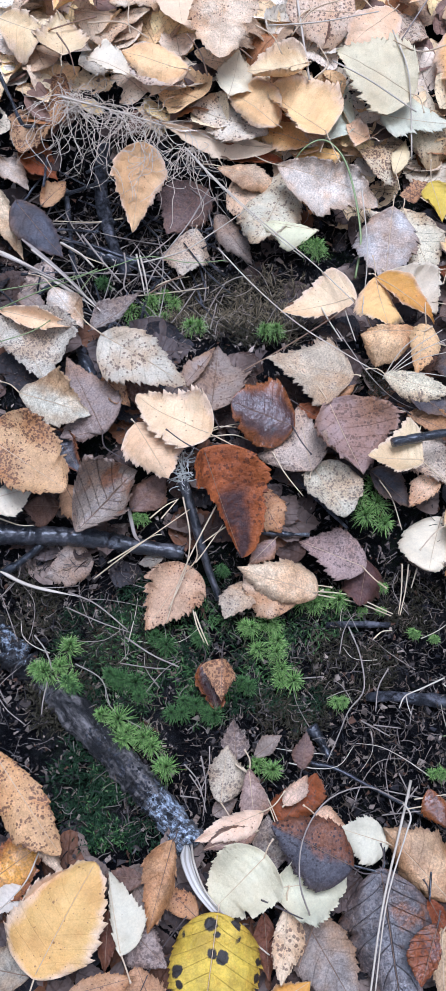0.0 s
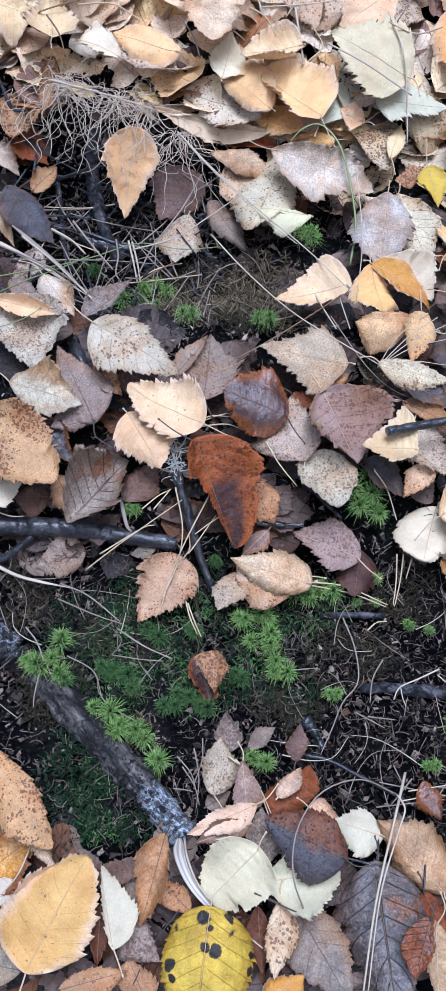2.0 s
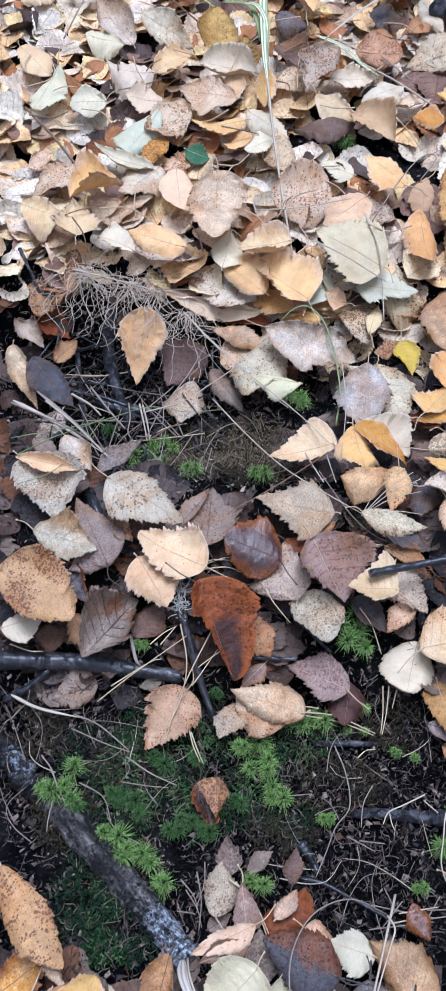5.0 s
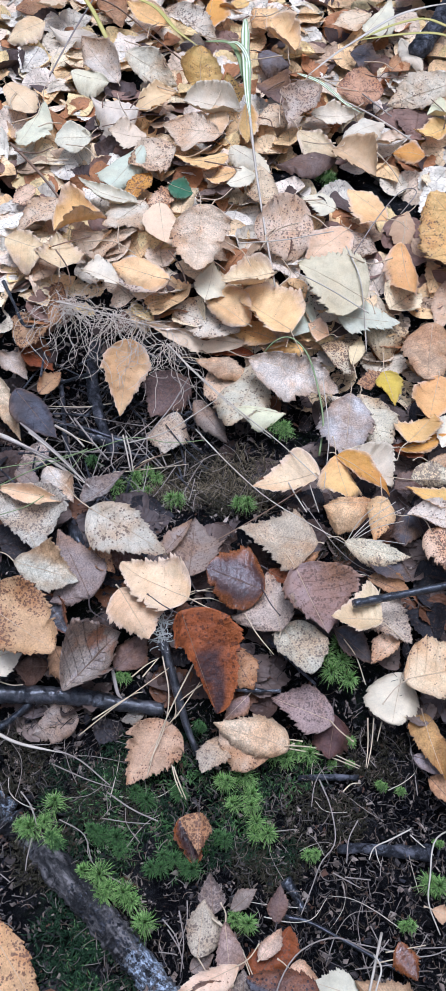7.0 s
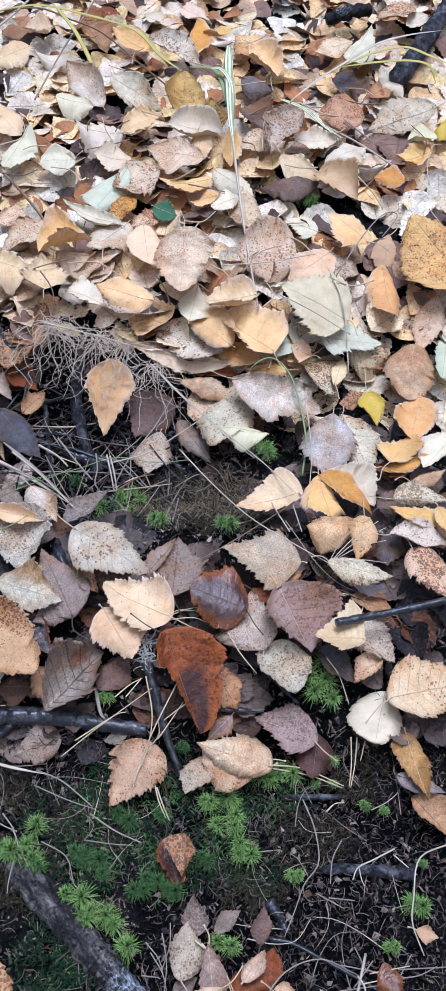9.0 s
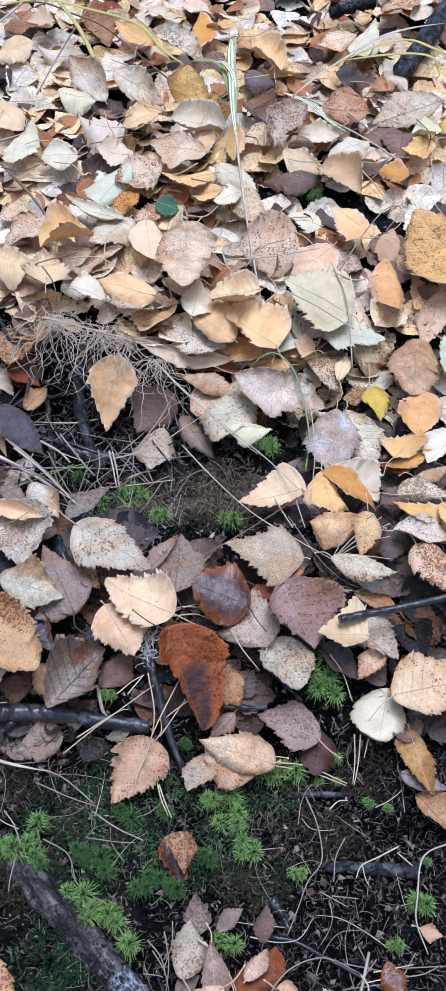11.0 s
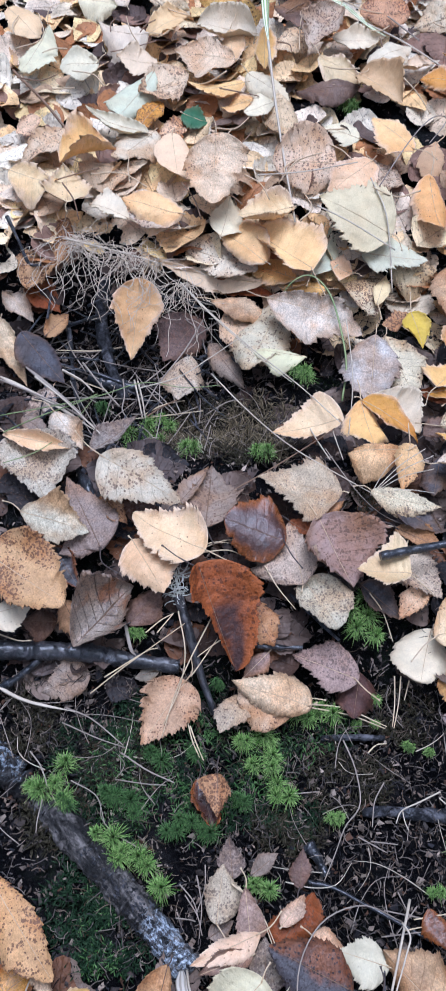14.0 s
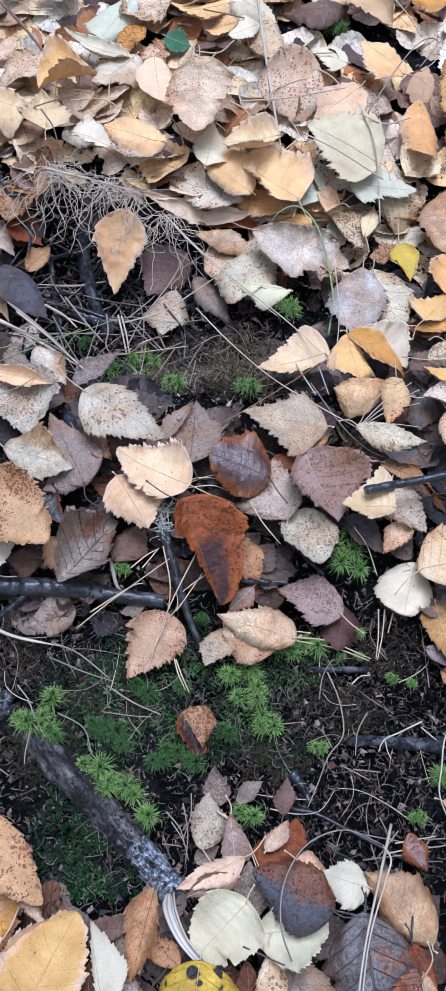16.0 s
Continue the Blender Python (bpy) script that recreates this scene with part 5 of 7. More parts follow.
strand("pine_needle", [(-0.002, -0.002, 0.020), (-0.011, -0.008, 0.018), (-0.021, -0.015, 0.015)], 0.00064, 0.00038, NEEDLE, "dry straw-coloured pine needle on the litter", "needle", group='pine needles')
strand("pine_needle", [(-0.026, -0.028, 0.007), (-0.020, -0.021, 0.011), (-0.005, -0.001, 0.020)], 0.00064, 0.00038, NEEDLE, "dry straw-coloured pine needle on the litter", "needle", group='pine needles')
strand("pine_needle", [(-0.112, 0.345, -0.045), (-0.140, 0.340, -0.045), (-0.181, 0.341, -0.045)], 0.00083, 0.00048, NEEDLE, "dry straw-coloured pine needle on the litter", "needle", group='pine needles')
strand("pine_needle", [(-0.169, 0.306, -0.035), (-0.147, 0.292, -0.035), (-0.122, 0.281, -0.035)], 0.00080, 0.00046, NEEDLE, "dry straw-coloured pine needle on the litter", "needle", group='pine needles')
strand("pine_needle", [(0.115, 0.034, 0.030), (0.125, 0.020, 0.025), (0.132, -0.003, 0.020)], 0.00048, 0.00037, NEEDLE, "dry straw-coloured pine needle on the litter", "needle", group='pine needles')
strand("pine_needle", [(0.032, 0.052, 0.040), (0.042, 0.035, 0.037), (0.056, 0.019, 0.031)], 0.00064, 0.00037, NEEDLE, "dry straw-coloured pine needle on the litter", "needle", group='pine needles')
strand("pine_needle", [(0.112, -0.080, -0.016), (0.119, -0.074, -0.016), (0.127, -0.073, -0.016)], 0.00064, 0.00038, NEEDLE, "dry straw-coloured pine needle on the litter", "needle", group='pine needles')
strand("pine_needle", [(0.146, 0.070, 0.034), (0.152, 0.090, 0.034), (0.147, 0.093, 0.034)], 0.00065, 0.00038, NEEDLE, "dry straw-coloured pine needle on the litter", "needle", group='pine needles')
strand("pine_needle", [(0.078, 0.099, 0.030), (0.118, 0.097, 0.030), (0.148, 0.092, 0.030)], 0.00067, 0.00039, NEEDLE, "dry straw-coloured pine needle on the litter", "needle", group='pine needles')
strand("pine_needle", [(0.056, 0.045, 0.034), (0.066, 0.037, 0.032), (0.072, 0.033, 0.030)], 0.00064, 0.00038, NEEDLE, "dry straw-coloured pine needle on the litter", "needle", group='pine needles')
strand("pine_needle", [(-0.030, -0.176, -0.010), (-0.020, -0.187, -0.010), (-0.016, -0.198, -0.010)], 0.00050, 0.00035, STRAW_GREY, "dull grey pine needle on the soil", "needle", group='pine needles')
strand("pine_needle", [(-0.026, -0.183, -0.010), (-0.017, -0.196, -0.010), (-0.013, -0.209, -0.009)], 0.00050, 0.00035, STRAW_GREY, "dull grey pine needle on the soil", "needle", group='pine needles')
strand("pine_needle", [(-0.018, -0.170, -0.010), (-0.014, -0.190, -0.010), (-0.015, -0.211, -0.008)], 0.00051, 0.00035, STRAW_GREY, "dull grey pine needle on the soil", "needle", group='pine needles')
strand("pine_needle", [(-0.032, -0.198, -0.010), (-0.022, -0.199, -0.010), (-0.018, -0.200, -0.010)], 0.00050, 0.00035, STRAW_GREY, "dull grey pine needle on the soil", "needle", group='pine needles')
strand("pine_needle", [(-0.012, -0.163, -0.010), (-0.012, -0.178, -0.010), (-0.017, -0.194, -0.010)], 0.00051, 0.00035, STRAW_GREY, "dull grey pine needle on the soil", "needle", group='pine needles')
strand("pine_needle", [(0.135, -0.197, -0.010), (0.153, -0.194, -0.010), (0.165, -0.192, -0.010)], 0.00050, 0.00035, NEEDLE, "dry straw-coloured pine needle on the litter", "needle", group='pine needles')
strand("pine_needle", [(0.128, -0.204, -0.010), (0.144, -0.201, -0.010), (0.155, -0.200, -0.010)], 0.00049, 0.00035, NEEDLE, "dry straw-coloured pine needle on the litter", "needle", group='pine needles')
strand("dry_grass", [(0.036, 0.841, 0.108), (0.036, 0.769, 0.102), (0.038, 0.708, 0.090), (0.043, 0.664, 0.077)], 0.00645, 0.00182, STRIPED_BLADE, "pale green and white striped grass blade", "grass", flat=0.18, sides=8)
strand("grass_stalk", [(0.041, 0.676, 0.081), (0.047, 0.604, 0.068), (0.056, 0.523, 0.053), (0.067, 0.441, 0.037)], 0.00167, 0.00114, STRAW, "pale grass stalk standing in the leaves", "grass")
strand("dry_grass", [(0.014, 0.803, 0.100), (0.028, 0.790, 0.105), (0.039, 0.762, 0.102), (0.040, 0.722, 0.089), (0.042, 0.687, 0.078)], 0.00384, 0.00244, STRIPED_BLADE, "pale green curved grass blade over leaves", "grass", flat=0.2, sides=8)
strand("dry_grass", [(-0.015, 0.843, 0.078), (0.015, 0.821, 0.089), (0.028, 0.778, 0.096), (0.032, 0.744, 0.088)], 0.00331, 0.00312, GREEN_BLADE, "green curved grass blade", "grass", flat=0.2, sides=8)
strand("dry_grass", [(-0.309, 1.015, 0.057), (-0.235, 1.018, 0.067), (-0.160, 0.982, 0.072), (-0.091, 0.943, 0.072), (-0.055, 0.889, 0.067), (-0.023, 0.863, 0.058)], 0.00255, 0.00339, YELLOW_BLADE, "long yellowing grass blade", "grass", flat=0.25, sides=8, count=34)
strand("dry_grass", [(-0.211, 1.005, 0.077), (-0.175, 0.948, 0.067), (-0.147, 0.887, 0.052), (-0.131, 0.868, 0.028)], 0.00286, 0.00348, YELLOW_BLADE, "yellow-green grass blade rooted in the leaves", "grass", flat=0.25, sides=8)
strand("grass_stalk", [(-0.301, 1.019, 0.057), (-0.238, 1.030, 0.057), (-0.190, 1.000, 0.057), (-0.144, 0.976, 0.052), (-0.092, 0.921, 0.042), (-0.047, 0.866, 0.038)], 0.00120, 0.00114, BROWN_STALK, "thin brown grass stalk", "grass")
strand("grass_stalk", [(-0.158, 1.053, 0.057), (-0.186, 0.956, 0.052), (-0.205, 0.904, 0.042), (-0.222, 0.829, 0.039)], 0.00132, 0.00120, STRAW_GREY, "thin dull grass stalk", "grass")
strand("grass_stalk", [(-0.293, 0.968, 0.057), (-0.271, 1.012, 0.057), (-0.254, 1.051, 0.057)], 0.00170, 0.00151, STRAW, "pale grass stalk over the leaves", "grass")
strand("dry_grass", [(0.120, 0.831, 0.039), (0.159, 0.867, 0.048), (0.194, 0.891, 0.057), (0.239, 0.921, 0.067), (0.285, 0.945, 0.067), (0.338, 0.968, 0.062)], 0.00169, 0.00286, STRAW, "tan arched grass blade over the leaves", "grass", flat=0.3, sides=8, count=30)
strand("dry_grass", [(0.194, 0.886, 0.057), (0.234, 0.908, 0.062), (0.277, 0.915, 0.067), (0.311, 0.903, 0.062), (0.341, 0.887, 0.057)], 0.00207, 0.00345, YELLOW_BLADE, "yellow-green arched grass blade", "grass", flat=0.3, sides=8, count=30)
strand("dry_grass", [(0.189, 0.882, 0.057), (0.241, 0.891, 0.059), (0.285, 0.895, 0.059), (0.310, 0.886, 0.057), (0.319, 0.869, 0.043)], 0.00205, 0.00345, YELLOW_BLADE, "yellow-green arched grass blade", "grass", flat=0.3, sides=8, count=30)
strand("dry_grass", [(0.106, 0.837, 0.038), (0.135, 0.804, 0.045), (0.164, 0.756, 0.047), (0.183, 0.732, 0.049)], 0.00407, 0.00160, STRIPED_BLADE, "green and cream grass blade", "grass", flat=0.25, sides=8)
strand("grass_stalk", [(0.161, 0.762, 0.047), (0.202, 0.721, 0.049), (0.246, 0.674, 0.046)], 0.00112, 0.00107, STRAW, "pale grass stalk over the leaves", "grass")
strand("grass_stalk", [(-0.251, 0.677, 0.046), (-0.209, 0.619, 0.048), (-0.174, 0.568, 0.043)], 0.00192, 0.00162, BROWN_STALK, "brown dry stalk on the leaves", "grass")
strand("dry_grass", [(0.048, 0.360, 0.007), (0.063, 0.367, 0.029), (0.081, 0.370, 0.034), (0.098, 0.354, 0.028), (0.108, 0.321, 0.018), (0.113, 0.279, 0.008), (0.108, 0.245, -0.002)], 0.00070, 0.00112, GREEN_BLADE, "thin green arched blade of grass", "grass", flat=0.6, count=34)
strand("grass_stalk", [(0.145, 0.487, 0.053), (0.156, 0.443, 0.052), (0.161, 0.413, 0.035), (0.163, 0.368, 0.014)], 0.00077, 0.00074, STRAW, "thin pale grass stalk", "grass")
strand("grass_stalk", [(0.087, 0.438, 0.061), (0.121, 0.423, 0.053), (0.165, 0.402, 0.037)], 0.00074, 0.00074, STRAW, "thin pale grass stalk", "grass")
strand("grass_stalk", [(0.152, 0.477, 0.048), (0.181, 0.517, 0.068), (0.203, 0.542, 0.078), (0.218, 0.552, 0.078), (0.225, 0.549, 0.073), (0.206, 0.522, 0.068)], 0.00069, 0.00059, STRAW_GREY, "thin looped grass stalk", "grass")
strand("grass_stalk", [(0.028, 0.480, 0.063), (0.075, 0.485, 0.063), (0.131, 0.499, 0.063)], 0.00068, 0.00058, STRAW, "thin pale grass stalk", "grass")
strand("grass_stalk", [(0.185, 0.769, 0.052), (0.217, 0.718, 0.054)], 0.00089, 0.00087, STRAW_GREY, "thin pale grass stalk", "grass")

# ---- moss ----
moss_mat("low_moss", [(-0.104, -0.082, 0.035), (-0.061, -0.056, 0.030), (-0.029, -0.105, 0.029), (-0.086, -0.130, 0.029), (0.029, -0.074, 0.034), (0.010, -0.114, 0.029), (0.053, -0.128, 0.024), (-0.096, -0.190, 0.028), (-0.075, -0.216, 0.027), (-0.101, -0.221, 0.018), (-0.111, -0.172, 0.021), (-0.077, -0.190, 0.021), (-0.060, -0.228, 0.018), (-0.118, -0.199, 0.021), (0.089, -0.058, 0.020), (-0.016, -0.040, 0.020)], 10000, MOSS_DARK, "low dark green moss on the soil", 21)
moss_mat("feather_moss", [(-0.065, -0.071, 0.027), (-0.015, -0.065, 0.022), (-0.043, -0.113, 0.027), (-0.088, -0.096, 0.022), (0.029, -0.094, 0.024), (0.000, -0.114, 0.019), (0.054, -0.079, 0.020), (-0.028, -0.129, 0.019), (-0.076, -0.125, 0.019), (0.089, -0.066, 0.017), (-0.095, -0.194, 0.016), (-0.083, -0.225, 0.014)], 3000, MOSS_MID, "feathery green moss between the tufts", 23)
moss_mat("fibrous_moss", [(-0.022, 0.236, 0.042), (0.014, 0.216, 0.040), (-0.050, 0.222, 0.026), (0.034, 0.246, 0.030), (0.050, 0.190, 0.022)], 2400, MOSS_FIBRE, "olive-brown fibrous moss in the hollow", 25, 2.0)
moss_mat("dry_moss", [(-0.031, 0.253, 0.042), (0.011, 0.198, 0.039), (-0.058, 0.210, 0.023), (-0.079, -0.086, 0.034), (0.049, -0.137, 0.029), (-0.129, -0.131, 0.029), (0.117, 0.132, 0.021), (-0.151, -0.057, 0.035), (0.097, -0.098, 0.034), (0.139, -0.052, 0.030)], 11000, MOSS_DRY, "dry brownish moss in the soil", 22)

# ---- fallen leaves ----
leaf((-0.116, -0.308, 0.031), (-0.084, -0.243, 0.031), (0.25, 0.0361), (0.47, 0.0279), "honey", "sunny", 0, 0.05, -0.04, blunt=.55, torn=0)
leaf((-0.160, -0.174, 0.029), (-0.108, -0.239, 0.025), (0.56, 0.0132), (0.67, 0.0207), "copper", "spots", -4, 0.02, -0.03, blunt=.3)
leaf((-0.122, -0.233, 0.019), (-0.108, -0.251, 0.019), (0.44, 0.0048), (0.32, 0.0062), "ltan", "plain", 0, -0.04, -0.00)
leaf((-0.129, -0.273, 0.020), (-0.085, -0.242, 0.020), (0.37, 0.0103), (0.58, 0.0220), "pink", "sunny", 0, 0.12, 0.05)
leaf((-0.159, -0.258, 0.009), (-0.120, -0.229, 0.009), (0.58, 0.0151), (0.35, 0.0232), "gold", "wet", 0, 0.09, -0.02)
leaf((-0.130, -0.263, 0.015), (-0.158, -0.278, 0.015), (0.38, 0.0054), (0.40, 0.0109), "grey", "clean", 0, 0.05, -0.02)
leaf((-0.064, -0.295, 0.031), (-0.075, -0.248, 0.031), (0.41, 0.0030), (0.41, 0.0203), "bone", "clean", 0, -0.02, -0.04, stalk=(-0.056, -0.312, 0.033), taper=1.1)
leaf((-0.034, -0.229, 0.026), (-0.048, -0.285, 0.026), (0.64, 0.0099), (0.36, 0.0152), "tan", "plain", 0, -0.01, 0.06, taper=1.1)
leaf((-0.053, -0.253, 0.015), (-0.080, -0.251, 0.015), (0.55, 0.0090), (0.55, 0.0069), "brown", "plain", 0, 0.10, 0.05)
leaf((-0.057, -0.285, 0.020), (-0.034, -0.304, 0.020), (0.23, 0.0108), (0.33, 0.0175), "mauve", "mottle", 0, 0.09, -0.03)
leaf((-0.059, -0.256, 0.009), (-0.042, -0.281, 0.009), (0.54, 0.0108), (0.40, 0.0125), "mauve", "plain", 0, 0.01, 0.03)
leaf((-0.017, -0.275, 0.015), (-0.039, -0.256, 0.015), (0.53, 0.0090), (0.39, 0.0086), "tan", "spots", 0, 0.08, 0.05)
leaf((-0.003, -0.273, 0.031), (-0.011, -0.341, 0.031), (0.41, 0.0316), (0.48, 0.0270), "lemon", "black", 0, 0.11, -0.04, blunt=.8, torn=0)
leaf((-0.095, -0.320, 0.031), (-0.054, -0.309, 0.031), (0.53, 0.0074), (0.49, 0.0135), "tan", "spots", 0, 0.06, 0.03)
leaf((-0.123, -0.311, 0.020), (-0.154, -0.306, 0.020), (0.49, 0.0124), (0.60, 0.0158), "ash", "plain", 0, 0.04, -0.03)
leaf((-0.075, -0.272, 0.015), (-0.075, -0.309, 0.015), (0.39, 0.0086), (0.50, 0.0060), "rustb", "plain", 0, 0.04, -0.04)
leaf((-0.043, -0.326, 0.020), (-0.055, -0.303, 0.020), (0.73, 0.0121), (0.26, 0.0125), "tan", "plain", 0, 0.12, 0.05)
leaf((0.027, -0.238, 0.026), (-0.006, -0.270, 0.026), (0.25, 0.0257), (0.44, 0.0229), "creamw", "clean", 0, 0.05, -0.01, stalk=(0.033, -0.226, 0.028), blunt=.7)
leaf((0.036, -0.256, 0.020), (0.083, -0.250, 0.020), (0.65, 0.0200), (0.47, 0.0231), "creamw", "clean", 0, 0.11, 0.02, blunt=.4)
leaf((0.082, -0.241, 0.037), (0.032, -0.217, 0.037), (0.32, 0.0251), (0.50, 0.0200), "rustb", "char", 0, 0.11, 0.05, stalk=(0.101, -0.245, 0.039), blunt=.2)
leaf((0.041, -0.215, -0.004), (0.065, -0.181, -0.004), (0.24, 0.0150), (0.79, 0.0144), "rust", "spots", 0, 0.04, -0.00)
leaf((0.042, -0.203, 0.004), (0.058, -0.183, 0.004), (0.42, 0.0058), (0.62, 0.0080), "pink", "plain", 0, 0.06, 0.00)
leaf((0.063, -0.210, 0.009), (0.085, -0.218, 0.009), (0.35, 0.0093), (0.40, 0.0059), "peach", "plain", 0, -0.02, -0.01)
leaf((0.111, -0.227, 0.010), (0.079, -0.218, 0.010), (0.40, 0.0179), (0.56, 0.0128), "bone", "clean", 0, 0.10, -0.04)
leaf((0.150, -0.261, 0.015), (0.108, -0.217, 0.015), (0.44, 0.0122), (0.53, 0.0279), "sand", "plain", 0, -0.04, 0.03)
leaf((0.105, -0.245, 0.019), (0.114, -0.334, 0.026), (0.41, 0.0343), (0.35, 0.0317), "slate", "rot", 4, 0.00, 0.01, stalk=(0.105, -0.227, 0.021))
leaf((0.137, -0.277, 0.031), (0.124, -0.310, 0.031), (0.46, 0.0072), (0.62, 0.0147), "rust", "rot", 0, 0.03, -0.01)
leaf((0.137, -0.262, 0.015), (0.151, -0.289, 0.015), (0.51, 0.0067), (0.40, 0.0091), "rust", "plain", 0, 0.13, -0.03)
leaf((0.140, -0.280, 0.031), (0.138, -0.326, 0.031), (0.46, 0.0128), (0.48, 0.0060), "sand", "plain", 0, 0.02, -0.03)
leaf((0.053, -0.273, 0.015), (0.089, -0.330, 0.015), (0.45, 0.0192), (0.37, 0.0227), "ash", "plain", 0, 0.06, -0.02, stalk=(0.024, -0.262, 0.017))
leaf((0.043, -0.268, 0.020), (0.038, -0.313, 0.020), (0.47, 0.0129), (0.61, 0.0081), "ltan", "fine", 0, 0.01, 0.04)
leaf((0.028, -0.274, 0.009), (0.031, -0.311, 0.009), (0.51, 0.0081), (0.50, 0.0093), "rustb", "plain", 0, 0.01, 0.02)
leaf((0.032, -0.324, 0.020), (0.057, -0.310, 0.020), (0.32, 0.0078), (0.74, 0.0108), "gold", "sunny", 0, 0.11, -0.04)
leaf((0.030, -0.247, 0.012), (0.030, -0.210, 0.012), (0.52, 0.0112), (0.39, 0.0137), "ash", "mottle", 0, -0.04, -0.02)
leaf((0.024, -0.210, 0.020), (-0.020, -0.229, 0.020), (0.36, 0.0120), (0.53, 0.0076), "pink", "sunny", 0, 0.09, 0.02)
leaf((0.020, -0.222, 0.017), (-0.014, -0.234, 0.017), (0.34, 0.0074), (0.57, 0.0090), "rose", "plain", 0, -0.01, -0.01)
leaf((0.017, -0.182, 0.008), (0.021, -0.216, 0.008), (0.78, 0.0117), (0.74, 0.0093), "rose", "plain", 0, -0.02, 0.01)
leaf((-0.003, -0.202, -0.001), (0.001, -0.163, -0.001), (0.60, 0.0114), (0.53, 0.0162), "fawn", "mottle", 0, -0.04, 0.03)
leaf((0.008, -0.172, -0.007), (0.005, -0.144, -0.007), (0.44, 0.0101), (0.31, 0.0104), "ash", "mottle", 0, 0.11, 0.06, where="on bare dark soil")
leaf((0.022, -0.169, -0.012), (0.041, -0.154, -0.012), (0.55, 0.0079), (0.46, 0.0059), "mauve", "plain", 0, 0.08, 0.07, where="on bare dark soil")
leaf((0.056, -0.177, -0.012), (0.059, -0.151, -0.012), (0.41, 0.0084), (0.56, 0.0070), "brown", "plain", 0, -0.05, -0.02, where="on bare dark soil")
leaf((0.146, -0.190, -0.008), (0.156, -0.216, -0.008), (0.52, 0.0089), (0.45, 0.0114), "rustb", "wet", 0, 0.12, 0.04, where="on bare dark soil")
leaf((-0.008, -0.210, -0.011), (0.009, -0.199, -0.011), (0.38, 0.0062), (0.50, 0.0066), "mauve", "plain", 0, 0.02, 0.06)
leaf((-0.108, -0.023, -0.006), (-0.146, -0.036, -0.006), (0.58, 0.0139), (0.38, 0.0192), "ash", "mottle", 0, 0.06, 0.05)
leaf((-0.031, -0.030, -0.001), (-0.063, -0.080, -0.001), (0.33, 0.0239), (0.43, 0.0206), "sand", "spots", 0, 0.00, -0.03, shoulder=.9, taper=1.1)
leaf((-0.004, -0.101, -0.001), (-0.004, -0.131, -0.001), (0.49, 0.0098), (0.24, 0.0144), "tan", "spots", 0, 0.25, -0.03, stalk=(-0.003, -0.088, 0.001))
leaf((-0.018, -0.101, -0.012), (-0.006, -0.140, -0.012), (0.80, 0.0077), (0.37, 0.0106), "umber", "wet", 0, 0.20, 0.07, where="on bare dark soil")
leaf((-0.188, 0.014, 0.026), (-0.153, 0.024, 0.026), (0.45, 0.0092), (0.54, 0.0193), "white", "clean", 0, 0.01, -0.05)
leaf((-0.136, 0.016, 0.009), (-0.165, 0.016, 0.009), (0.48, 0.0165), (0.61, 0.0145), "brown", "plain", 0, -0.04, -0.03)
leaf((-0.115, -0.006, 0.020), (-0.074, 0.044, 0.020), (0.58, 0.0223), (0.45, 0.0230), "mauve", "rot", 0, 0.09, -0.01)
leaf((-0.131, 0.032, 0.015), (-0.112, -0.002, 0.015), (0.57, 0.0163), (0.50, 0.0118), "tan", "spots", 0, 0.00, -0.04)
leaf((-0.053, -0.019, -0.005), (-0.072, -0.025, -0.005), (0.57, 0.0088), (0.40, 0.0054), "ash", "plain", 0, 0.13, 0.00)
leaf((0.065, -0.051, 0.009), (0.006, -0.034, 0.009), (0.47, 0.0138), (0.34, 0.0237), "ltan", "plain", 0, -0.01, -0.04, stalk=(0.072, -0.049, 0.011))
leaf((0.057, -0.046, 0.004), (0.011, -0.034, 0.004), (0.52, 0.0300), (0.36, 0.0084), "pink", "spots", 0, -0.04, -0.03, blunt=.5)
leaf((0.015, -0.041, -0.001), (-0.003, -0.070, -0.001), (0.35, 0.0131), (0.65, 0.0128), "fawn", "mottle", 0, 0.07, -0.03)
leaf((0.102, -0.029, 0.008), (0.054, -0.009, 0.008), (0.35, 0.0165), (0.52, 0.0215), "rose", "mottle", 0, -0.04, 0.01, stalk=(0.120, -0.047, 0.010))
leaf((0.107, -0.024, -0.001), (0.100, -0.059, -0.001), (0.31, 0.0206), (0.62, 0.0166), "umber", "plain", 0, -0.01, 0.07)
leaf((0.035, -0.008, 0.007), (0.015, -0.029, 0.007), (0.41, 0.0095), (0.56, 0.0078), "rose", "plain", 0, -0.03, 0.01)
leaf((0.017, 0.031, 0.020), (0.040, -0.006, 0.020), (0.59, 0.0145), (0.65, 0.0140), "tan", "spots", 0, 0.09, -0.00)
leaf((-0.102, 0.141, 0.062), (-0.034, 0.104, 0.051), (0.44, 0.0203), (0.34, 0.0307), "bone", "fine", 11, 0.13, 0.01, stalk=(-0.127, 0.165, 0.064))
leaf((-0.167, 0.097, 0.045), (-0.111, 0.082, 0.045), (0.43, 0.0228), (0.62, 0.0192), "grey", "plain", 0, -0.01, -0.00, stalk=(-0.184, 0.107, 0.047))
leaf((-0.101, 0.069, 0.040), (-0.133, 0.131, 0.040), (0.50, 0.0227), (0.33, 0.0253), "mauve", "mottle", 0, -0.04, 0.00, stalk=(-0.082, 0.043, 0.042))
leaf((-0.103, 0.072, 0.034), (-0.135, 0.065, 0.034), (0.48, 0.0046), (0.66, 0.0188), "mauve", "plain", 0, -0.01, 0.06)
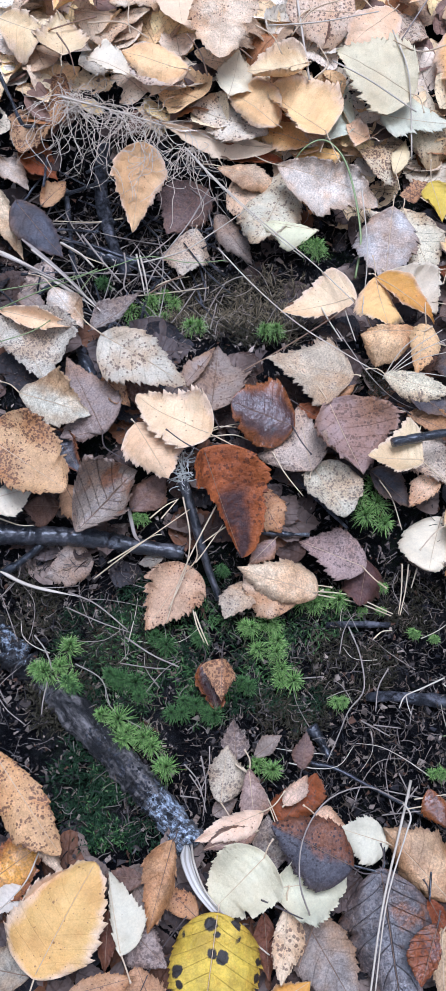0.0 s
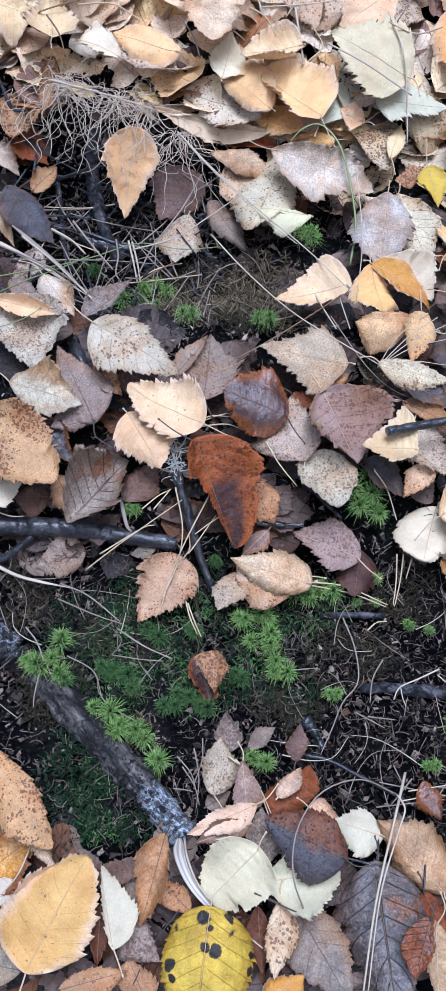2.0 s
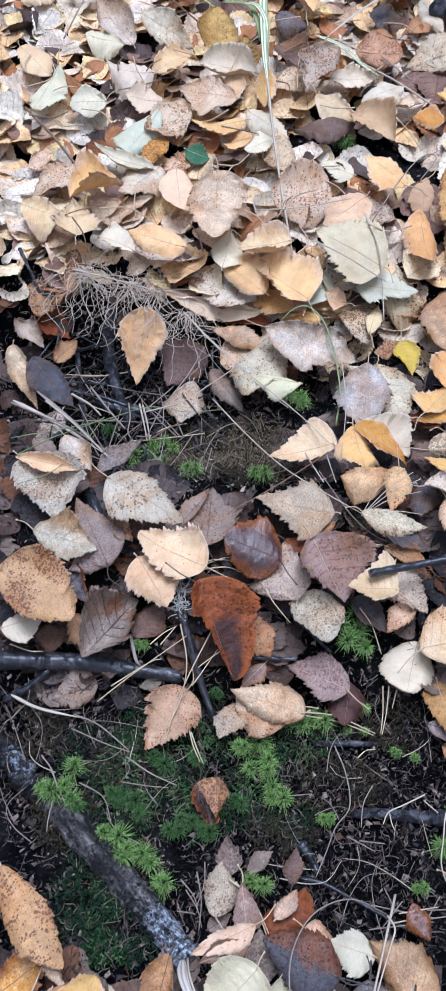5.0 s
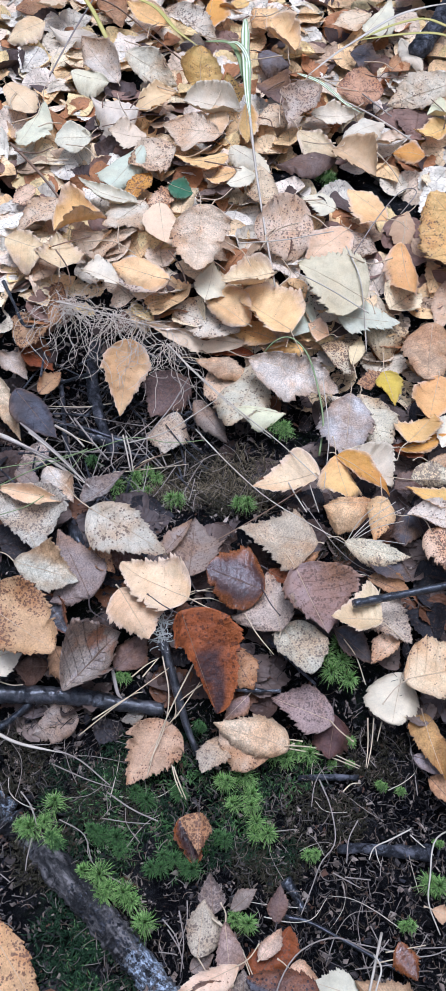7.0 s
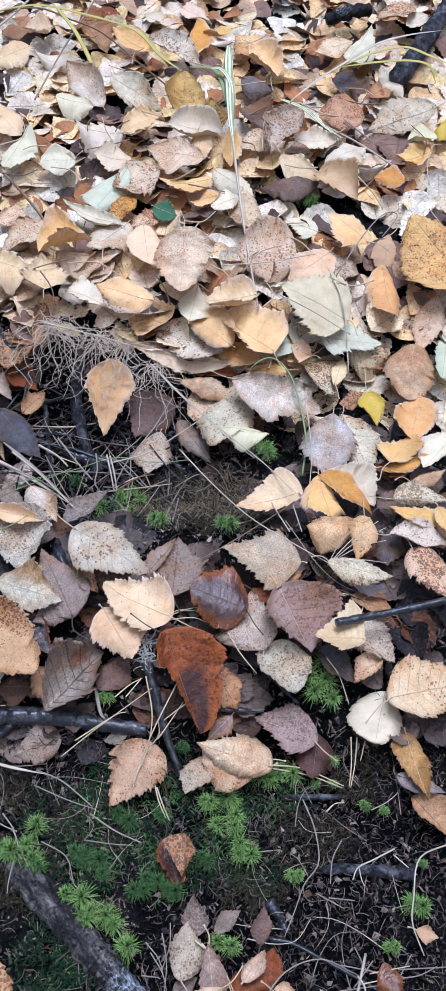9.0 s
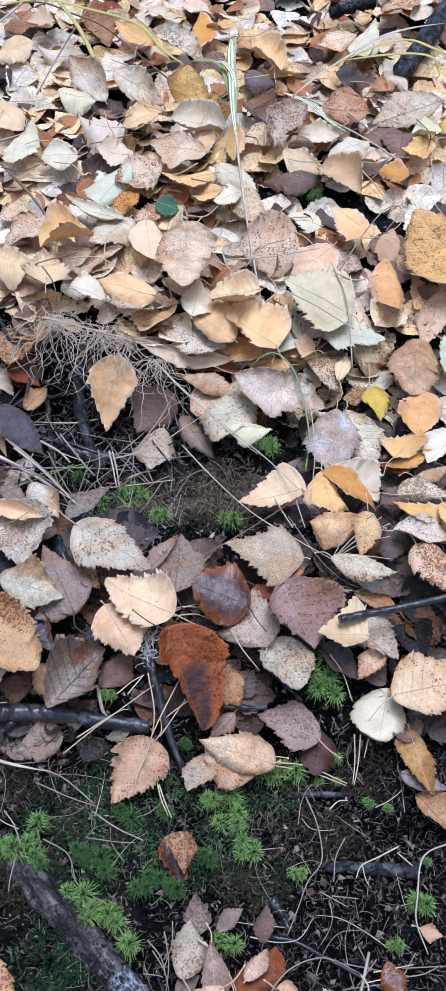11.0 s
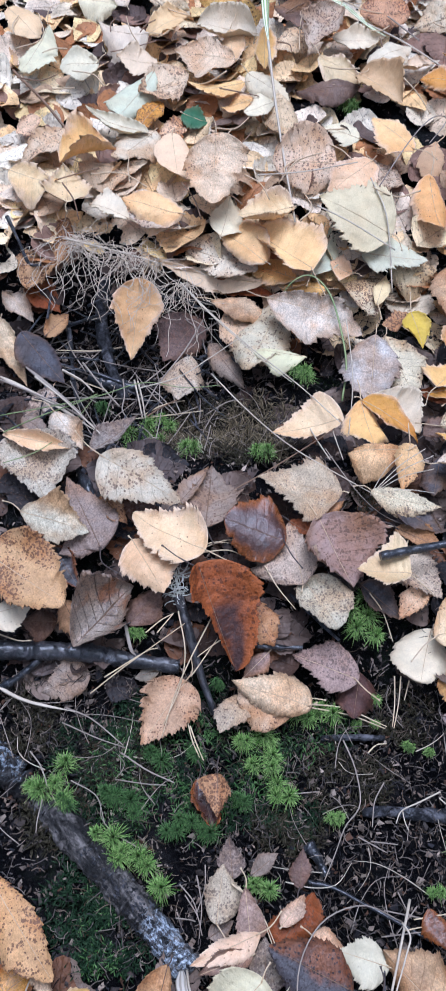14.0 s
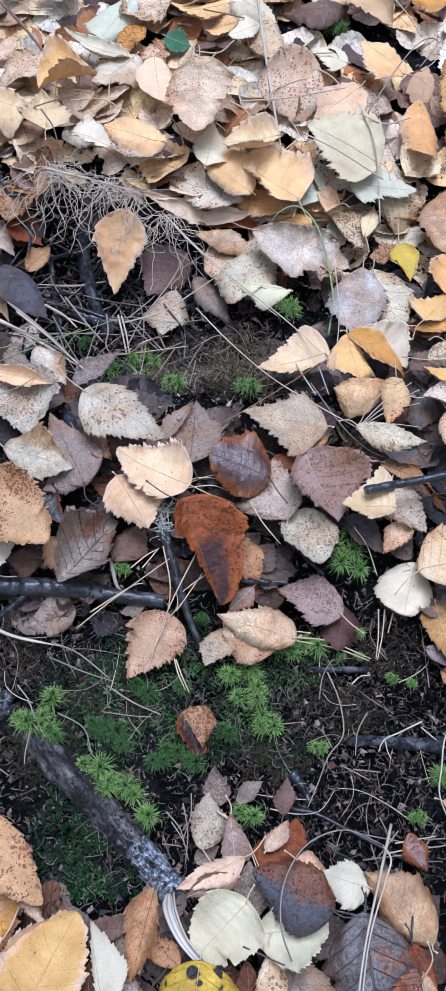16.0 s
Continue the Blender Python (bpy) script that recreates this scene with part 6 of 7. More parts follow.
leaf((-0.104, 0.118, 0.034), (-0.081, 0.093, 0.034), (0.41, 0.0096), (0.69, 0.0102), "tan", "spots", 0, 0.10, 0.01)
leaf((-0.190, 0.060, 0.044), (-0.125, 0.018, 0.036), (0.33, 0.0356), (0.56, 0.0242), "copper", "spots", 4, -0.04, -0.02, blunt=.6)
leaf((-0.142, 0.075, 0.026), (-0.116, 0.036, 0.026), (0.42, 0.0102), (0.66, 0.0126), "dgrey", "wet", 0, -0.01, -0.03)
leaf((-0.018, 0.062, 0.051), (-0.074, 0.091, 0.051), (0.37, 0.0250), (0.38, 0.0264), "paley", "sunny", 0, -0.01, 0.05, stalk=(0.003, 0.050, 0.053), blunt=.3)
leaf((-0.075, 0.075, 0.039), (-0.047, 0.027, 0.039), (0.64, 0.0238), (0.36, 0.0199), "peach", "sunny", 0, -0.02, -0.04)
leaf((-0.185, 0.176, 0.034), (-0.151, 0.114, 0.034), (0.64, 0.0416), (0.29, 0.0205), "grey", "mottle", 0, 0.12, 0.02)
leaf((-0.192, 0.178, 0.040), (-0.128, 0.161, 0.040), (0.44, 0.0052), (0.59, 0.0130), "peach", "sunny", 0, 0.13, -0.00)
leaf((-0.116, 0.167, 0.031), (-0.079, 0.203, 0.031), (0.47, 0.0159), (0.42, 0.0089), "ash", "mottle", 0, 0.11, 0.03)
leaf((-0.155, 0.209, 0.030), (-0.126, 0.170, 0.030), (0.60, 0.0125), (0.40, 0.0146), "grey", "plain", 0, 0.09, 0.04)
leaf((-0.199, 0.244, -0.029), (-0.170, 0.220, -0.029), (0.46, 0.0093), (0.42, 0.0104), "mauve", "plain", 0, 0.04, -0.04)
leaf((-0.179, 0.284, -0.040), (-0.202, 0.250, -0.040), (0.50, 0.0152), (0.52, 0.0115), "grey", "mottle", 0, -0.01, 0.05)
leaf((-0.075, 0.013, 0.017), (-0.052, 0.045, 0.017), (0.43, 0.0136), (0.50, 0.0154), "brown", "plain", 0, 0.11, 0.06)
leaf((-0.016, 0.089, 0.040), (-0.012, 0.144, 0.040), (0.32, 0.0204), (0.57, 0.0255), "mauve", "fine", 0, 0.01, 0.03)
leaf((-0.039, 0.106, 0.045), (-0.014, 0.139, 0.045), (0.52, 0.0104), (0.46, 0.0057), "mauve", "fine", 0, 0.09, 0.03)
leaf((-0.086, 0.115, 0.034), (-0.051, 0.103, 0.034), (0.44, 0.0078), (0.55, 0.0158), "brown", "spots", 0, 0.10, 0.01)
leaf((0.100, 0.202, 0.030), (0.039, 0.185, 0.030), (0.57, 0.0132), (0.22, 0.0299), "paley", "sunny", 0, 0.07, 0.03, stalk=(0.115, 0.170, 0.032))
leaf((0.118, 0.212, 0.043), (0.127, 0.165, 0.043), (0.75, 0.0170), (0.57, 0.0230), "yellow", "sunny", 0, -0.00, 0.06)
leaf((0.119, 0.212, 0.045), (0.166, 0.173, 0.045), (0.42, 0.0147), (0.54, 0.0061), "gold", "sunny", 0, 0.12, -0.04)
leaf((0.134, 0.237, 0.014), (0.174, 0.197, 0.014), (0.57, 0.0291), (0.47, 0.0163), "cream", "clean", 0, 0.12, 0.07)
leaf((0.149, 0.163, 0.040), (0.104, 0.160, 0.040), (0.80, 0.0277), (0.53, 0.0058), "apricot", "plain", 0, 0.07, -0.04, taper=1)
leaf((0.158, 0.169, 0.040), (0.147, 0.122, 0.040), (0.46, 0.0148), (0.47, 0.0124), "apricot", "fine", 0, 0.11, -0.03)
leaf((0.095, 0.118, 0.045), (0.027, 0.134, 0.045), (0.31, 0.0345), (0.38, 0.0302), "fawn", "mottle", 0, 0.12, 0.03)
leaf((0.047, 0.069, 0.051), (0.000, 0.086, 0.051), (0.41, 0.0226), (0.57, 0.0313), "umber", "wet", 0, -0.04, -0.03, stalk=(0.061, 0.044, 0.053), blunt=.6)
leaf((0.077, 0.093, 0.042), (0.101, 0.033, 0.042), (0.51, 0.0436), (0.53, 0.0261), "rose", "fine", 0, 0.06, 0.02, stalk=(0.066, 0.112, 0.044))
leaf((0.053, 0.093, 0.040), (0.077, 0.078, 0.040), (0.48, 0.0076), (0.47, 0.0060), "rust", "plain", 0, 0.08, 0.06)
leaf((0.071, 0.093, 0.040), (0.098, 0.111, 0.040), (0.54, 0.0093), (0.52, 0.0072), "tan", "plain", 0, -0.01, -0.05)
leaf((0.062, 0.037, 0.038), (0.052, 0.090, 0.038), (0.42, 0.0385), (0.37, 0.0162), "fawn", "mottle", 0, 0.12, -0.05)
leaf((0.064, 0.043, 0.032), (0.088, 0.001, 0.032), (0.58, 0.0249), (0.37, 0.0169), "bone", "mottle", 0, 0.11, -0.04, stalk=(0.055, 0.035, 0.034), blunt=.6)
leaf((0.143, 0.042, 0.051), (0.103, 0.044, 0.051), (0.45, 0.0144), (0.25, 0.0362), "paley", "sunny", 0, 0.10, 0.04, stalk=(0.160, 0.023, 0.053), taper=.9)
leaf((0.110, 0.043, 0.024), (0.140, 0.016, 0.024), (0.46, 0.0115), (0.51, 0.0120), "dgrey", "plain", 0, 0.11, 0.02)
leaf((0.160, 0.035, 0.028), (0.137, 0.013, 0.028), (0.39, 0.0078), (0.52, 0.0124), "peach", "spots", 0, 0.11, -0.03)
leaf((0.136, 0.068, 0.029), (0.172, 0.029, 0.029), (0.32, 0.0264), (0.38, 0.0202), "fawn", "mottle", 0, 0.07, -0.01)
leaf((0.122, 0.118, 0.045), (0.176, 0.102, 0.045), (0.49, 0.0105), (0.49, 0.0143), "white", "mottle", 0, 0.11, 0.04)
leaf((0.141, 0.107, 0.040), (0.176, 0.083, 0.040), (0.56, 0.0122), (0.35, 0.0130), "dgrey", "plain", 0, 0.03, 0.01)
leaf((0.142, 0.089, 0.034), (0.176, 0.069, 0.034), (0.52, 0.0127), (0.63, 0.0064), "tan", "plain", 0, -0.05, -0.05)
leaf((-0.090, 0.386, 0.012), (-0.099, 0.315, -0.030), (0.35, 0.0253), (0.36, 0.0236), "apricot", "sunny", 0, 0.06, 0.01, shoulder=.9)
leaf((-0.212, 0.343, -0.022), (-0.165, 0.290, -0.036), (0.52, 0.0160), (0.41, 0.0222), "dgrey", "plain", 0, 0.11, 0.02, where="on bare dark soil")
leaf((-0.039, 0.324, -0.038), (-0.050, 0.272, -0.040), (0.53, 0.0201), (0.56, 0.0278), "grey", "mottle", 0, -0.03, -0.01, where="on bare dark soil")
leaf((-0.033, 0.374, -0.034), (-0.068, 0.323, -0.042), (0.51, 0.0224), (0.50, 0.0312), "brown", "mottle", 0, 0.09, 0.01, where="on bare dark soil")
leaf((-0.171, 0.453, 0.030), (-0.212, 0.388, 0.000), (0.46, 0.0249), (0.65, 0.0380), "copper", "spots", 0, -0.05, 0.05, blunt=.3)
leaf((-0.214, 0.403, -0.018), (-0.177, 0.378, -0.028), (0.42, 0.0181), (0.46, 0.0162), "rust", "plain", 0, 0.10, -0.04)
leaf((-0.240, 0.408, -0.022), (-0.205, 0.367, -0.032), (0.38, 0.0154), (0.61, 0.0162), "fawn", "plain", 0, 0.05, -0.00, where="on bare dark soil")
leaf((-0.189, 0.350, -0.030), (-0.170, 0.380, -0.034), (0.57, 0.0108), (0.45, 0.0122), "tan", "spots", 0, 0.09, -0.01, where="on bare dark soil")
leaf((-0.241, 0.370, -0.034), (-0.206, 0.295, -0.038), (0.55, 0.0101), (0.52, 0.0149), "ltan", "plain", 0, -0.01, 0.01, where="on bare dark soil")
leaf((0.044, 0.358, 0.014), (0.133, 0.326, 0.007), (0.66, 0.0167), (0.52, 0.0393), "grey", "plain", 17, 0.12, -0.04, blunt=.2)
leaf((-0.002, 0.361, -0.012), (0.057, 0.285, -0.010), (0.41, 0.0372), (0.23, 0.0218), "ltan", "fine", 0, -0.03, 0.02)
leaf((0.054, 0.371, -0.004), (0.016, 0.278, -0.006), (0.61, 0.0281), (0.56, 0.0347), "grey", "fine", 0, 0.11, 0.01)
leaf((0.071, 0.294, 0.004), (0.021, 0.308, 0.002), (0.36, 0.0237), (0.80, 0.0077), "creamw", "clean", 0, 0.03, 0.05)
leaf((-0.018, 0.334, -0.030), (0.016, 0.282, -0.034), (0.42, 0.0158), (0.42, 0.0126), "mauve", "mottle", 0, 0.09, -0.04, where="on bare dark soil")
leaf((-0.015, 0.371, 0.000), (0.045, 0.352, -0.010), (0.53, 0.0138), (0.48, 0.0157), "pink", "plain", 0, 0.11, -0.03)
leaf((-0.164, 0.452, 0.055), (-0.173, 0.507, 0.055), (0.30, 0.0238), (0.31, 0.0263), "paley", "sunny", 0, 0.00, 0.05, stalk=(-0.163, 0.434, 0.057))
leaf((-0.232, 0.506, 0.049), (-0.177, 0.483, 0.049), (0.34, 0.0140), (0.68, 0.0285), "paley", "sunny", 0, 0.03, 0.05)
leaf((-0.051, 0.441, 0.049), (-0.114, 0.469, 0.049), (0.36, 0.0217), (0.56, 0.0237), "apricot", "sunny", 0, -0.02, 0.05)
leaf((-0.104, 0.439, 0.045), (-0.145, 0.461, 0.045), (0.32, 0.0144), (0.80, 0.0223), "cream", "clean", 0, -0.02, -0.03)
leaf((-0.054, 0.433, 0.038), (-0.113, 0.460, 0.038), (0.44, 0.0154), (0.48, 0.0113), "grey", "fine", 0, 0.04, -0.01)
leaf((-0.160, 0.523, 0.044), (-0.087, 0.520, 0.044), (0.58, 0.0061), (0.45, 0.0331), "ltan", "fine", 0, 0.05, 0.06)
leaf((-0.176, 0.511, 0.055), (-0.120, 0.540, 0.055), (0.57, 0.0323), (0.53, 0.0170), "yellow", "sunny", 0, 0.08, -0.05, stalk=(-0.168, 0.493, 0.057))
leaf((-0.091, 0.565, 0.049), (-0.158, 0.594, 0.049), (0.49, 0.0181), (0.53, 0.0103), "white", "clean", 0, 0.01, 0.02)
leaf((-0.083, 0.566, 0.049), (-0.125, 0.519, 0.049), (0.45, 0.0288), (0.39, 0.0285), "white", "fine", 0, 0.04, 0.04)
leaf((-0.169, 0.560, 0.049), (-0.226, 0.525, 0.049), (0.63, 0.0199), (0.35, 0.0220), "ltan", "fine", 0, 0.04, -0.04)
leaf((-0.211, 0.596, 0.044), (-0.236, 0.575, 0.044), (0.80, 0.0138), (0.15, 0.0160), "peach", "spots", 0, -0.01, 0.05)
leaf((-0.087, 0.659, 0.057), (-0.122, 0.592, 0.049), (0.61, 0.0167), (0.80, 0.0286), "mint", "clean", -4, 0.01, 0.04, blunt=.6)
leaf((-0.052, 0.674, 0.044), (-0.103, 0.626, 0.044), (0.74, 0.0313), (0.38, 0.0283), "ltan", "fine", 0, 0.13, 0.03)
leaf((-0.063, 0.561, 0.049), (-0.054, 0.495, 0.049), (0.56, 0.0191), (0.47, 0.0214), "paley", "clean", 0, 0.07, 0.02, blunt=.7)
leaf((-0.014, 0.517, 0.082), (-0.018, 0.442, 0.054), (0.25, 0.0351), (0.39, 0.0326), "ltan", "spots", -2, 0.01, 0.06, stalk=(-0.018, 0.543, 0.084), blunt=.3)
leaf((0.015, 0.650, 0.049), (-0.049, 0.642, 0.049), (0.48, 0.0338), (0.40, 0.0166), "apricot", "sunny", 0, 0.03, 0.06)
leaf((0.024, 0.620, 0.049), (-0.011, 0.609, 0.049), (0.70, 0.0155), (0.33, 0.0173), "apricot", "sunny", 0, 0.01, 0.05)
leaf((-0.053, 0.604, 0.044), (-0.024, 0.588, 0.044), (0.37, 0.0134), (0.71, 0.0145), "green", "clean", 0, 0.09, 0.02)
leaf((-0.047, 0.587, 0.038), (-0.079, 0.571, 0.038), (0.75, 0.0107), (0.20, 0.0242), "peach", "spots", 0, 0.03, -0.03)
leaf((-0.078, 0.620, 0.044), (-0.104, 0.575, 0.044), (0.54, 0.0144), (0.31, 0.0184), "gold", "spots", 0, 0.09, -0.01)
leaf((0.047, 0.614, 0.049), (0.014, 0.593, 0.049), (0.80, 0.0171), (0.21, 0.0191), "white", "clean", 0, 0.07, -0.03)
leaf((0.026, 0.610, 0.038), (-0.024, 0.594, 0.038), (0.59, 0.0190), (0.41, 0.0119), "brown", "plain", 0, -0.04, -0.03)
leaf((0.143, 0.650, 0.044), (0.073, 0.636, 0.044), (0.66, 0.0252), (0.46, 0.0199), "brown", "mottle", 0, 0.10, -0.03)
leaf((0.148, 0.662, 0.049), (0.190, 0.616, 0.049), (0.53, 0.0255), (0.30, 0.0227), "sand", "clean", 0, 0.11, -0.01)
leaf((0.137, 0.554, 0.049), (0.100, 0.572, 0.049), (0.28, 0.0177), (0.60, 0.0217), "white", "clean", 0, 0.05, -0.01)
leaf((0.192, 0.530, 0.055), (0.153, 0.578, 0.055), (0.13, 0.0343), (0.53, 0.0170), "apricot", "sunny", 0, 0.06, -0.04, blunt=.3)
leaf((0.053, 0.627, 0.049), (0.057, 0.556, 0.049), (0.56, 0.0195), (0.61, 0.0172), "paley", "fine", 0, 0.02, 0.06)
leaf((0.110, 0.513, 0.051), (0.045, 0.520, 0.051), (0.48, 0.0334), (0.46, 0.0413), "ltan", "fine", -2, -0.02, 0.03, blunt=.5)
leaf((0.149, 0.519, 0.049), (0.101, 0.469, 0.049), (0.47, 0.0234), (0.62, 0.0196), "peach", "sunny", 0, 0.01, -0.01)
leaf((0.160, 0.423, 0.039), (0.091, 0.463, 0.050), (0.27, 0.0377), (0.50, 0.0432), "ygreen", "clean", -18, -0.05, -0.05, stalk=(0.171, 0.397, 0.041))
leaf((0.136, 0.415, 0.022), (0.201, 0.405, 0.022), (0.33, 0.0447), (0.31, 0.0250), "mint", "clean", 0, 0.12, 0.05, blunt=.2)
leaf((0.082, 0.387, 0.028), (0.027, 0.441, 0.029), (0.31, 0.0210), (0.35, 0.0447), "apricot", "sunny", -2, 0.09, 0.05, stalk=(0.094, 0.348, 0.030), blunt=.5)
leaf((0.036, 0.398, 0.025), (-0.010, 0.441, 0.025), (0.45, 0.0160), (0.78, 0.0356), "apricot", "sunny", 0, 0.12, -0.03, blunt=.4)
leaf((0.066, 0.393, 0.007), (0.018, 0.416, 0.007), (0.43, 0.0195), (0.61, 0.0210), "yellow", "sunny", 0, 0.06, 0.01)
leaf((0.063, 0.456, 0.043), (0.008, 0.448, 0.043), (0.60, 0.0228), (0.39, 0.0274), "paley", "sunny", 0, 0.05, 0.06)
leaf((-0.008, 0.425, 0.035), (-0.000, 0.474, 0.035), (0.47, 0.0160), (0.51, 0.0217), "white", "clean", 0, 0.09, 0.07)
leaf((0.025, 0.405, 0.014), (-0.048, 0.429, 0.014), (0.44, 0.0254), (0.59, 0.0335), "white", "fine", 0, -0.03, 0.03)
leaf((0.035, 0.392, 0.001), (-0.073, 0.409, 0.009), (0.50, 0.0178), (0.51, 0.0086), "ltan", "clean", -18, 0.07, 0.04)
leaf((0.042, 0.383, -0.009), (-0.044, 0.400, -0.004), (0.48, 0.0088), (0.48, 0.0095), "rust", "plain", -18, 0.06, 0.05)
leaf((0.084, 0.394, 0.015), (0.106, 0.467, 0.017), (0.49, 0.0058), (0.29, 0.0226), "mint", "clean", 0, 0.00, 0.06)
leaf((0.207, 0.493, 0.045), (0.213, 0.417, 0.040), (0.42, 0.0159), (0.32, 0.0236), "orange", "sunny", 1, 0.02, 0.02, taper=1.5)
leaf((0.298, 0.461, 0.055), (0.239, 0.545, 0.078), (0.50, 0.0506), (0.57, 0.0279), "yellow", "fine", -18, 0.11, 0.03, blunt=.3)
leaf((0.222, 0.559, 0.038), (0.211, 0.492, 0.038), (0.48, 0.0103), (0.54, 0.0175), "sand", "clean", 0, 0.01, -0.02)
leaf((0.148, 0.531, 0.044), (0.178, 0.476, 0.044), (0.50, 0.0215), (0.57, 0.0234), "grey", "fine", 0, 0.01, 0.03)
leaf((0.268, 0.469, 0.030), (0.242, 0.397, 0.016), (0.51, 0.0170), (0.59, 0.0161), "pink", "fine", 0, 0.13, 0.06)
leaf((0.264, 0.367, 0.010), (0.281, 0.441, 0.015), (0.46, 0.0114), (0.56, 0.0241), "mint", "clean", -1, 0.02, -0.00)
leaf((0.237, 0.406, 0.015), (0.223, 0.330, 0.009), (0.46, 0.0289), (0.53, 0.0299), "sand", "plain", 1, 0.10, -0.02, blunt=.5)
leaf((0.165, 0.412, 0.007), (0.214, 0.407, 0.007), (0.44, 0.0179), (0.53, 0.0335), "ltan", "fine", 0, 0.02, -0.05)
leaf((0.163, 0.392, 0.004), (0.115, 0.387, 0.004), (0.60, 0.0399), (0.47, 0.0182), "cream", "spots", 0, -0.02, 0.01)
leaf((0.148, 0.358, 0.009), (0.161, 0.400, 0.009), (0.52, 0.0077), (0.43, 0.0094), "paley", "clean", 0, 0.07, 0.02)
leaf((0.123, 0.392, 0.014), (0.103, 0.408, 0.014), (0.14, 0.0183), (0.71, 0.0122), "peach", "sunny", 0, 0.02, 0.06)
leaf((0.097, 0.383, 0.001), (0.050, 0.390, 0.001), (0.50, 0.0130), (0.50, 0.0151), "yellow", "sunny", 0, 0.06, -0.03)
leaf((0.141, 0.305, 0.019), (0.132, 0.229, 0.016), (0.44, 0.0262), (0.43, 0.0316), "pearl", "plain", 0, -0.04, 0.07, stalk=(0.143, 0.319, 0.021), blunt=.2)
leaf((0.153, 0.316, 0.009), (0.176, 0.243, 0.009), (0.55, 0.0234), (0.60, 0.0177), "cream", "fine", 0, 0.13, 0.06)
leaf((0.178, 0.342, 0.009), (0.150, 0.328, 0.009), (0.80, 0.0149), (0.36, 0.0094), "tan", "spots", 0, 0.06, -0.01)
leaf((0.179, 0.339, 0.015), (0.187, 0.298, 0.015), (0.42, 0.0147), (0.49, 0.0160), "lemon", "clean", 0, -0.03, -0.02, stalk=(0.180, 0.364, 0.017))
leaf((0.235, 0.333, 0.015), (0.219, 0.279, 0.015), (0.35, 0.0222), (0.67, 0.0227), "orange", "sunny", 0, -0.01, 0.06, blunt=.6)
leaf((0.195, 0.250, 0.015), (0.224, 0.284, 0.015), (0.24, 0.0238), (0.80, 0.0149), "yellow", "sunny", 0, 0.11, 0.04, stalk=(0.181, 0.226, 0.017))
leaf((0.264, 0.285, 0.009), (0.228, 0.246, 0.009), (0.43, 0.0109), (0.67, 0.0218), "white", "clean", 0, -0.02, -0.02)
leaf((0.189, 0.247, 0.009), (0.240, 0.264, 0.009), (0.62, 0.0078), (0.49, 0.0097), "gold", "sunny", 0, 0.00, 0.06)
leaf((0.182, 0.255, -0.001), (0.212, 0.242, -0.001), (0.49, 0.0083), (0.52, 0.0065), "rust", "plain", 0, -0.02, 0.04)
leaf((0.223, 0.158, 0.045), (0.179, 0.176, 0.045), (0.56, 0.0128), (0.39, 0.0145), "yellow", "sunny", 0, 0.07, 0.02)
leaf((0.181, 0.147, 0.045), (0.231, 0.137, 0.045), (0.50, 0.0191), (0.45, 0.0106), "cream", "fine", 0, 0.12, -0.02)
leaf((0.224, 0.173, 0.051), (0.232, 0.137, 0.051), (0.50, 0.0085), (0.54, 0.0090), "yellow", "sunny", 0, 0.04, -0.03)
leaf((0.190, 0.197, 0.027), (0.241, 0.193, 0.027), (0.43, 0.0228), (0.44, 0.0035), "white", "mottle", 0, -0.03, -0.05)
leaf((0.175, 0.189, 0.024), (0.204, 0.210, 0.024), (0.40, 0.0096), (0.65, 0.0118), "brown", "plain", 0, 0.01, -0.04)
leaf((0.216, 0.232, 0.005), (0.251, 0.246, 0.005), (0.46, 0.0080), (0.56, 0.0084), "pink", "plain", 0, -0.04, 0.07)
leaf((0.184, 0.159, 0.034), (0.174, 0.120, 0.034), (0.36, 0.0147), (0.68, 0.0133), "dgrey", "plain", 0, 0.00, 0.06)
leaf((0.197, 0.129, 0.045), (0.229, 0.079, 0.045), (0.41, 0.0243), (0.33, 0.0190), "peach", "spots", 0, 0.08, 0.04)
leaf((0.165, 0.011, 0.010), (0.152, -0.033, 0.010), (0.50, 0.0185), (0.64, 0.0271), "white", "clean", 0, 0.07, 0.06, blunt=.7)
leaf((0.167, 0.001, 0.026), (0.234, 0.016, 0.026), (0.42, 0.0326), (0.41, 0.0239), "paley", "fine", 0, 0.11, 0.04, stalk=(0.143, -0.022, 0.028), blunt=.4)
leaf((0.181, -0.021, -0.001), (0.192, -0.075, -0.001), (0.56, 0.0103), (0.22, 0.0169), "amber", "plain", 0, 0.25, 0.03)
leaf((0.182, -0.071, -0.007), (0.210, -0.105, -0.007), (0.50, 0.0194), (0.29, 0.0079), "tan", "plain", 0, 0.08, 0.02, where="on bare dark soil")
leaf((0.173, -0.054, -0.007), (0.209, -0.068, -0.007), (0.40, 0.0067), (0.43, 0.0120), "ash", "plain", 0, 0.04, -0.03, where="on bare dark soil")
leaf((-0.022, 0.793, 0.042), (-0.020, 0.836, 0.079), (0.48, 0.0251), (0.40, 0.0279), "honey", "fine", 4, 0.10, 0.01, stalk=(-0.030, 0.834, 0.044), blunt=.6)
leaf((0.023, 0.769, 0.038), (0.013, 0.802, 0.060), (0.47, 0.0146), (0.40, 0.0151), "honey", "fine", -9, -0.04, -0.03)
leaf((0.027, 0.745, 0.047), (-0.042, 0.761, 0.049), (0.51, 0.0276), (0.55, 0.0271), "cream", "clean", -6, 0.00, 0.00, blunt=.5)
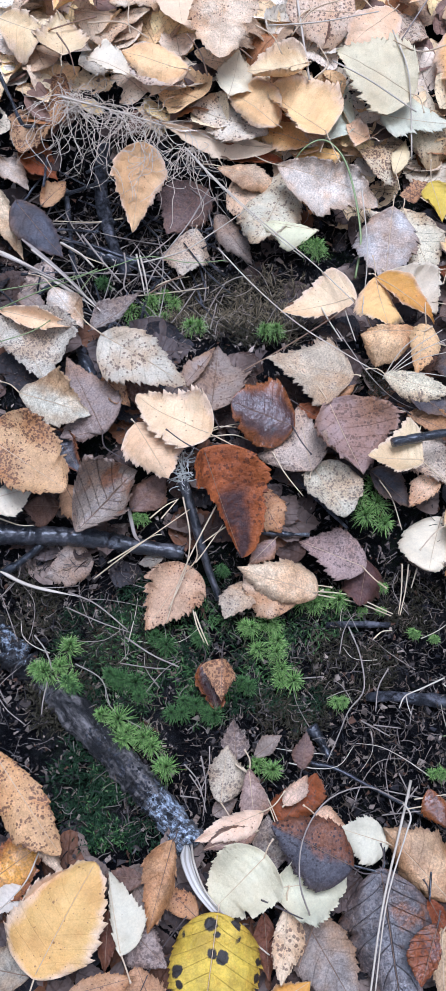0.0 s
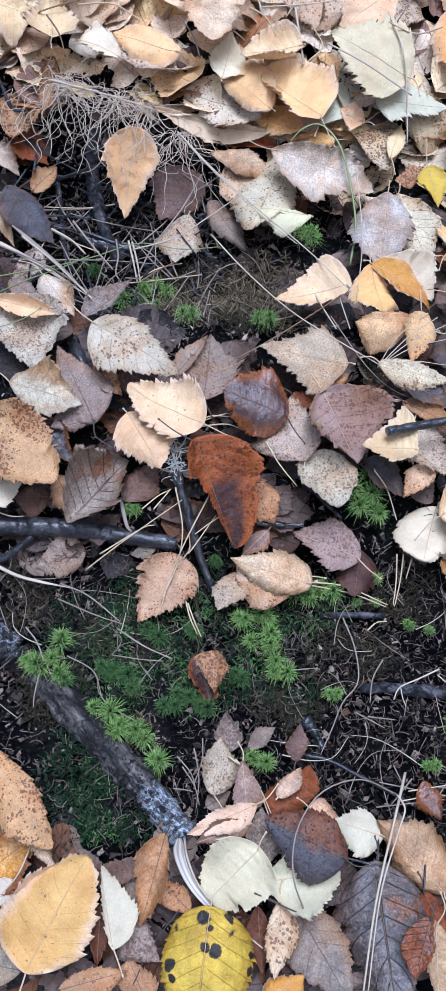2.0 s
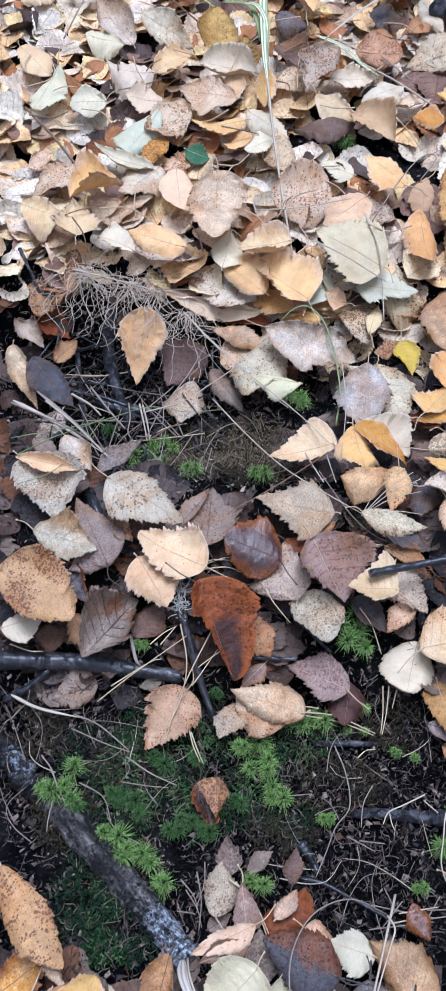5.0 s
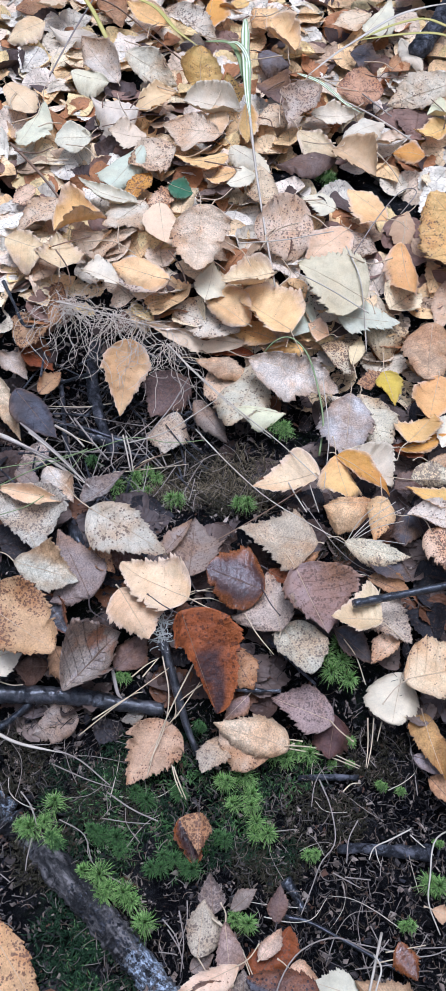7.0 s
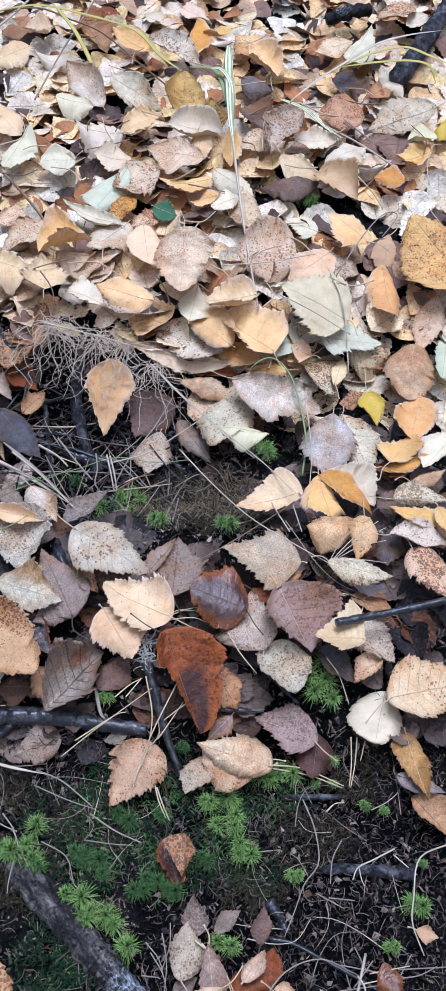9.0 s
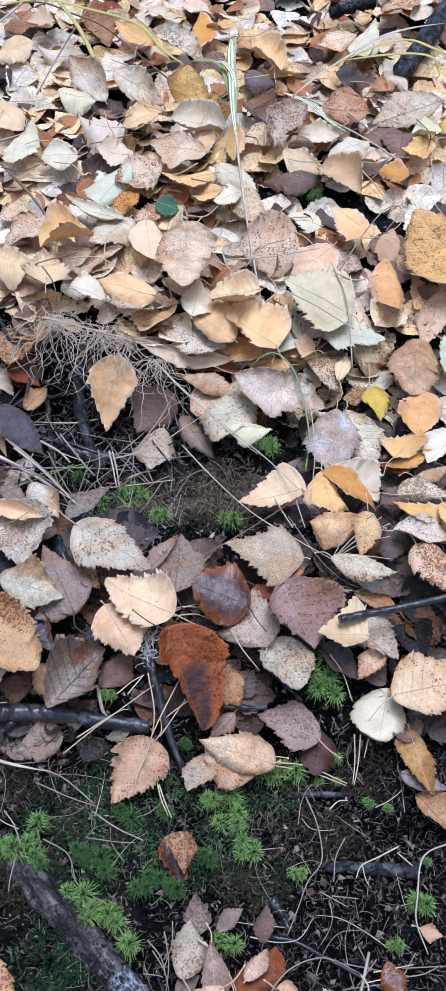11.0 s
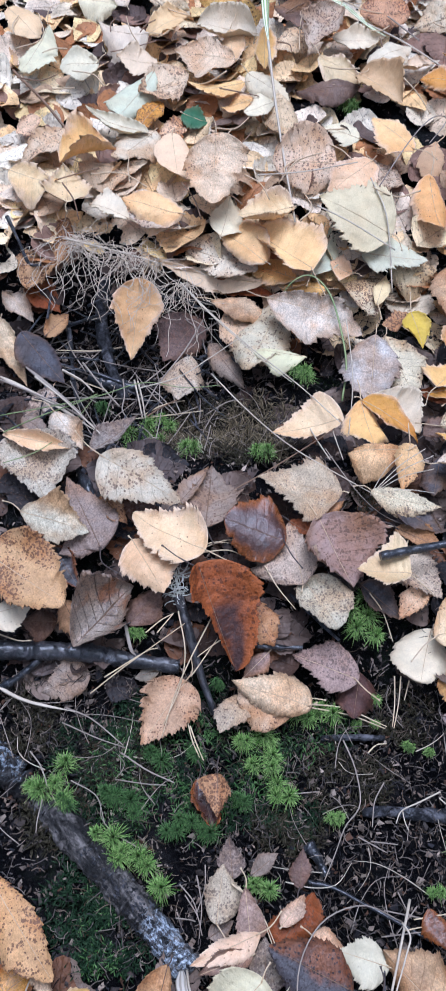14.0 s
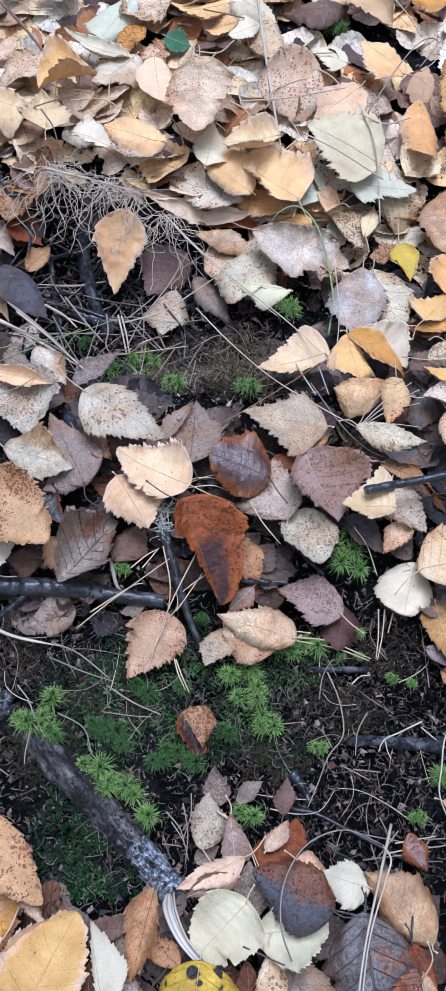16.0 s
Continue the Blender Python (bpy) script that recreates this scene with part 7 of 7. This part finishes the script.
leaf((-0.002, 0.745, 0.053), (0.001, 0.687, 0.053), (0.36, 0.0174), (0.45, 0.0137), "peach", "sunny", 0, 0.02, 0.03, blunt=.5)
leaf((0.004, 0.691, 0.049), (-0.066, 0.704, 0.049), (0.44, 0.0457), (0.51, 0.0216), "ltan", "fine", 0, 0.11, -0.01)
leaf((-0.275, 0.805, 0.044), (-0.231, 0.746, 0.044), (0.51, 0.0251), (0.79, 0.0208), "paley", "clean", 0, 0.02, 0.00)
leaf((-0.153, 0.679, 0.054), (-0.197, 0.682, 0.054), (0.31, 0.0273), (0.60, 0.0194), "creamw", "clean", 0, -0.04, 0.06, stalk=(-0.144, 0.693, 0.056), blunt=.6)
leaf((-0.216, 0.742, 0.059), (-0.242, 0.672, 0.048), (0.55, 0.0264), (0.76, 0.0097), "creamw", "clean", -6, -0.05, 0.07)
leaf((-0.100, 0.749, 0.044), (-0.047, 0.793, 0.044), (0.67, 0.0205), (0.37, 0.0231), "peach", "clean", 0, -0.02, -0.03)
leaf((-0.120, 0.860, 0.054), (-0.053, 0.825, 0.035), (0.46, 0.0211), (0.55, 0.0217), "white", "fine", 22, 0.10, 0.05)
leaf((-0.190, 0.830, 0.042), (-0.142, 0.816, 0.042), (0.33, 0.0173), (0.67, 0.0259), "white", "clean", 0, -0.01, 0.02)
leaf((-0.086, 0.686, 0.048), (-0.133, 0.698, 0.048), (0.38, 0.0232), (0.60, 0.0213), "ltan", "clean", 0, 0.04, 0.04)
leaf((-0.101, 0.743, 0.048), (-0.158, 0.756, 0.049), (0.37, 0.0449), (0.52, 0.0296), "white", "clean", -2, -0.02, 0.05)
leaf((-0.133, 0.824, 0.035), (-0.181, 0.880, 0.057), (0.65, 0.0176), (0.63, 0.0253), "cream", "fine", -10, 0.13, 0.03)
leaf((-0.220, 1.010, 0.039), (-0.259, 1.001, 0.039), (0.28, 0.0440), (0.41, 0.0321), "ltan", "clean", 0, 0.12, 0.06)
leaf((-0.173, 0.937, 0.033), (-0.234, 0.936, 0.033), (0.66, 0.0112), (0.45, 0.0360), "cream", "clean", 0, 0.02, 0.05)
leaf((-0.245, 0.955, 0.041), (-0.293, 0.924, 0.040), (0.72, 0.0306), (0.16, 0.0455), "paley", "sunny", -2, 0.10, 0.02)
leaf((-0.261, 1.055, 0.033), (-0.291, 1.002, 0.033), (0.70, 0.0316), (0.41, 0.0244), "tan", "spots", 0, -0.03, 0.02)
leaf((-0.168, 1.018, 0.036), (-0.134, 0.950, 0.033), (0.36, 0.0304), (0.51, 0.0176), "tan", "plain", 1, 0.11, -0.01)
leaf((-0.071, 0.951, 0.039), (-0.131, 0.999, 0.041), (0.45, 0.0171), (0.57, 0.0232), "yellow", "sunny", -2, 0.07, 0.06)
leaf((-0.070, 0.959, 0.054), (0.001, 0.919, 0.033), (0.55, 0.0255), (0.50, 0.0116), "white", "fine", 23, 0.06, -0.05)
leaf((-0.007, 1.018, 0.046), (-0.015, 0.942, 0.039), (0.64, 0.0301), (0.60, 0.0082), "gold", "sunny", -1, 0.06, -0.02)
leaf((0.041, 1.012, 0.039), (0.001, 0.985, 0.039), (0.78, 0.0194), (0.30, 0.0141), "yellow", "sunny", 0, 0.10, 0.03)
leaf((-0.157, 1.077, 0.028), (-0.100, 1.056, 0.028), (0.37, 0.0242), (0.68, 0.0188), "rust", "plain", 0, 0.01, 0.06)
leaf((-0.083, 1.053, 0.033), (-0.028, 1.018, 0.033), (0.27, 0.0197), (0.72, 0.0222), "cream", "clean", 0, 0.06, -0.01)
leaf((-0.032, 1.084, 0.033), (0.010, 1.054, 0.033), (0.27, 0.0261), (0.74, 0.0230), "ltan", "clean", 0, 0.10, 0.06)
leaf((0.066, 0.941, 0.039), (0.062, 1.011, 0.039), (0.44, 0.0193), (0.52, 0.0237), "apricot", "fine", 0, 0.11, 0.06, blunt=.8)
leaf((0.073, 0.945, 0.047), (0.104, 0.873, 0.044), (0.43, 0.0262), (0.50, 0.0183), "apricot", "sunny", 1, 0.07, 0.03, blunt=.6)
leaf((0.058, 0.882, 0.040), (0.097, 0.857, 0.040), (0.27, 0.0210), (0.63, 0.0273), "slate", "plain", 0, 0.06, 0.01)
leaf((0.213, 0.786, 0.044), (0.154, 0.786, 0.044), (0.56, 0.0290), (0.47, 0.0385), "tan", "spots", 0, 0.13, -0.01, blunt=.4)
leaf((0.205, 0.926, 0.044), (0.242, 0.992, 0.054), (0.32, 0.0148), (0.43, 0.0282), "creamw", "clean", 3, -0.04, 0.04, stalk=(0.198, 0.905, 0.046))
leaf((0.213, 0.980, 0.039), (0.158, 0.953, 0.039), (0.80, 0.0282), (0.19, 0.0281), "ltan", "fine", 0, 0.04, 0.02)
leaf((0.309, 1.074, 0.045), (0.258, 1.020, 0.039), (0.49, 0.0274), (0.57, 0.0249), "peach", "spots", -3, 0.06, -0.02)
leaf((0.329, 1.050, 0.039), (0.296, 1.018, 0.039), (0.68, 0.0188), (0.37, 0.0162), "cream", "clean", 0, -0.01, -0.04)
leaf((0.306, 0.792, 0.055), (0.218, 0.774, 0.037), (0.54, 0.0194), (0.55, 0.0328), "white", "fine", -23, 0.09, 0.06)
leaf((0.301, 0.737, 0.046), (0.264, 0.737, 0.046), (0.68, 0.0250), (0.45, 0.0394), "creamw", "clean", 0, 0.08, -0.04)
leaf((0.289, 0.708, 0.048), (0.239, 0.686, 0.048), (0.77, 0.0218), (0.28, 0.0237), "yellow", "sunny", 0, 0.13, 0.05)
leaf((0.156, 0.671, 0.054), (0.209, 0.713, 0.054), (0.69, 0.0226), (0.21, 0.0325), "white", "clean", 0, 0.04, -0.05)
leaf((0.103, 0.694, 0.049), (0.151, 0.660, 0.049), (0.40, 0.0102), (0.57, 0.0312), "paley", "sunny", 0, 0.10, 0.02)
leaf((0.128, 0.772, 0.059), (0.089, 0.706, 0.046), (0.45, 0.0169), (0.56, 0.0298), "fawn", "fine", -5, 0.06, -0.05)
leaf((0.058, 0.816, 0.038), (0.092, 0.768, 0.038), (0.42, 0.0255), (0.58, 0.0228), "brown", "plain", 0, 0.08, -0.05)
leaf((0.092, 0.744, 0.040), (0.036, 0.723, 0.040), (0.59, 0.0185), (0.31, 0.0238), "ltan", "fine", 0, 0.04, -0.03)
leaf((0.038, 0.744, 0.054), (0.038, 0.669, 0.048), (0.41, 0.0158), (0.49, 0.0110), "yellow", "sunny", 0, 0.01, 0.06)
leaf((0.197, 0.688, 0.042), (0.234, 0.696, 0.042), (0.58, 0.0125), (0.31, 0.0204), "ltan", "clean", 0, 0.08, 0.05)
leaf((0.021, 0.670, 0.044), (0.066, 0.629, 0.044), (0.38, 0.0219), (0.56, 0.0184), "white", "clean", 0, 0.00, -0.00)
leaf((0.250, 0.648, 0.049), (0.213, 0.657, 0.049), (0.50, 0.0156), (0.50, 0.0158), "gold", "sunny", 0, 0.06, -0.05)
leaf((0.331, 0.798, 0.045), (0.304, 0.738, 0.045), (0.55, 0.0138), (0.50, 0.0124), "lemon", "clean", 0, 0.02, 0.07)
leaf((0.121, 0.744, 0.040), (0.181, 0.743, 0.040), (0.51, 0.0142), (0.41, 0.0273), "cream", "clean", 0, 0.09, 0.05)
leaf((0.229, 0.843, 0.034), (0.264, 0.904, 0.034), (0.57, 0.0119), (0.32, 0.0178), "tan", "plain", 0, 0.00, 0.03)
leaf((0.252, 0.911, 0.039), (0.275, 0.853, 0.039), (0.39, 0.0187), (0.58, 0.0171), "white", "clean", 0, 0.09, 0.03)
leaf((0.183, 0.892, 0.034), (0.220, 0.869, 0.034), (0.30, 0.0226), (0.65, 0.0217), "dgrey", "plain", 0, 0.03, -0.03)
leaf((-0.019, 0.041, 0.058), (0.010, -0.029, 0.022), (0.42, 0.0431), (0.28, 0.0145), "rust", "russet", 0, 0.10, 0.06, stalk=(-0.049, 0.060, 0.060), blunt=(.6,.0), torn=0, shoulder=1, taper=.38)
leaf((0.174, -0.168, -0.012), (0.190, -0.173, -0.012), (0.47, 0.0053), (0.45, 0.0084), "sand", "clean", 0, 0.12, -0.02, blunt=0, taper=.8, where="on bare dark soil")

RUNNER = [(-0.161, 0.419, 0.032), (-0.135, 0.416, 0.029), (-0.105, 0.411, 0.022), (-0.076, 0.406, 0.015), (-0.046, 0.392, -0.001)]
LICHEN_ENDS = [(-0.036, 0.055, 0.034), (-0.040, 0.029, 0.021)]
ROOT_LINE = [(-0.117, -0.137, -0.022), (-0.078, -0.174, -0.020), (-0.048, -0.203, -0.018), (-0.021, -0.233, -0.008)]

# ---- the tangle of fine roots under the leaf bank ----
rng = np.random.default_rng(77)
tangle = thing("root_tangle", RUNNER[1], "tangle of fine pale grass roots hanging over the hollow", "roots")
for node, (place, count) in enumerate(zip(RUNNER, (46, 18, 30, 30, 26))):
    centre = Vector(place) - Vector(RUNNER[1])
    for k in range(count):
        p = centre + Vector((rng.normal(0, 0.004), rng.normal(0, 0.004), 0))
        pts, a = [p.copy()], rng.uniform(0, 6.28)
        for s in range(7):
            a += rng.normal(0, 1.0)
            p = p + Vector((math.cos(a) * 0.010, math.sin(a) * 0.010 - 0.003, rng.normal(-0.002, 0.004)))
            pts.append(p.copy())
        v, f = tube(pts, 0.00046, 0.00024, 20, 4)
        mesh_object("root_fibre", v, f, FIBRE, tangle)

# ---- a curl of pale lichen at the end of the twig ----
a, b = Vector(LICHEN_ENDS[0]), Vector(LICHEN_ENDS[1])
lichen = thing("lichen_tuft", b, "pale grey-white curled lichen tuft on a twig", "lichen")
rng = np.random.default_rng(9)
for k in range(60):
    q = a.lerp(b, rng.uniform(0, 1)) - b + Vector((rng.normal(0, 0.002), rng.normal(0, 0.002), rng.uniform(0, 0.003)))
    turn, pts = rng.uniform(0, 6.28), [q.copy()]
    spin = rng.choice((-1, 1)) * rng.uniform(0.0, 0.5)
    for s in range(5):
        turn += spin
        q = q + Vector((math.cos(turn) * 0.0021, math.sin(turn) * 0.0021, rng.normal(0.0009, 0.0008)))
        pts.append(q.copy())
    v, f = tube(pts, rng.uniform(0.0003, 0.0007), 0.0002, 12, 5)
    mesh_object("lichen_branch", v, f, LICHEN, lichen)

# ---- dead twigs and straws lying in the hollow ----
rng = np.random.default_rng(31)
for k in range(105):
    x, y, a = rng.uniform(-0.2, -0.0), rng.uniform(0.2, 0.4), rng.uniform(0, 3.14)
    ln = rng.uniform(0.02, 0.05)
    d = Vector((math.cos(a), math.sin(a), rng.normal(0, 0.15))) * ln
    p = Vector((x, y, height(x, y) + rng.uniform(0.0, 0.012)))
    dark = rng.random() < 0.55
    points = [p - d, p + Vector((rng.normal(0, 0.004), rng.normal(0, 0.004), 0.003)), p + d]
    if dark:
        strand("twig", points, rng.uniform(0.0008, 0.0022), 0.0007, BARK_DARK if rng.random() < 0.4 else BARK_GREY, "thin dark dead twig lying in the hollow", "twig", rough=0.12, count=12)
    else:
        strand("grass_stalk", points, 0.0007, 0.0004, STRAW_GREY, "thin dull straw lying in the hollow", "grass", count=10, group="straws")

# ---- fine straws over the moss and the bare soil ----
rng = np.random.default_rng(64)
for low, high, count in (((-0.18, -0.13), (-0.04, -0.03), 22), ((-0.05, 0.18), (0.06, 0.26), 30), ((0.05, -0.19), (0.2, -0.04), 20)):
    for k in range(count):
        x, y, a = rng.uniform(low[0], high[0]), rng.uniform(low[1], high[1]), rng.uniform(0, 3.14)
        d = Vector((math.cos(a), math.sin(a), rng.normal(0, 0.12))) * rng.uniform(0.008, 0.03)
        p = Vector((x, y, height(x, y) + rng.uniform(0.002, 0.009)))
        c = Vector((-d.y, d.x, 0)) * rng.normal(0, 0.3)
        strand("grass_stalk", [p - d, p - d * 0.3 + c * 0.8, p + d * 0.4 + c, p + d], rng.uniform(0.00025, 0.0005), 0.00022, STRAW if rng.random() < 0.2 else STRAW_GREY, "thin dull straw lying on moss and soil", "grass", sides=5, count=12, group="straws")

# ---- loose leaf stalks and thin straws on the leaf carpet ----
rng = np.random.default_rng(58)
for k in range(70):
    x, y, a = rng.uniform(-0.28, 0.32), rng.uniform(0.44, 0.98), rng.uniform(0, 6.28)
    ln = rng.uniform(0.012, 0.032)
    p = Vector((x, y, height(x, y) + rng.uniform(0.034, 0.042)))
    d = Vector((math.cos(a), math.sin(a), rng.normal(0, 0.25))) * ln
    c = Vector((-d.y, d.x, rng.uniform(0.0, 0.2) * ln)) * rng.normal(0, 0.35)
    pale = rng.random() < 0.7
    strand("leaf_stalk", [p - d, p + c, p + d], 0.0009, 0.0006, LEAF_STALK if pale else BROWN_STALK, ("pale" if pale else "brown") + " loose leaf stalk lying on the leaves", "leaf stalk", sides=5, count=10, group="leaf stalks")

# ---- flakes of bark on the thick root ----
rng = np.random.default_rng(17)
main_root = next(o for o in scene.objects if o.name == "root")
line = spline(ROOT_LINE, 40)


def flakes(name, count, low, high, size, material, label, lift):
    """Small thin scales on the upper side of the root, over a stretch of its length."""
    pieces = []
    for k in range(count):
        i = min(38, int(39 * np.clip(rng.normal((low + high) / 2, (high - low) / 3.2), 0, 1)))
        ahead = Vector(line[i + 1] - line[i]).normalized()
        side = ahead.cross(Vector((0, 0, 1))).normalized()
        a = np.clip(rng.normal(0.15, 0.55), -1.4, 1.4)
        out = side * math.sin(a) + Vector((0, 0, 1)) * math.cos(a)
        p = Vector(line[i]) + ahead * rng.uniform(-0.002, 0.002) + out * (0.0112 + lift)
        across = ahead.cross(out)
        s = size * rng.uniform(0.4, 1.0)
        u, v = ahead * s * rng.uniform(0.7, 1.8), across * s
        pieces.append(([p - u, p + v * 0.8, p + u, p - v, p + out * 0.0006], [(0, 1, 4), (1, 2, 4), (2, 3, 4), (3, 0, 4)]))
    v, f = joined(pieces)
    return tagged(mesh_object(name, v, f, material, main_root, label, False), kind="stuff")


flakes("bark_scale", 190, 0.05, 0.9, 0.0018, BARK_GREY, "loose grey scales of bark", 0.0006)
